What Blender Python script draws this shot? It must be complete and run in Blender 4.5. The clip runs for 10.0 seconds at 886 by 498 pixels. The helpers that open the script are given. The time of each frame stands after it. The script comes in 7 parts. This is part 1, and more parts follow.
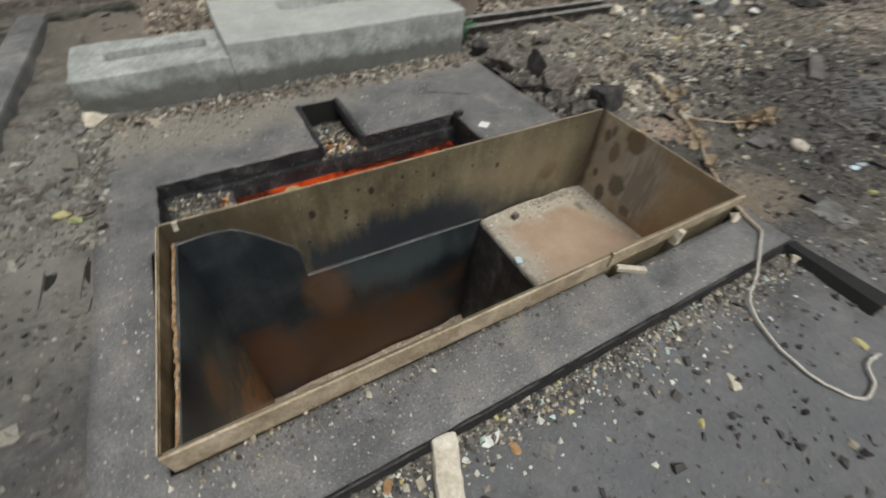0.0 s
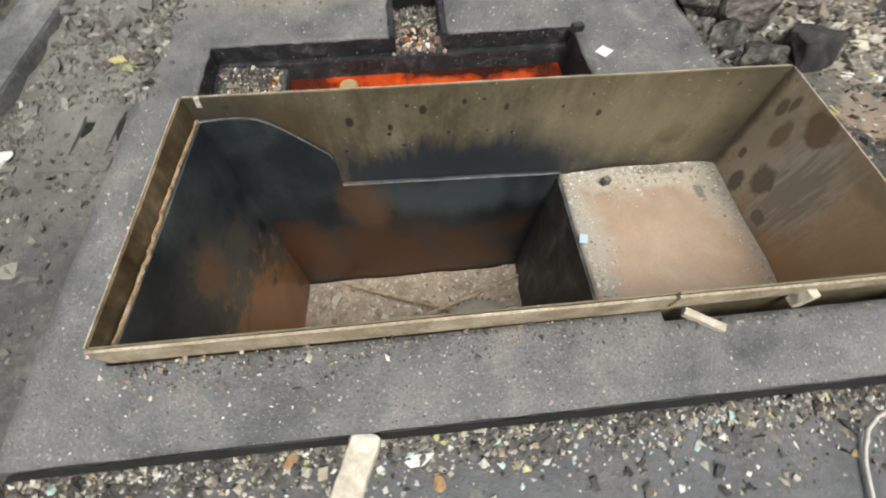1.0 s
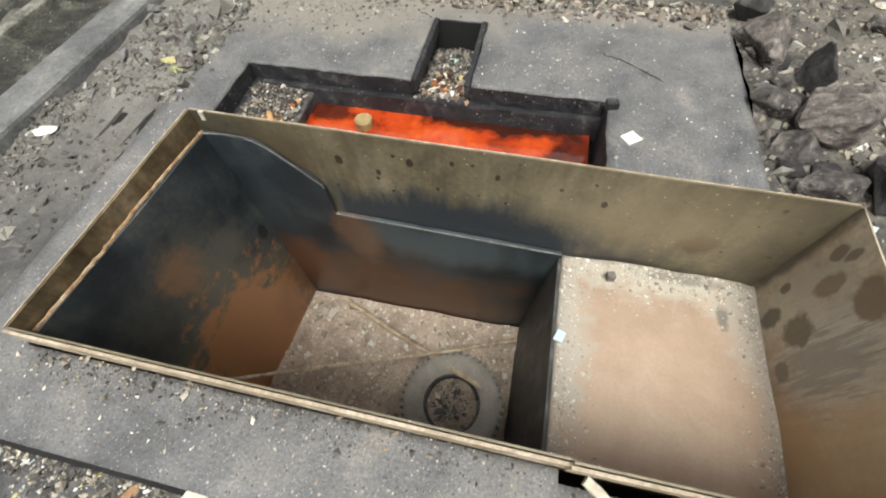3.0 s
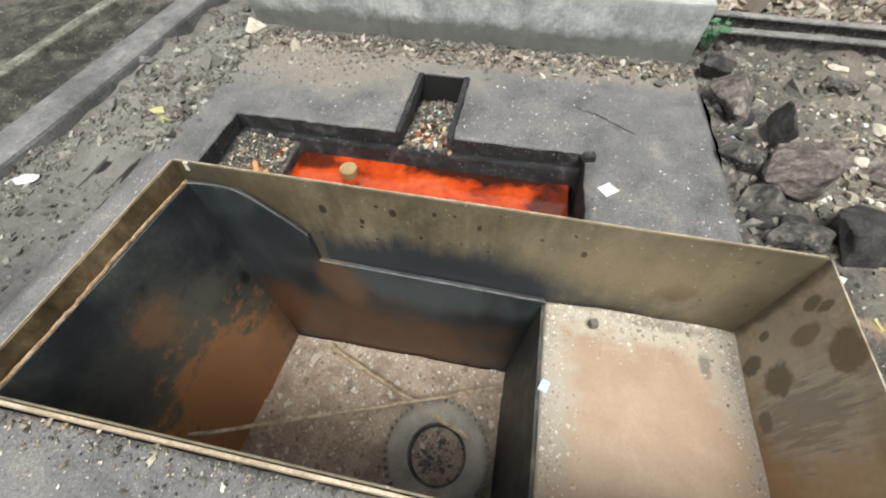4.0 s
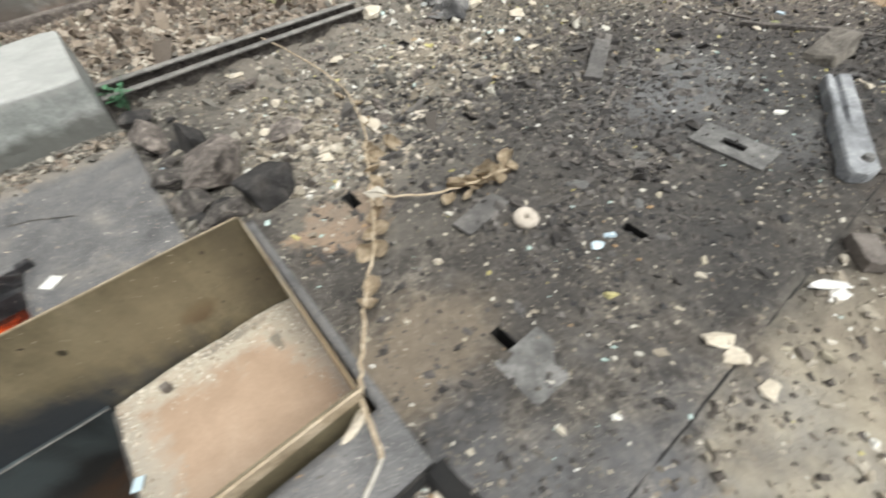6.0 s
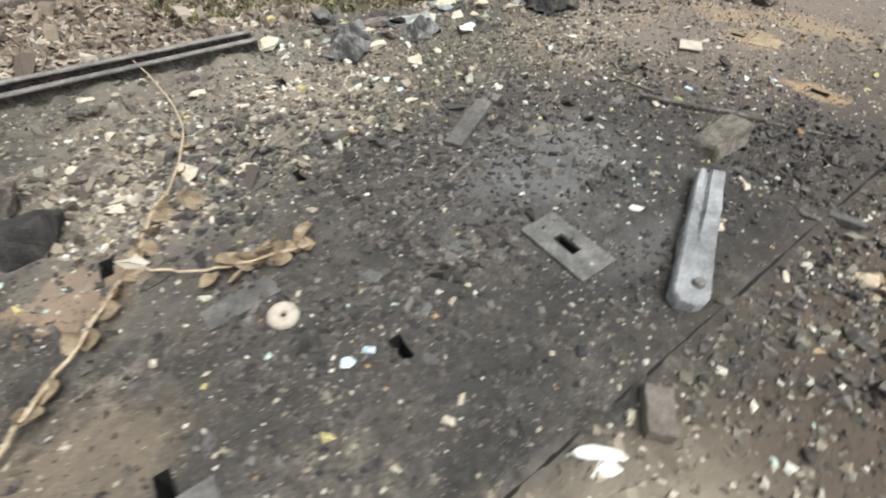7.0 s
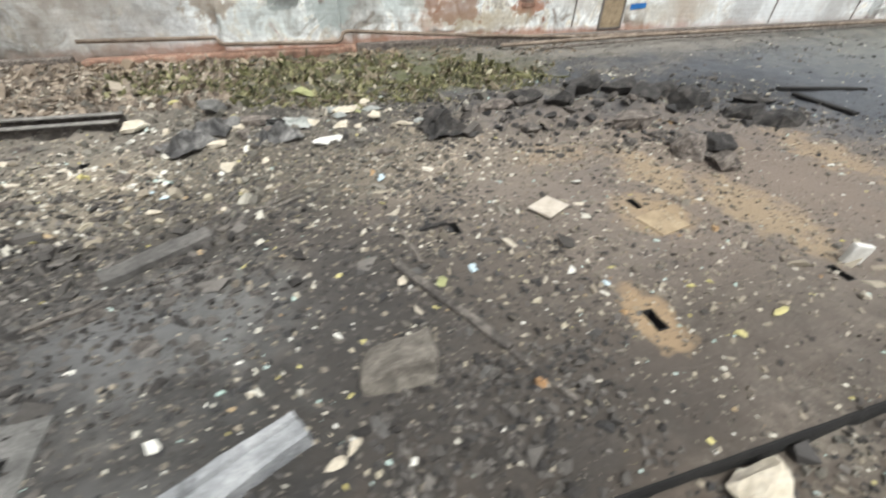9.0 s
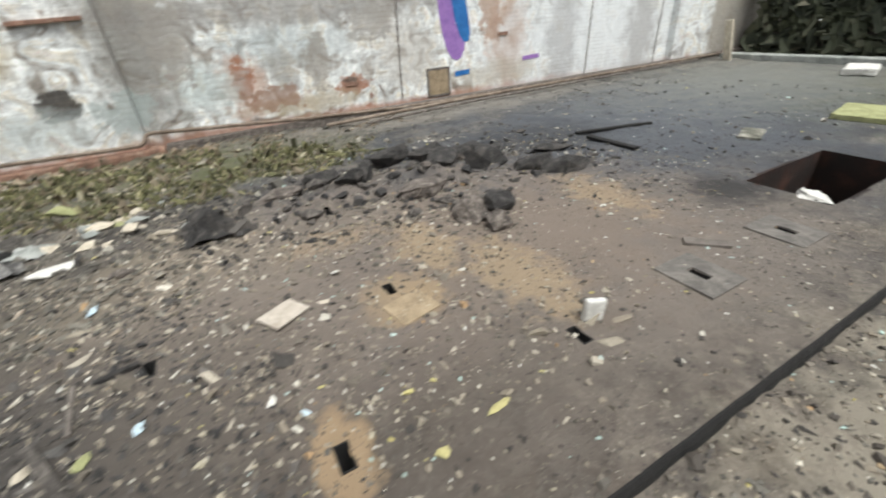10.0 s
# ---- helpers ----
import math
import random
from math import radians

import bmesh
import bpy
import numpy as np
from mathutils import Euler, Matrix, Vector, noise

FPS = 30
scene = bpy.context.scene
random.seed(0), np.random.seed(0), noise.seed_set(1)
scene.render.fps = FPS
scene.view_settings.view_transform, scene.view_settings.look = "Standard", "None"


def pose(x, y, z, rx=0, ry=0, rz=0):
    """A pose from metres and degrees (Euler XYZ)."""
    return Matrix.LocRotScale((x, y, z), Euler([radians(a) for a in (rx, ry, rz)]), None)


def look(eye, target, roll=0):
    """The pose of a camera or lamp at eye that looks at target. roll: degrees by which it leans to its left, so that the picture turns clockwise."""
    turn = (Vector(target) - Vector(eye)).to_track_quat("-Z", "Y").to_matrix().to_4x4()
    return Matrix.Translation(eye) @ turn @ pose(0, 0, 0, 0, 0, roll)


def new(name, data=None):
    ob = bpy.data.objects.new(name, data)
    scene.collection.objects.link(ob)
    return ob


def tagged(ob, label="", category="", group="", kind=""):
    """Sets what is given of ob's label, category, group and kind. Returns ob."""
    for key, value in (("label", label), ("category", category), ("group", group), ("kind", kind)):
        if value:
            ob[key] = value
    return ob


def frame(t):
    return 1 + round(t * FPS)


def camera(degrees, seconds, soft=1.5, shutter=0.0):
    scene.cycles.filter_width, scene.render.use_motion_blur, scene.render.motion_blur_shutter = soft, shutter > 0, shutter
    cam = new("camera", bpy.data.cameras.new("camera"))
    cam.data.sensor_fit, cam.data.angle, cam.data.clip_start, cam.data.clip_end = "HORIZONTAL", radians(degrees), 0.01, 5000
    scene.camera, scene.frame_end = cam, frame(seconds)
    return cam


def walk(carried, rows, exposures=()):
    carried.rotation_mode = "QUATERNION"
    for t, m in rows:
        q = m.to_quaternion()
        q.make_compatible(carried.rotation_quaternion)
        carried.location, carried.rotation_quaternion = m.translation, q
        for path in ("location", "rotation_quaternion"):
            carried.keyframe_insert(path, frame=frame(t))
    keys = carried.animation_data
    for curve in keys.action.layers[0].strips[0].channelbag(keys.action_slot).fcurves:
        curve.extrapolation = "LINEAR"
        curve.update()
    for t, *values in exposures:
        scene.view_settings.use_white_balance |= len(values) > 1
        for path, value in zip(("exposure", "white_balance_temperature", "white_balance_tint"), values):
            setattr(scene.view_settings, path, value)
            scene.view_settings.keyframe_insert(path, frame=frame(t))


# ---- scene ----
cam = camera(94.3, 10.0, soft=1.9, shutter=0.45)
METRES, EYE, TILT, LEAN, TURN = 8.0, 1.608, -47.6, -2.21, -28.3
PATH = [
    (0, (-0.429, -0.788, 1.755), (0.271, 0.38, 0.29), 3.1),
    (0.5, (-0.111, -0.651, 1.683), (0.216, 0.446, 0.042), 1.3),
    (1, (0.167, -0.454, 1.603), (0.27, 0.501, -0.151), 0.3),
    (1.5, (0.363, -0.334, 1.585), (0.338, 0.516, -0.225), -1.1),
    (2, (0.607, -0.233, 1.583), (0.438, 0.626, -0.216), -3.2),
    (2.5, (0.748, -0.158, 1.601), (0.469, 0.751, -0.159), -5.5),
    (4, (0.811, -0.035, 1.67), (0.558, 1.091, 0.036), -1.7),
    (4.5, (0.874, -0.032, 1.693), (0.771, 1.241, 0.155), -3.3),
    (5, (1.215, -0.105, 1.689), (1.518, 1.259, 0.258), -6.7),
    (5.5, (1.71, -0.381, 1.646), (2.365, 0.827, 0.192), -7.1),
    (6, (2.228, -0.666, 1.624), (2.967, 0.388, 0.094), -6.0),
    (6.2, (2.492, -0.746, 1.582), (3.267, 0.294, 0.059), -4.5),
    (7.3, (3.834, -1.012, 1.569), (4.582, 0.126, 0.104), 0.8),
    (7.5, (4.106, -1.055, 1.591), (4.823, 0.09, 0.116), 1.0),
    (8, (4.816, -1.091, 1.545), (5.438, 0.103, 0.066), -1.4),
    (8.5, (5.499, -1.128, 1.545), (6.051, 0.207, 0.162), -3.2),
    (9, (6.16, -1.196, 1.581), (6.631, 0.308, 0.349), 1.1),
    (9.5, (6.878, -1.226, 1.553), (7.523, 0.33, 0.474), 0.5),
    (10, (7.572, -1.278, 1.569), (8.376, 0.255, 0.567), -4.0),
]
walk(cam, [(t, look(eye, target, roll)) for t, eye, target, roll in PATH], [(0, -0.45), (0.4, 0.04), (0.8, 0.08), (1.5, 0.19), (2.5, 0.32), (4.2, 0.39), (5.0, 0.26), (6.0, 0.27), (7.5, 0.3), (8.2, 0.36), (9.0, 0.24), (9.6, 0.12), (10.0, 0.06)])

# ---- light ----
world = bpy.data.worlds.new("world")
scene.world = world
world.use_nodes = True
wn, wl = world.node_tree.nodes, world.node_tree.links
sky = wn.new("ShaderNodeTexSky")
sky.sky_type, sky.sun_disc = "NISHITA", False
sky.sun_elevation, sky.sun_rotation = radians(66), radians(168)
sky.air_density, sky.dust_density, sky.ozone_density = 1.0, 5.0, 0.6
whiten = wn.new("ShaderNodeHueSaturation")
whiten.inputs["Saturation"].default_value = 0.22
wl.new(sky.outputs[0], whiten.inputs["Color"])
wl.new(whiten.outputs[0], wn["Background"].inputs["Color"])
wn["Background"].inputs["Strength"].default_value = 0.13
sun = new("sun", bpy.data.lights.new("sun", "SUN"))
sun.data.energy, sun.data.angle, sun.data.color = 2.65, radians(32), (0.98, 1.0, 0.955)
sun.matrix_world = look((0.9, -4.4, 10), (0, 0, 0))

# ---- materials ----
def mat(name, stops, scale=3.0, fine=40.0, rough=0.85, bump=0.25, grain=0.35, metal=0.0, specks=None, detail=8.0, dist=0.4, coat=0.0, mid=0.0, drips=0.0, patch=0.0, courses=0.0, gritty=0.62):
    """A weathered surface: a large noise through a colour ramp, darkened and lightened by a fine noise, with relief."""
    m = bpy.data.materials.new(name)
    m.use_nodes = True
    n, l = m.node_tree.nodes, m.node_tree.links
    b = n["Principled BSDF"]
    co = n.new("ShaderNodeTexCoord")
    big = n.new("ShaderNodeTexNoise")
    big.inputs["Scale"].default_value, big.inputs["Detail"].default_value, big.inputs["Roughness"].default_value = scale, detail, gritty
    big.inputs["Distortion"].default_value = dist
    l.new(co.outputs["Object"], big.inputs["Vector"])
    ramp = n.new("ShaderNodeValToRGB")
    e = ramp.color_ramp.elements
    while len(e) < len(stops):
        e.new(0.5)
    for el, (p, c) in zip(e, stops):
        el.position, el.color = p, (*c, 1)
    l.new(big.outputs["Fac"], ramp.inputs["Fac"])
    small = n.new("ShaderNodeTexNoise")
    small.inputs["Scale"].default_value, small.inputs["Detail"].default_value, small.inputs["Roughness"].default_value = fine, 6, 0.7
    l.new(co.outputs["Object"], small.inputs["Vector"])
    gr = n.new("ShaderNodeMapRange")
    gr.inputs["From Min"].default_value, gr.inputs["From Max"].default_value = 0.3, 0.7
    gr.inputs["To Min"].default_value, gr.inputs["To Max"].default_value = 1 - grain, 1 + grain
    l.new(small.outputs["Fac"], gr.inputs["Value"])
    mul = n.new("ShaderNodeVectorMath")
    mul.operation = "MULTIPLY"
    l.new(ramp.outputs["Color"], mul.inputs[0])
    l.new(gr.outputs[0], mul.inputs[1])
    colour = mul.outputs[0]
    for amount, size, stretch in ((mid, 11.0, (1, 1, 1)), (drips, 9.0, (1, 1, 0.12)), (patch, 0.8, (1, 1, 1)), (courses, 4.0, (0.4, 1, 3.2))):
        if amount:
            mp = n.new("ShaderNodeMapping")
            mp.inputs["Scale"].default_value = stretch
            l.new(co.outputs["Object"], mp.inputs["Vector"])
            tex = n.new("ShaderNodeTexNoise")
            tex.inputs["Scale"].default_value, tex.inputs["Detail"].default_value, tex.inputs["Roughness"].default_value = size, 7, 0.7
            tex.inputs["Distortion"].default_value = 0.5
            l.new(mp.outputs[0], tex.inputs["Vector"])
            span = n.new("ShaderNodeMapRange")
            span.inputs["From Min"].default_value, span.inputs["From Max"].default_value = 0.32, 0.68
            span.inputs["To Min"].default_value, span.inputs["To Max"].default_value = 1 - amount, 1 + amount
            l.new(tex.outputs["Fac"], span.inputs["Value"])
            times = n.new("ShaderNodeVectorMath")
            times.operation = "MULTIPLY"
            l.new(colour, times.inputs[0])
            l.new(span.outputs[0], times.inputs[1])
            colour = times.outputs[0]
    if specks:
        for size, amount, tint in specks:
            v = n.new("ShaderNodeTexVoronoi")
            v.inputs["Scale"].default_value = size
            l.new(co.outputs["Object"], v.inputs["Vector"])
            near = n.new("ShaderNodeMath")
            near.operation, near.inputs[1].default_value = "LESS_THAN", 0.33
            l.new(v.outputs["Distance"], near.inputs[0])
            sep = n.new("ShaderNodeSeparateColor")
            l.new(v.outputs["Color"], sep.inputs[0])
            some = n.new("ShaderNodeMath")
            some.operation, some.inputs[1].default_value = "LESS_THAN", amount
            l.new(sep.outputs[0], some.inputs[0])
            both = n.new("ShaderNodeMath")
            both.operation = "MULTIPLY"
            l.new(near.outputs[0], both.inputs[0])
            l.new(some.outputs[0], both.inputs[1])
            mx = n.new("ShaderNodeMix")
            mx.data_type = "RGBA"
            l.new(both.outputs[0], mx.inputs["Factor"])
            l.new(colour, mx.inputs["A"])
            mx.inputs["B"].default_value = (*tint, 1)
            colour = mx.outputs["Result"]
    l.new(colour, b.inputs["Base Color"])
    rr = n.new("ShaderNodeMapRange")
    rr.inputs["To Min"].default_value, rr.inputs["To Max"].default_value = max(0.02, rough - 0.15), min(1, rough + 0.12)
    l.new(big.outputs["Fac"], rr.inputs["Value"])
    l.new(rr.outputs[0], b.inputs["Roughness"])
    b.inputs["Metallic"].default_value, b.inputs["Coat Weight"].default_value = metal, coat
    add = n.new("ShaderNodeMath")
    add.operation = "MULTIPLY_ADD"
    add.inputs[1].default_value = 2.0
    l.new(big.outputs["Fac"], add.inputs[0])
    l.new(small.outputs["Fac"], add.inputs[2])
    bp = n.new("ShaderNodeBump")
    bp.inputs["Strength"].default_value, bp.inputs["Distance"].default_value = bump, 0.02
    l.new(add.outputs[0], bp.inputs["Height"])
    l.new(bp.outputs[0], b.inputs["Normal"])
    return m


def over(m, tint, centre, size, edge=0.25, wobble=3.0, amount=1.0, ragged=1.7, stretch=None):
    """Lay a patch of one colour on a material: an ellipsoid round centre with a ragged edge; stretch: how the
    raggedness is drawn out.
    """
    n, l = m.node_tree.nodes, m.node_tree.links
    b = n["Principled BSDF"]
    old = b.inputs["Base Color"].links[0].from_socket
    co = n.new("ShaderNodeTexCoord")
    mp = n.new("ShaderNodeVectorMath")
    mp.operation, mp.inputs[1].default_value = "SUBTRACT", centre
    l.new(co.outputs["Object"], mp.inputs[0])
    dv = n.new("ShaderNodeVectorMath")
    dv.operation, dv.inputs[1].default_value = "DIVIDE", size
    l.new(mp.outputs[0], dv.inputs[0])
    ln = n.new("ShaderNodeVectorMath")
    ln.operation = "LENGTH"
    l.new(dv.outputs[0], ln.inputs[0])
    ns = n.new("ShaderNodeTexNoise")
    ns.inputs["Scale"].default_value, ns.inputs["Detail"].default_value, ns.inputs["Roughness"].default_value = wobble, 7, 0.65
    spot = co.outputs["Object"]
    if stretch:
        pull = n.new("ShaderNodeMapping")
        pull.inputs["Scale"].default_value = stretch
        l.new(spot, pull.inputs["Vector"])
        spot = pull.outputs[0]
    l.new(spot, ns.inputs["Vector"])
    ad = n.new("ShaderNodeMath")
    ad.operation, ad.inputs[1].default_value = "MULTIPLY_ADD", ragged
    l.new(ns.outputs["Fac"], ad.inputs[0])
    l.new(ln.outputs["Value"], ad.inputs[2])
    mr = n.new("ShaderNodeMapRange")
    mr.inputs["From Min"].default_value, mr.inputs["From Max"].default_value = 1 + 0.5 * ragged - edge, 1 + 0.5 * ragged + edge
    mr.inputs["To Min"].default_value, mr.inputs["To Max"].default_value = amount, 0.0
    l.new(ad.outputs[0], mr.inputs["Value"])
    mx = n.new("ShaderNodeMix")
    mx.data_type = "RGBA"
    l.new(mr.outputs[0], mx.inputs["Factor"])
    l.new(old, mx.inputs["A"])
    mx.inputs["B"].default_value = (*tint, 1)
    l.new(mx.outputs["Result"], b.inputs["Base Color"])
    return m


def chip_mat(name, stops, rough=0.8):
    """Loose bits: each island takes its own colour from a stepped ramp."""
    m = bpy.data.materials.new(name)
    m.use_nodes = True
    n, l = m.node_tree.nodes, m.node_tree.links
    g = n.new("ShaderNodeNewGeometry")
    ramp = n.new("ShaderNodeValToRGB")
    ramp.color_ramp.interpolation = "CONSTANT"
    e = ramp.color_ramp.elements
    while len(e) < len(stops):
        e.new(0.5)
    for el, (p, c) in zip(e, stops):
        el.position, el.color = p, (*c, 1)
    l.new(g.outputs["Random Per Island"], ramp.inputs["Fac"])
    co = n.new("ShaderNodeTexCoord")
    ns = n.new("ShaderNodeTexNoise")
    ns.inputs["Scale"].default_value, ns.inputs["Detail"].default_value = 60, 4
    l.new(co.outputs["Object"], ns.inputs["Vector"])
    mr = n.new("ShaderNodeMapRange")
    mr.inputs["To Min"].default_value, mr.inputs["To Max"].default_value = 0.6, 1.35
    l.new(ns.outputs["Fac"], mr.inputs["Value"])
    mu = n.new("ShaderNodeVectorMath")
    mu.operation = "MULTIPLY"
    l.new(ramp.outputs["Color"], mu.inputs[0])
    l.new(mr.outputs[0], mu.inputs[1])
    l.new(mu.outputs[0], n["Principled BSDF"].inputs["Base Color"])
    n["Principled BSDF"].inputs["Roughness"].default_value = rough
    return m


FLECKS = [(130, 0.08, (0.4, 0.37, 0.3)), (70, 0.1, (0.03, 0.028, 0.026))]
M_SLAB = mat("oily_concrete", [(0.3, (0.076, 0.076, 0.076)), (0.46, (0.13, 0.129, 0.128)), (0.56, (0.156, 0.153, 0.148)), (0.72, (0.23, 0.215, 0.19))], 3.4, 90, 0.62, 0.4, 0.4, mid=0.12, patch=0.12,
             specks=[(170, 0.09, (0.4, 0.38, 0.33)), (90, 0.05, (0.045, 0.043, 0.041)), (60, 0.02, (0.36, 0.34, 0.3))])
M_EARTH = mat("trodden_earth", [(0.28, (0.028, 0.0265, 0.0245)), (0.45, (0.066, 0.06, 0.053)), (0.6, (0.118, 0.105, 0.088)), (0.78, (0.21, 0.185, 0.148))], 1.9, 30, 0.9, 1.0, 0.7, specks=FLECKS, mid=0.62, patch=0.5, courses=0.45)
M_KERB = mat("dusty_kerb", [(0.3, (0.11, 0.106, 0.1)), (0.5, (0.19, 0.182, 0.168)), (0.7, (0.28, 0.265, 0.24))], 4, 40, 0.9, 0.5, 0.3, mid=0.35)
M_KERBTOP = mat("worn_grey_kerb", [(0.3, (0.085, 0.086, 0.084)), (0.5, (0.14, 0.14, 0.135)), (0.7, (0.2, 0.195, 0.18))], 3, 50, 0.85, 0.5, 0.25, mid=0.25, patch=0.3)
M_GUTTER = mat("mossy_wet_dirt", [(0.3, (0.014, 0.014, 0.011)), (0.46, (0.035, 0.034, 0.026)), (0.58, (0.075, 0.073, 0.055)), (0.74, (0.14, 0.14, 0.105))], 5, 45, 0.9, 1.0, 0.5, mid=0.5, specks=[(60, 0.06, (0.28, 0.26, 0.22))])
M_MOSSRAIL = mat("mossy_pale_concrete", [(0.32, (0.05, 0.052, 0.038)), (0.46, (0.15, 0.148, 0.118)), (0.56, (0.26, 0.252, 0.21)), (0.7, (0.38, 0.37, 0.32))], 4, 45, 0.9, 0.6, 0.3, mid=0.5)
M_DIVIDER = mat("smeared_black_steel", [(0.34, (0.02, 0.02, 0.02)), (0.5, (0.05, 0.047, 0.043)), (0.62, (0.1, 0.095, 0.085)), (0.74, (0.2, 0.185, 0.16))], 5, 50, 0.5, 0.3, 0.3, drips=0.6)
M_TAR = mat("tarred_edge", [(0.35, (0.01, 0.01, 0.012)), (0.55, (0.028, 0.028, 0.031)), (0.68, (0.085, 0.083, 0.08))], 9, 50, 0.6, 1.0, 0.5, mid=0.4, specks=[(60, 0.05, (0.25, 0.23, 0.2))])
M_PLINTH = mat("pale_concrete", [(0.3, (0.2, 0.217, 0.202)), (0.5, (0.33, 0.347, 0.327)), (0.68, (0.45, 0.46, 0.44))], 3.2, 45, 0.9, 0.4, 0.22, mid=0.22, drips=0.15)
M_MUD_WALL = mat("mud_stained_steel", [(0.3, (0.075, 0.061, 0.037)), (0.46, (0.147, 0.122, 0.075)), (0.56, (0.18, 0.152, 0.095)), (0.72, (0.26, 0.22, 0.148))], 1.5, 38, 0.5, 0.12, 0.18, drips=0.22, mid=0.14, specks=[(26, 0.035, (0.04, 0.03, 0.02)), (60, 0.02, (0.4, 0.36, 0.28))])
M_BAND = mat("brown_varnished_steel", [(0.3, (0.05, 0.034, 0.016)), (0.5, (0.13, 0.095, 0.05)), (0.7, (0.27, 0.21, 0.13))], 5, 40, 0.45, 0.15, 0.25, drips=0.45)
M_RIGHT = mat("dried_mud_on_steel", [(0.3, (0.26, 0.2, 0.125)), (0.48, (0.37, 0.295, 0.195)), (0.7, (0.47, 0.405, 0.305))], 2.6, 38, 0.62, 0.2, 0.2, mid=0.2, drips=0.15)
M_LINER = mat("black_oiled_steel", [(0.36, (0.014, 0.018, 0.022)), (0.5, (0.028, 0.035, 0.04)), (0.62, (0.048, 0.056, 0.058)), (0.74, (0.08, 0.082, 0.072))], 2.0, 34, 0.4, 0.14, 0.22, dist=0.3, drips=0.22)
# lighter copy of M_LINER: the left liner's reflected sheen is put into the colour
M_DARK = mat("oiled_steel_with_sheen", [(0.36, (0.022, 0.027, 0.031)), (0.5, (0.045, 0.054, 0.058)), (0.62, (0.075, 0.083, 0.08)), (0.74, (0.12, 0.118, 0.1))], 2.6, 34, 0.36, 0.16, 0.25, dist=0.3, drips=0.25)
over(M_DARK, (0.14, 0.134, 0.1), (-0.98, 0.45, -1.25), (0.4, 0.75, 0.62), 0.14, 2.4, 0.9, 2.0)
M_RIM = mat("worn_rim_steel", [(0.3, (0.25, 0.19, 0.12)), (0.5, (0.4, 0.32, 0.22)), (0.7, (0.55, 0.46, 0.34))], 9, 60, 0.55, 0.3, 0.3)
M_MUD = mat("settled_silt", [(0.3, (0.31, 0.22, 0.15)), (0.5, (0.4, 0.29, 0.205)), (0.7, (0.47, 0.36, 0.265))], 1.6, 60, 0.8, 0.12, 0.08)
M_BEDROCK = mat("dark_drain_rubble", [(0.3, (0.03, 0.028, 0.027)), (0.5, (0.085, 0.08, 0.075)), (0.7, (0.2, 0.19, 0.17))], 14, 70, 0.9, 0.7, 0.4, mid=0.4)
M_OIL = mat("red_oil", [(0.3, (0.03, 0.006, 0.003)), (0.4, (0.18, 0.02, 0.004)), (0.5, (0.42, 0.045, 0.007)), (0.7, (0.55, 0.085, 0.013))], 3.6, 20, 0.08, 0.02, 0.12, coat=0.5, dist=0.6)
M_TYRE = mat("dusty_rubber", [(0.3, (0.2, 0.18, 0.15)), (0.5, (0.3, 0.272, 0.23)), (0.7, (0.38, 0.345, 0.295))], 5, 60, 0.9, 0.2, 0.15)
M_RUSTROD = mat("dusty_rusted_rod", [(0.3, (0.22, 0.16, 0.1)), (0.5, (0.46, 0.36, 0.24)), (0.7, (0.62, 0.52, 0.38))], 14, 80, 0.85, 0.3, 0.3)
M_FLOORMUD = mat("pit_floor_silt", [(0.3, (0.27, 0.21, 0.155)), (0.5, (0.43, 0.34, 0.26)), (0.7, (0.54, 0.45, 0.35))], 5, 45, 0.92, 0.6, 0.35, specks=[(30, 0.06, (0.7, 0.62, 0.5))])
M_ROCK = mat("dark_slag_stone", [(0.3, (0.055, 0.049, 0.044)), (0.5, (0.11, 0.098, 0.088)), (0.7, (0.19, 0.17, 0.148))], 12, 40, 0.9, 1.0, 0.55, mid=0.4, specks=[(45, 0.1, (0.3, 0.27, 0.225))])
M_STONE = mat("grey_brown_stone", [(0.3, (0.09, 0.076, 0.066)), (0.5, (0.16, 0.137, 0.12)), (0.7, (0.25, 0.22, 0.19))], 12, 40, 0.9, 1.0, 0.55, mid=0.45, specks=[(45, 0.1, (0.34, 0.3, 0.25))])
M_FLOORSTONE = mat("brown_floor_stone", [(0.3, (0.13, 0.116, 0.098)), (0.5, (0.21, 0.19, 0.162)), (0.7, (0.31, 0.282, 0.24))], 8, 50, 0.9, 0.9, 0.35, mid=0.25)
M_SEAM = mat("rusty_weld", [(0.3, (0.2, 0.1, 0.045)), (0.5, (0.36, 0.23, 0.12)), (0.7, (0.5, 0.4, 0.28))], 20, 80, 0.85, 0.5, 0.35)
M_PALE = mat("pale_plaster_lump", [(0.3, (0.4, 0.35, 0.26)), (0.5, (0.58, 0.52, 0.42)), (0.7, (0.72, 0.68, 0.58))], 9, 60, 0.9, 0.4, 0.2)
M_WHITE = mat("chalky_white", [(0.3, (0.55, 0.54, 0.5)), (0.6, (0.74, 0.73, 0.69))], 12, 60, 0.8, 0.2, 0.12)
M_SAND = mat("tan_sand", [(0.3, (0.2, 0.155, 0.1)), (0.5, (0.33, 0.255, 0.165)), (0.7, (0.42, 0.33, 0.22))], 7, 70, 0.95, 0.4, 0.3, specks=[(50, 0.06, (0.5, 0.45, 0.35))])
M_WOODGREY = mat("weathered_grey_timber", [(0.3, (0.12, 0.125, 0.13)), (0.5, (0.25, 0.26, 0.27)), (0.7, (0.4, 0.41, 0.42))], 5, 60, 0.85, 0.5, 0.3)
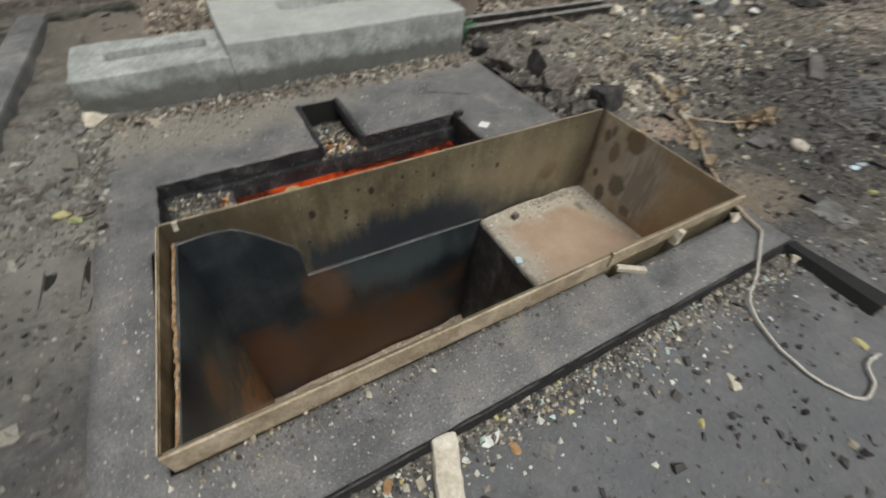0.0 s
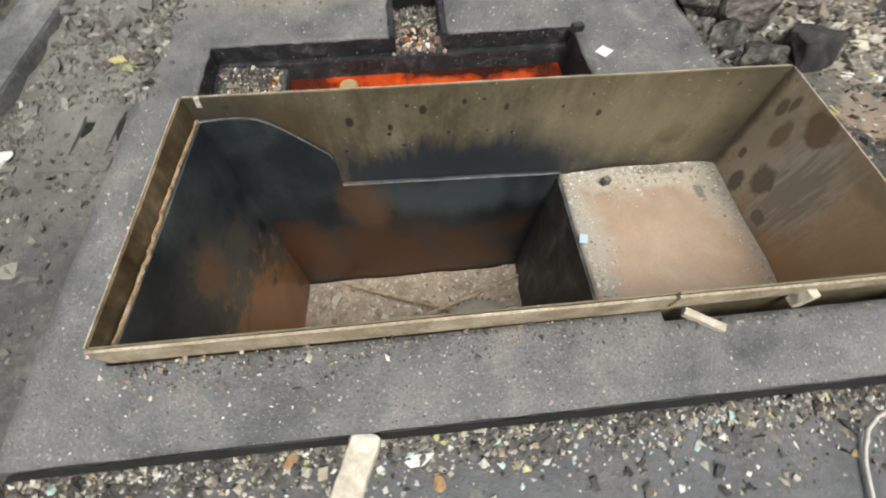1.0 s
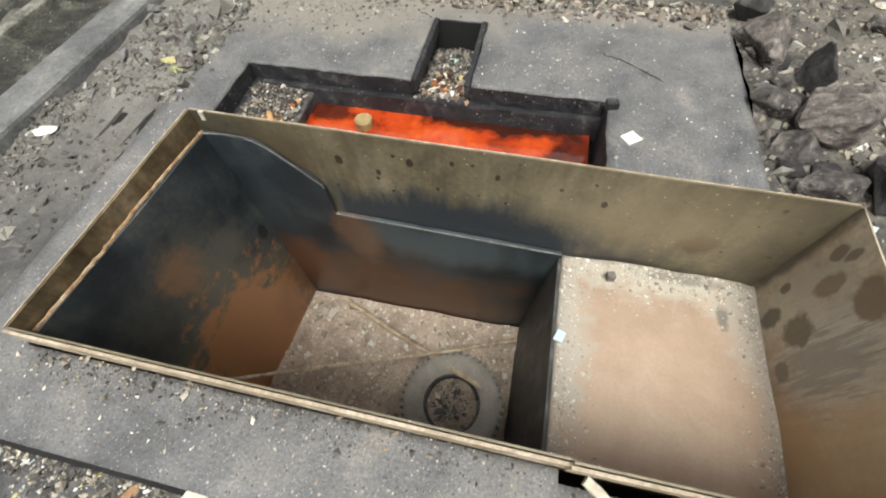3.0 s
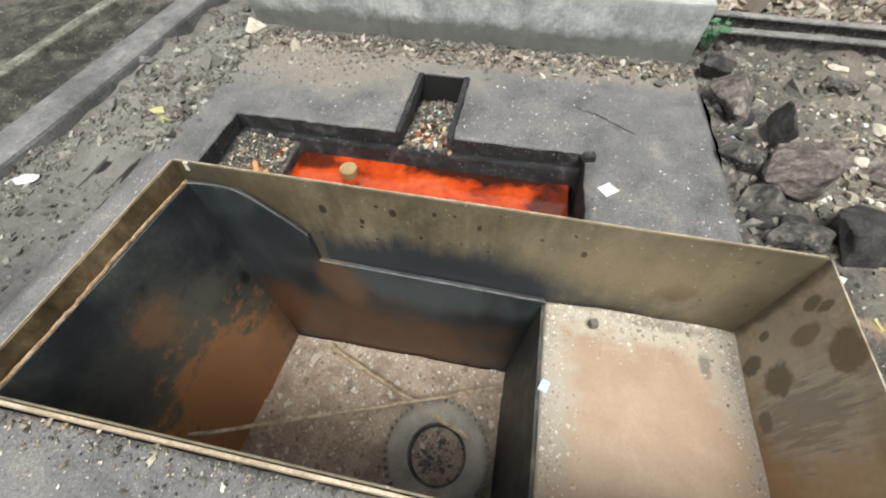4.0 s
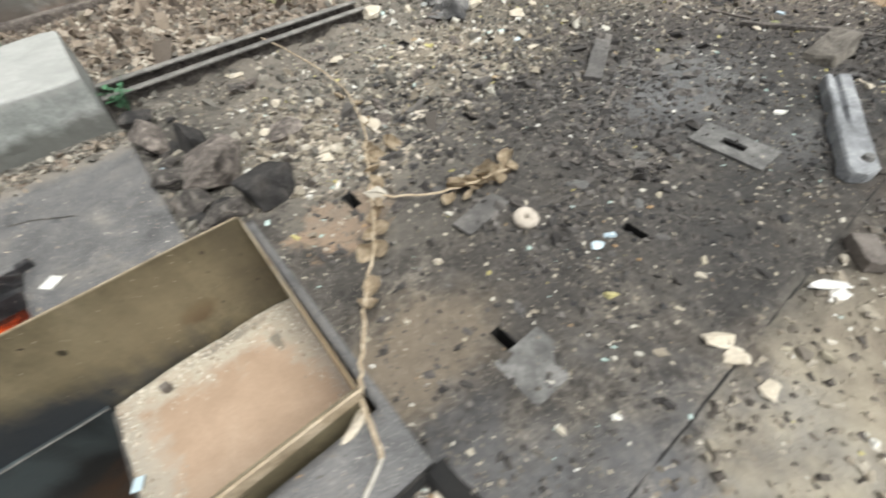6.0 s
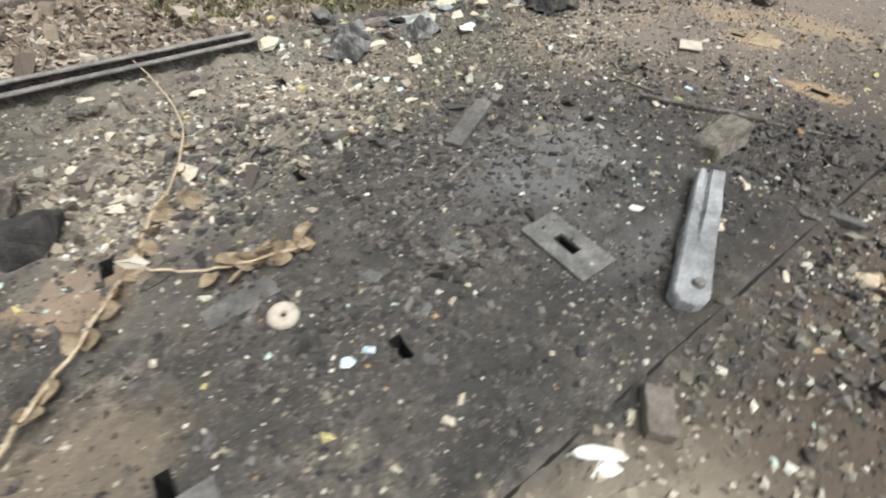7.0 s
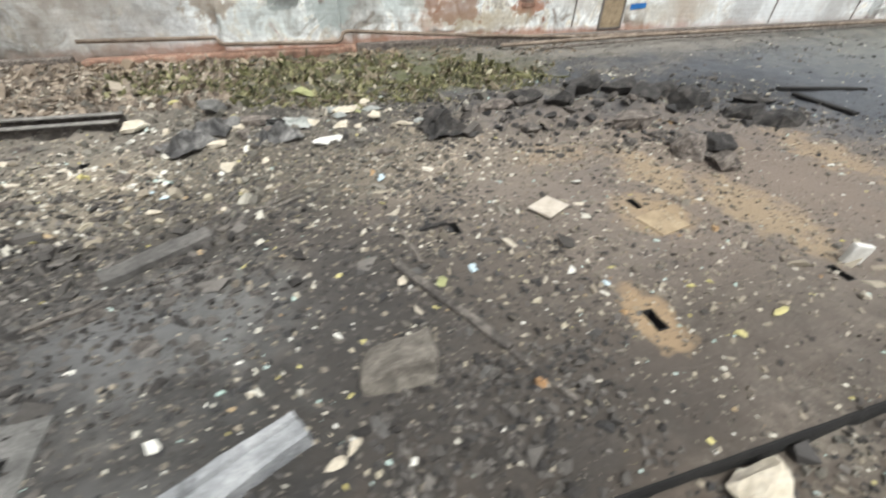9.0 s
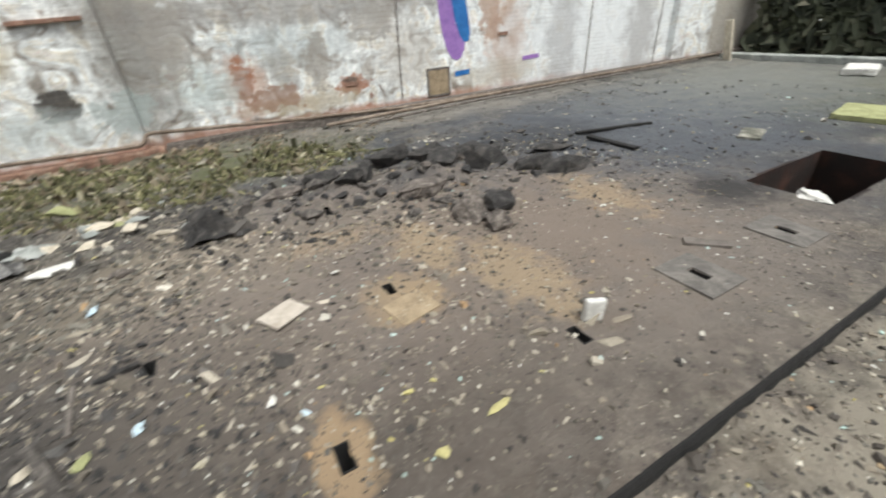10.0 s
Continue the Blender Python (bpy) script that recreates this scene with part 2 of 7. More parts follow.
M_BOARD = mat("dirty_brown_board", [(0.3, (0.095, 0.08, 0.07)), (0.5, (0.165, 0.145, 0.127)), (0.7, (0.23, 0.205, 0.18))], 5, 60, 0.85, 0.35, 0.25)
M_PLATE = mat("dusty_steel_plate", [(0.3, (0.082, 0.08, 0.076)), (0.5, (0.13, 0.128, 0.121)), (0.7, (0.19, 0.185, 0.175))], 6, 60, 0.75, 0.3, 0.35, mid=0.35)
# near black for grimy things, also painted shade in slots, drain mouth and pit
M_BLACK = mat("black_grime_and_shade", [(0.3, (0.004, 0.004, 0.004)), (0.7, (0.014, 0.013, 0.012))], 8, 60, 0.9, 0.3, 0.2)
M_DRY = mat("dry_stalk", [(0.3, (0.3, 0.23, 0.15)), (0.5, (0.47, 0.38, 0.265)), (0.7, (0.62, 0.53, 0.4))], 20, 80, 0.9, 0.3, 0.25)
M_PAPER = mat("stained_card", [(0.3, (0.36, 0.28, 0.19)), (0.5, (0.5, 0.42, 0.31)), (0.7, (0.58, 0.5, 0.39))], 12, 60, 0.9, 0.15, 0.15)
M_CARD = mat("grey_beige_card", [(0.3, (0.36, 0.31, 0.25)), (0.5, (0.48, 0.43, 0.365)), (0.7, (0.56, 0.51, 0.44))], 12, 60, 0.9, 0.15, 0.15)
M_YELLOW = mat("yellow_foam", [(0.3, (0.4, 0.36, 0.15)), (0.6, (0.55, 0.5, 0.25))], 14, 60, 0.9, 0.4, 0.2)
M_GREEN = mat("green_leaf", [(0.3, (0.035, 0.1, 0.045)), (0.6, (0.075, 0.2, 0.1))], 14, 60, 0.6, 0.1, 0.2)
M_PIPE = mat("rusty_pipe", [(0.3, (0.1, 0.075, 0.056)), (0.5, (0.19, 0.145, 0.11)), (0.7, (0.31, 0.26, 0.21))], 5, 60, 0.85, 0.3, 0.3)
M_BRICK = mat("bare_brick", [(0.3, (0.13, 0.085, 0.062)), (0.48, (0.27, 0.155, 0.11)), (0.6, (0.33, 0.22, 0.165)), (0.74, (0.4, 0.33, 0.26))], 5, 50, 0.95, 0.6, 0.3, mid=0.35, patch=0.25)
M_PURPLE = mat("purple_paint", [(0.3, (0.25, 0.13, 0.42)), (0.6, (0.36, 0.2, 0.52))], 9, 60, 0.7, 0.2, 0.15)
M_BLUE = mat("blue_paint", [(0.3, (0.01, 0.11, 0.36)), (0.6, (0.03, 0.19, 0.5))], 9, 60, 0.6, 0.2, 0.15)
M_OLDWALL = mat("peeling_whitewash", [(0.3, (0.16, 0.14, 0.125)), (0.38, (0.4, 0.37, 0.33)), (0.45, (0.7, 0.725, 0.715)), (0.55, (0.88, 0.905, 0.89)), (0.6, (0.72, 0.68, 0.58)), (0.66, (0.78, 0.77, 0.73)), (0.73, (0.4, 0.22, 0.15))], 2.6, 14, 0.9, 0.7, 0.25, detail=13, dist=1.1, mid=0.22, drips=0.2, patch=0.15, courses=0.15, gritty=0.54)
def coursed(m, dark=0.55, depth=0.5):
    """Brick courses that show through the whitewash: faint joints in colour and relief."""
    n, l = m.node_tree.nodes, m.node_tree.links
    b = n["Principled BSDF"]
    co, sp, cb = n.new("ShaderNodeTexCoord"), n.new("ShaderNodeSeparateXYZ"), n.new("ShaderNodeCombineXYZ")
    l.new(co.outputs["Object"], sp.inputs[0])
    wob = n.new("ShaderNodeTexNoise")
    wob.inputs["Scale"].default_value, wob.inputs["Detail"].default_value = 5, 5
    l.new(co.outputs["Object"], wob.inputs["Vector"])
    for k, src in ((0, "X"), (1, "Z")):
        ad = n.new("ShaderNodeMath")
        ad.operation, ad.inputs[1].default_value = "MULTIPLY_ADD", 0.05
        l.new(wob.outputs["Fac"], ad.inputs[0])
        l.new(sp.outputs[src], ad.inputs[2])
        l.new(ad.outputs[0], cb.inputs[k])
    br = n.new("ShaderNodeTexBrick")
    br.inputs["Scale"].default_value, br.inputs["Brick Width"].default_value, br.inputs["Row Height"].default_value = 1.0, 0.26, 0.078
    br.inputs["Mortar Size"].default_value, br.inputs["Mortar Smooth"].default_value = 0.009, 0.6
    l.new(cb.outputs[0], br.inputs["Vector"])
    patchy = n.new("ShaderNodeTexNoise")
    patchy.inputs["Scale"].default_value, patchy.inputs["Detail"].default_value = 1.6, 6
    l.new(co.outputs["Object"], patchy.inputs["Vector"])
    mr = n.new("ShaderNodeMapRange")
    mr.inputs["From Min"].default_value, mr.inputs["From Max"].default_value, mr.inputs["To Max"].default_value = 0.38, 0.62, dark
    l.new(patchy.outputs["Fac"], mr.inputs["Value"])
    mu = n.new("ShaderNodeMath")
    mu.operation = "MULTIPLY"
    l.new(br.outputs["Fac"], mu.inputs[0])
    l.new(mr.outputs[0], mu.inputs[1])
    mx = n.new("ShaderNodeMix")
    mx.data_type = "RGBA"
    l.new(mu.outputs[0], mx.inputs["Factor"])
    l.new(b.inputs["Base Color"].links[0].from_socket, mx.inputs["A"])
    mx.inputs["B"].default_value = (0.2, 0.17, 0.14, 1)
    l.new(mx.outputs["Result"], b.inputs["Base Color"])
    bp = n.new("ShaderNodeBump")
    bp.invert = True
    bp.inputs["Strength"].default_value, bp.inputs["Distance"].default_value = depth, 0.02
    l.new(mu.outputs[0], bp.inputs["Height"])
    l.new(b.inputs["Normal"].links[0].from_socket, bp.inputs["Normal"])
    l.new(bp.outputs[0], b.inputs["Normal"])


M_CORD = mat("pale_cord", [(0.3, (0.4, 0.37, 0.31)), (0.6, (0.58, 0.55, 0.48))], 30, 80, 0.8, 0.1, 0.1)
M_CHIPS = chip_mat("mixed_chips", [(0, (0.05, 0.045, 0.04)), (0.3, (0.11, 0.1, 0.085)), (0.52, (0.18, 0.158, 0.128)), (0.76, (0.27, 0.235, 0.18)), (0.87, (0.44, 0.4, 0.32)),
                                   (0.94, (0.62, 0.59, 0.5)), (0.965, (0.46, 0.4, 0.15)), (0.975, (0.42, 0.55, 0.5)), (0.985, (0.36, 0.24, 0.13))])
M_RUBBLE = chip_mat("rubble_lumps", [(0, (0.07, 0.06, 0.05)), (0.2, (0.15, 0.13, 0.105)), (0.42, (0.25, 0.215, 0.165)), (0.66, (0.31, 0.275, 0.215)), (0.86, (0.41, 0.37, 0.3)), (0.96, (0.55, 0.51, 0.43))])
M_BLACKCHIPS = chip_mat("slag_lumps", [(0, (0.032, 0.031, 0.031)), (0.35, (0.058, 0.054, 0.051)), (0.7, (0.096, 0.086, 0.077)), (0.92, (0.2, 0.18, 0.15))])
M_BRIGHT = chip_mat("pale_chips", [(0, (0.52, 0.5, 0.43)), (0.35, (0.4, 0.36, 0.27)), (0.65, (0.68, 0.67, 0.61)), (0.84, (0.52, 0.47, 0.2)), (0.91, (0.5, 0.62, 0.58)), (0.96, (0.4, 0.3, 0.18))])
M_MOSS = chip_mat("moss_and_litter", [(0, (0.05, 0.05, 0.024)), (0.22, (0.095, 0.095, 0.042)), (0.42, (0.15, 0.145, 0.065)), (0.6, (0.12, 0.095, 0.06)), (0.76, (0.19, 0.16, 0.11)), (0.88, (0.26, 0.245, 0.13)), (0.96, (0.4, 0.37, 0.26))])
M_LITTER = chip_mat("dead_leaves", [(0, (0.1, 0.08, 0.062)), (0.25, (0.18, 0.142, 0.108)), (0.5, (0.26, 0.212, 0.162)), (0.75, (0.35, 0.3, 0.24)), (0.92, (0.5, 0.46, 0.38))])
M_BUSH = chip_mat("dark_foliage", [(0, (0.06, 0.07, 0.048)), (0.4, (0.11, 0.125, 0.08)), (0.75, (0.16, 0.17, 0.115)), (0.93, (0.24, 0.23, 0.17))])
M_FLATPLATE = mat("dark_floor_plate", [(0.3, (0.07, 0.067, 0.064)), (0.5, (0.105, 0.1, 0.094)), (0.7, (0.15, 0.14, 0.13))], 6, 50, 0.8, 0.3, 0.3, mid=0.25)
M_DECKPLATE = mat("earth_brown_floor_plate", [(0.3, (0.105, 0.096, 0.087)), (0.5, (0.145, 0.134, 0.121)), (0.7, (0.195, 0.178, 0.158))], 6, 50, 0.8, 0.3, 0.3, mid=0.25)
M_FILM = mat("grey_plastic_film", [(0.3, (0.025, 0.025, 0.026)), (0.5, (0.07, 0.068, 0.066)), (0.64, (0.2, 0.195, 0.185)), (0.76, (0.42, 0.41, 0.39))], 7, 40, 0.5, 0.2, 0.3, mid=0.4)
M_BLACKROCK = mat("black_slag", [(0.3, (0.02, 0.019, 0.019)), (0.5, (0.046, 0.043, 0.041)), (0.7, (0.1, 0.09, 0.08))], 9, 60, 0.85, 1.0, 0.45, mid=0.35)
# rust red darkened so that the pit's shade is in the colour
M_RUSTPIT = mat("shaded_rust_pit", [(0.3, (0.006, 0.004, 0.003)), (0.5, (0.018, 0.008, 0.005)), (0.7, (0.06, 0.022, 0.012))], 3, 50, 0.8, 0.3, 0.3)
M_YELLOWG = mat("faded_yellow_green", [(0.3, (0.22, 0.235, 0.1)), (0.6, (0.38, 0.39, 0.2))], 10, 60, 0.9, 0.3, 0.3)
M_ORANGE = mat("orange_brown", [(0.3, (0.28, 0.15, 0.07)), (0.6, (0.42, 0.26, 0.13))], 16, 60, 0.85, 0.3, 0.2)
M_CYAN = mat("pale_blue_plastic", [(0.3, (0.45, 0.58, 0.66)), (0.6, (0.58, 0.7, 0.76))], 16, 60, 0.5, 0.1, 0.1)
M_PALECRUMB = chip_mat("silt_crumbs", [(0, (0.3, 0.25, 0.19)), (0.2, (0.4, 0.34, 0.27)), (0.55, (0.55, 0.49, 0.4)), (0.82, (0.7, 0.66, 0.57))])
M_RUSTFLAKE = chip_mat("rust_flakes", [(0, (0.1, 0.03, 0.012)), (0.35, (0.3, 0.1, 0.03)), (0.6, (0.46, 0.27, 0.11)), (0.8, (0.62, 0.54, 0.4)), (0.92, (0.7, 0.68, 0.62))])
M_DUSTLUMP = chip_mat("dusty_earth_lumps", [(0, (0.1, 0.094, 0.08)), (0.3, (0.15, 0.14, 0.12)), (0.62, (0.2, 0.188, 0.158)), (0.85, (0.27, 0.25, 0.21)), (0.96, (0.42, 0.4, 0.34))], 0.95)
M_SHALE = chip_mat("dark_shale", [(0, (0.035, 0.032, 0.03)), (0.25, (0.065, 0.06, 0.055)), (0.55, (0.1, 0.092, 0.084)), (0.85, (0.155, 0.143, 0.13))], 0.9)
M_STEMS = chip_mat("dry_stems", [(0, (0.12, 0.09, 0.06)), (0.4, (0.22, 0.17, 0.12)), (0.75, (0.34, 0.28, 0.2))], 0.9)
M_CORK = mat("brown_cap", [(0.3, (0.2, 0.13, 0.05)), (0.6, (0.36, 0.26, 0.12))], 14, 60, 0.6, 0.2, 0.2)

# stains and tints with a shape of their own; some hold painted sheen
# bluish sheen of the wet far floor, put into its colour
over(M_EARTH, (0.066, 0.074, 0.088), (12.6, 2.4, 0), (3.8, 2.3, 3), 0.5, 1.6, 0.85, 2.5)
over(M_EARTH, (0.23, 0.23, 0.225), (5.6, 0.4, 0), (0.6, 0.45, 3), 0.5, 3, 0.85, 2.5)
over(M_EARTH, (0.36, 0.25, 0.165), (2.72, 1.0, 0), (0.26, 0.2, 3), 0.2, 7, 0.9, 3.0)
over(M_EARTH, (0.46, 0.41, 0.31), (3.7, -1.4, 0), (1.0, 0.5, 3), 0.3, 4, 0.9)
over(M_EARTH, (0.26, 0.21, 0.15), (2.6, 0.1, 0), (0.35, 0.25, 3), 0.3, 5, 0.6)
# bluish grey ground before the deck, its sheen mixed into the tint
over(M_EARTH, (0.17, 0.174, 0.182), (0.9, -1.3, 0), (2.3, 1.05, 3), 0.3, 3, 0.75)
over(M_EARTH, (0.1, 0.1, 0.1), (-1.65, 0.3, 0), (0.55, 1.15, 3), 0.25, 3, 0.55)
over(M_SLAB, (0.25, 0.225, 0.185), (-0.7, 2.75, 0), (1.1, 0.45, 1), 0.3, 3, 0.75)
over(M_SLAB, (0.26, 0.23, 0.19), (1.2, 2.9, 0), (1.2, 0.2, 1), 0.3, 4, 0.7)
over(M_MUD_WALL, (0.026, 0.033, 0.042), (0.42, 1.3, -0.58), (1.05, 0.4, 0.3), 0.3, 5, 0.93, 2.2, (1, 1, 0.22))
over(M_MUD_WALL, (0.075, 0.055, 0.03), (-0.55, 1.3, -0.12), (0.42, 0.4, 0.26), 0.4, 6, 0.75, 2.2, (1, 1, 0.3))
over(M_MUD_WALL, (0.1, 0.06, 0.028), (1.83, 1.3, -0.35), (0.11, 0.3, 0.07), 0.25, 8, 0.75)
# back wall darker towards its right corner
over(M_MUD_WALL, (0.09, 0.075, 0.05), (2.2, 1.3, -0.3), (0.16, 0.3, 0.6), 0.5, 4, 0.7)
over(M_MUD_WALL, (0.27, 0.225, 0.14), (1.55, 1.3, -0.2), (0.5, 0.3, 0.22), 0.6, 3, 0.55, 2.5)
for dx, dz, dw in ((-0.17, -0.06, 0.022), (0.24, -0.01, 0.02), (0.71, -0.03, 0.014), (0.05, -0.12, 0.014), (1.27, -0.12, 0.016), (0.47, 0.03, 0.012)):
    over(M_MUD_WALL, (0.03, 0.024, 0.016), (dx, 1.3, dz), (dw, 0.3, dw * 1.6), 0.2, 30, 0.9, 0.8)
# the narrow entry at y 1.29 darkens this side along its back corner
for ty, tz, wy, wz, tint, a in ((1.1, -0.3, 0.14, 0.34, (0.44, 0.4, 0.32), 0.7), (0.3, -0.35, 0.3, 0.5, (0.44, 0.3, 0.165), 0.75), (0.5, -0.6, 0.3, 0.14, (0.38, 0.24, 0.12), 0.6), (1.29, -0.25, 0.045, 0.5, (0.09, 0.08, 0.06), 0.8),
                                (0.45, 0.08, 0.5, 0.06, (0.24, 0.18, 0.11), 0.5)):
    over(M_RIGHT, tint, (2.28, ty, tz), (0.3, wy, wz), 0.4, 5, a, 2.2)
over(M_RIGHT, (0.48, 0.455, 0.4), (2.28, 0.76, -0.27), (0.3, 0.2, 0.3), 0.5, 22, 0.75, 2.4, (1, 1, 0.12))
over(M_RIGHT, (0.2, 0.18, 0.145), (2.28, 0.72, -0.3), (0.3, 0.13, 0.26), 0.3, 60, 0.62, 4.5, (1, 1, 0.09))
for ty, tz, wy, wz, tint in ((1.05, -0.57, 0.055, 0.085, (0.1, 0.088, 0.062)), (0.915, -0.4, 0.08, 0.1, (0.125, 0.105, 0.07)), (0.9, 0.03, 0.09, 0.1, (0.17, 0.115, 0.068)), (1.05, -0.15, 0.05, 0.085, (0.21, 0.155, 0.095)),
                             (1.17, -0.06, 0.03, 0.06, (0.16, 0.125, 0.085)), (1.12, 0.01, 0.024, 0.05, (0.15, 0.12, 0.08)), (0.75, -0.56, 0.06, 0.05, (0.15, 0.13, 0.1)), (1.16, -0.42, 0.025, 0.04, (0.12, 0.1, 0.07))):
    over(M_RIGHT, tint, (2.28, ty, tz), (0.3, wy, wz), 0.16, 11, 0.85, 1.3)
over(M_DARK, (0.15, 0.145, 0.115), (-0.98, 0.6, -0.72), (0.4, 0.4, 0.42), 0.4, 5, 0.85, 2.4)
over(M_DARK, (0.016, 0.02, 0.024), (-0.98, 0.3, -0.35), (0.4, 0.3, 0.4), 0.4, 4, 0.4, 2.2)
over(M_MUD_WALL, (0.22, 0.12, 0.05), (-1.0, 0.7, 0.0), (0.3, 0.7, 0.06), 0.3, 5, 0.6)
over(M_DARK, (0.5, 0.235, 0.095), (-0.98, 0.58, -1.52), (0.4, 0.58, 0.72), 0.14, 6, 0.96, 2.0)
over(M_DARK, (0.3, 0.14, 0.055), (-0.98, 1.1, -1.75), (0.4, 0.25, 0.5), 0.3, 4, 0.6, 2)
over(M_DARK, (0.02, 0.022, 0.024), (-0.98, 1.18, -0.83), (0.4, 0.04, 0.07), 0.2, 9, 0.9, 1.0)
over(M_DARK, (0.28, 0.155, 0.078), (-0.98, 0.6, -0.4), (0.3, 0.12, 0.16), 0.5, 9, 0.7, 3.4)
# back liner darker towards the divider
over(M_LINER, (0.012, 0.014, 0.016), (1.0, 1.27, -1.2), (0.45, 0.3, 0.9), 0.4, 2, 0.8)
over(M_LINER, (0.085, 0.036, 0.013), (0.0, 1.27, -1.75), (0.8, 0.3, 0.62), 0.4, 2.6, 0.9, 2.5)
over(M_LINER, (0.12, 0.05, 0.02), (-0.78, 1.27, -1.4), (0.25, 0.3, 0.4), 0.3, 4, 0.75, 2)
# paler bluish-grey band below the liner's upper edge
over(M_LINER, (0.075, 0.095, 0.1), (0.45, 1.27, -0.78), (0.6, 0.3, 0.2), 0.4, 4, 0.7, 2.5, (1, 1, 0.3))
over(M_LINER, (0.17, 0.09, 0.045), (-0.2, 1.27, -0.8), (0.16, 0.3, 0.3), 0.3, 4, 0.6)
# plinth darker along its foot, paler on its top
over(M_PLINTH, (0.1, 0.1, 0.088), (0.3, 3.03, 0.02), (4.5, 0.8, 0.14), 0.25, 5, 0.85)
over(M_PLINTH, (0.4, 0.4, 0.38), (0.7, 3.6, 0.44), (4, 2, 0.09), 0.2, 5, 0.6)
# dark spot painted for the shaded hole in the pilaster
over(M_OLDWALL, (0.045, 0.038, 0.032), (5.93, 6.0, 0.8), (0.24, 0.5, 0.2), 0.1, 6, 0.95)
over(M_OLDWALL, (0.2, 0.185, 0.16), (6.9, 6.2, 1.3), (0.45, 0.5, 1.3), 0.4, 2, 0.75)
over(M_OLDWALL, (0.56, 0.38, 0.29), (8.22, 6.2, 0.72), (0.32, 0.5, 0.45), 0.3, 5, 0.7, 3.0)
over(M_OLDWALL, (0.36, 0.16, 0.09), (8.22, 6.2, 0.8), (0.16, 0.5, 0.3), 0.15, 8, 0.9, 3.0)
over(M_OLDWALL, (0.62, 0.66, 0.68), (4.2, 6.2, 0.9), (0.8, 0.6, 0.8), 0.4, 4, 0.6, 3)
over(M_OLDWALL, (0.3, 0.29, 0.27), (7.1, 6.2, 1.5), (0.3, 0.6, 0.7), 0.4, 5, 0.6, 3)
over(M_OLDWALL, (0.62, 0.42, 0.3), (13.3, 6.2, 1.1), (0.5, 0.6, 0.7), 0.3, 6, 0.7, 3.5)
over(M_OLDWALL, (0.36, 0.16, 0.09), (9.94, 6.2, 0.55), (0.3, 0.5, 0.14), 0.15, 8, 0.9, 2.6)
over(M_OLDWALL, (0.1, 0.07, 0.055), (9.9, 6.2, 0.62), (0.12, 0.5, 0.05), 0.15, 12, 0.9, 2.0)
over(M_OLDWALL, (0.4, 0.25, 0.17), (13.3, 6.2, 0.9), (0.4, 0.5, 0.8), 0.3, 2.5, 0.8)
over(M_OLDWALL, (0.4, 0.2, 0.13), (9, 6.2, 0.0), (14, 0.5, 0.18), 0.3, 2.5, 0.8)
over(M_OLDWALL, (0.84, 0.87, 0.88), (16.2, 6.2, 0.9), (2.9, 0.5, 1.3), 0.5, 1.8, 0.85, 2.5)
over(M_OLDWALL, (0.1, 0.088, 0.072), (-0.6, 6.2, 0.8), (4.2, 0.8, 3.0), 0.4, 1.8, 0.92, 1.5)
over(M_OLDWALL, (0.37, 0.335, 0.28), (22.4, 6.2, 1.2), (2.6, 0.6, 2.6), 0.12, 3, 0.85, 1.0)
over(M_OIL, (0.02, 0.006, 0.003), (0.65, 1.95, -0.24), (0.5, 0.14, 0.3), 0.2, 5, 0.95)
over(M_OIL, (0.04, 0.008, 0.004), (-0.5, 1.85, -0.24), (0.2, 0.1, 0.3), 0.2, 6, 0.9)
over(M_OIL, (0.03, 0.007, 0.004), (1.1, 1.7, -0.24), (0.12, 0.2, 0.3), 0.2, 6, 0.8)
# back wall darker at its upper left end
over(M_MUD_WALL, (0.03, 0.028, 0.024), (-0.9, 1.3, 0.1), (0.25, 0.3, 0.12), 0.4, 5, 0.6)
over(M_EARTH, (0.15, 0.145, 0.14), (5.2, -0.2, 0), (0.5, 0.3, 3), 0.4, 4, 0.6)
over(M_EARTH, (0.2, 0.17, 0.13), (8.6, 1.9, 0), (0.9, 0.35, 3), 0.4, 4, 0.6)
over(M_EARTH, (0.22, 0.2, 0.165), (4.2, 2.4, 0), (1.4, 0.7, 3), 0.5, 3, 0.6)
over(M_EARTH, (0.09, 0.1, 0.045), (6.8, 4.8, 0), (2.2, 0.9, 3), 0.4, 3, 0.8)
over(M_EARTH, (0.2, 0.172, 0.14), (1.8, 5.0, 0), (4.5, 1.2, 3), 0.4, 3, 0.7)
over(M_EARTH, (0.24, 0.212, 0.175), (3.9, 3.4, 0), (1.3, 0.9, 3), 0.6, 4, 0.6, 2.8)
over(M_EARTH, (0.042, 0.043, 0.042), (6.1, 0.35, 0), (0.9, 0.6, 3), 0.4, 2.2, 0.75, 3)
over(M_EARTH, (0.045, 0.045, 0.044), (6.9, -0.35, 0), (0.8, 0.4, 3), 0.4, 2.2, 0.65, 3)
over(M_EARTH, (0.12, 0.093, 0.07), (7.4, -1.7, 0), (4.0, 0.85, 3), 0.4, 2.2, 0.8, 2.5)
over(M_EARTH, (0.035, 0.034, 0.033), (3.7, 1.1, 0), (0.9, 0.6, 3), 0.5, 2.2, 0.6, 3)
over(M_EARTH, (0.2, 0.18, 0.15), (9.6, -0.3, 0), (1.2, 0.35, 3), 0.5, 3, 0.4, 3)
over(M_EARTH, (0.2, 0.165, 0.14), (8.6, 1.2, 0), (2.3, 1.6, 3), 0.5, 2.6, 0.75, 2.4)
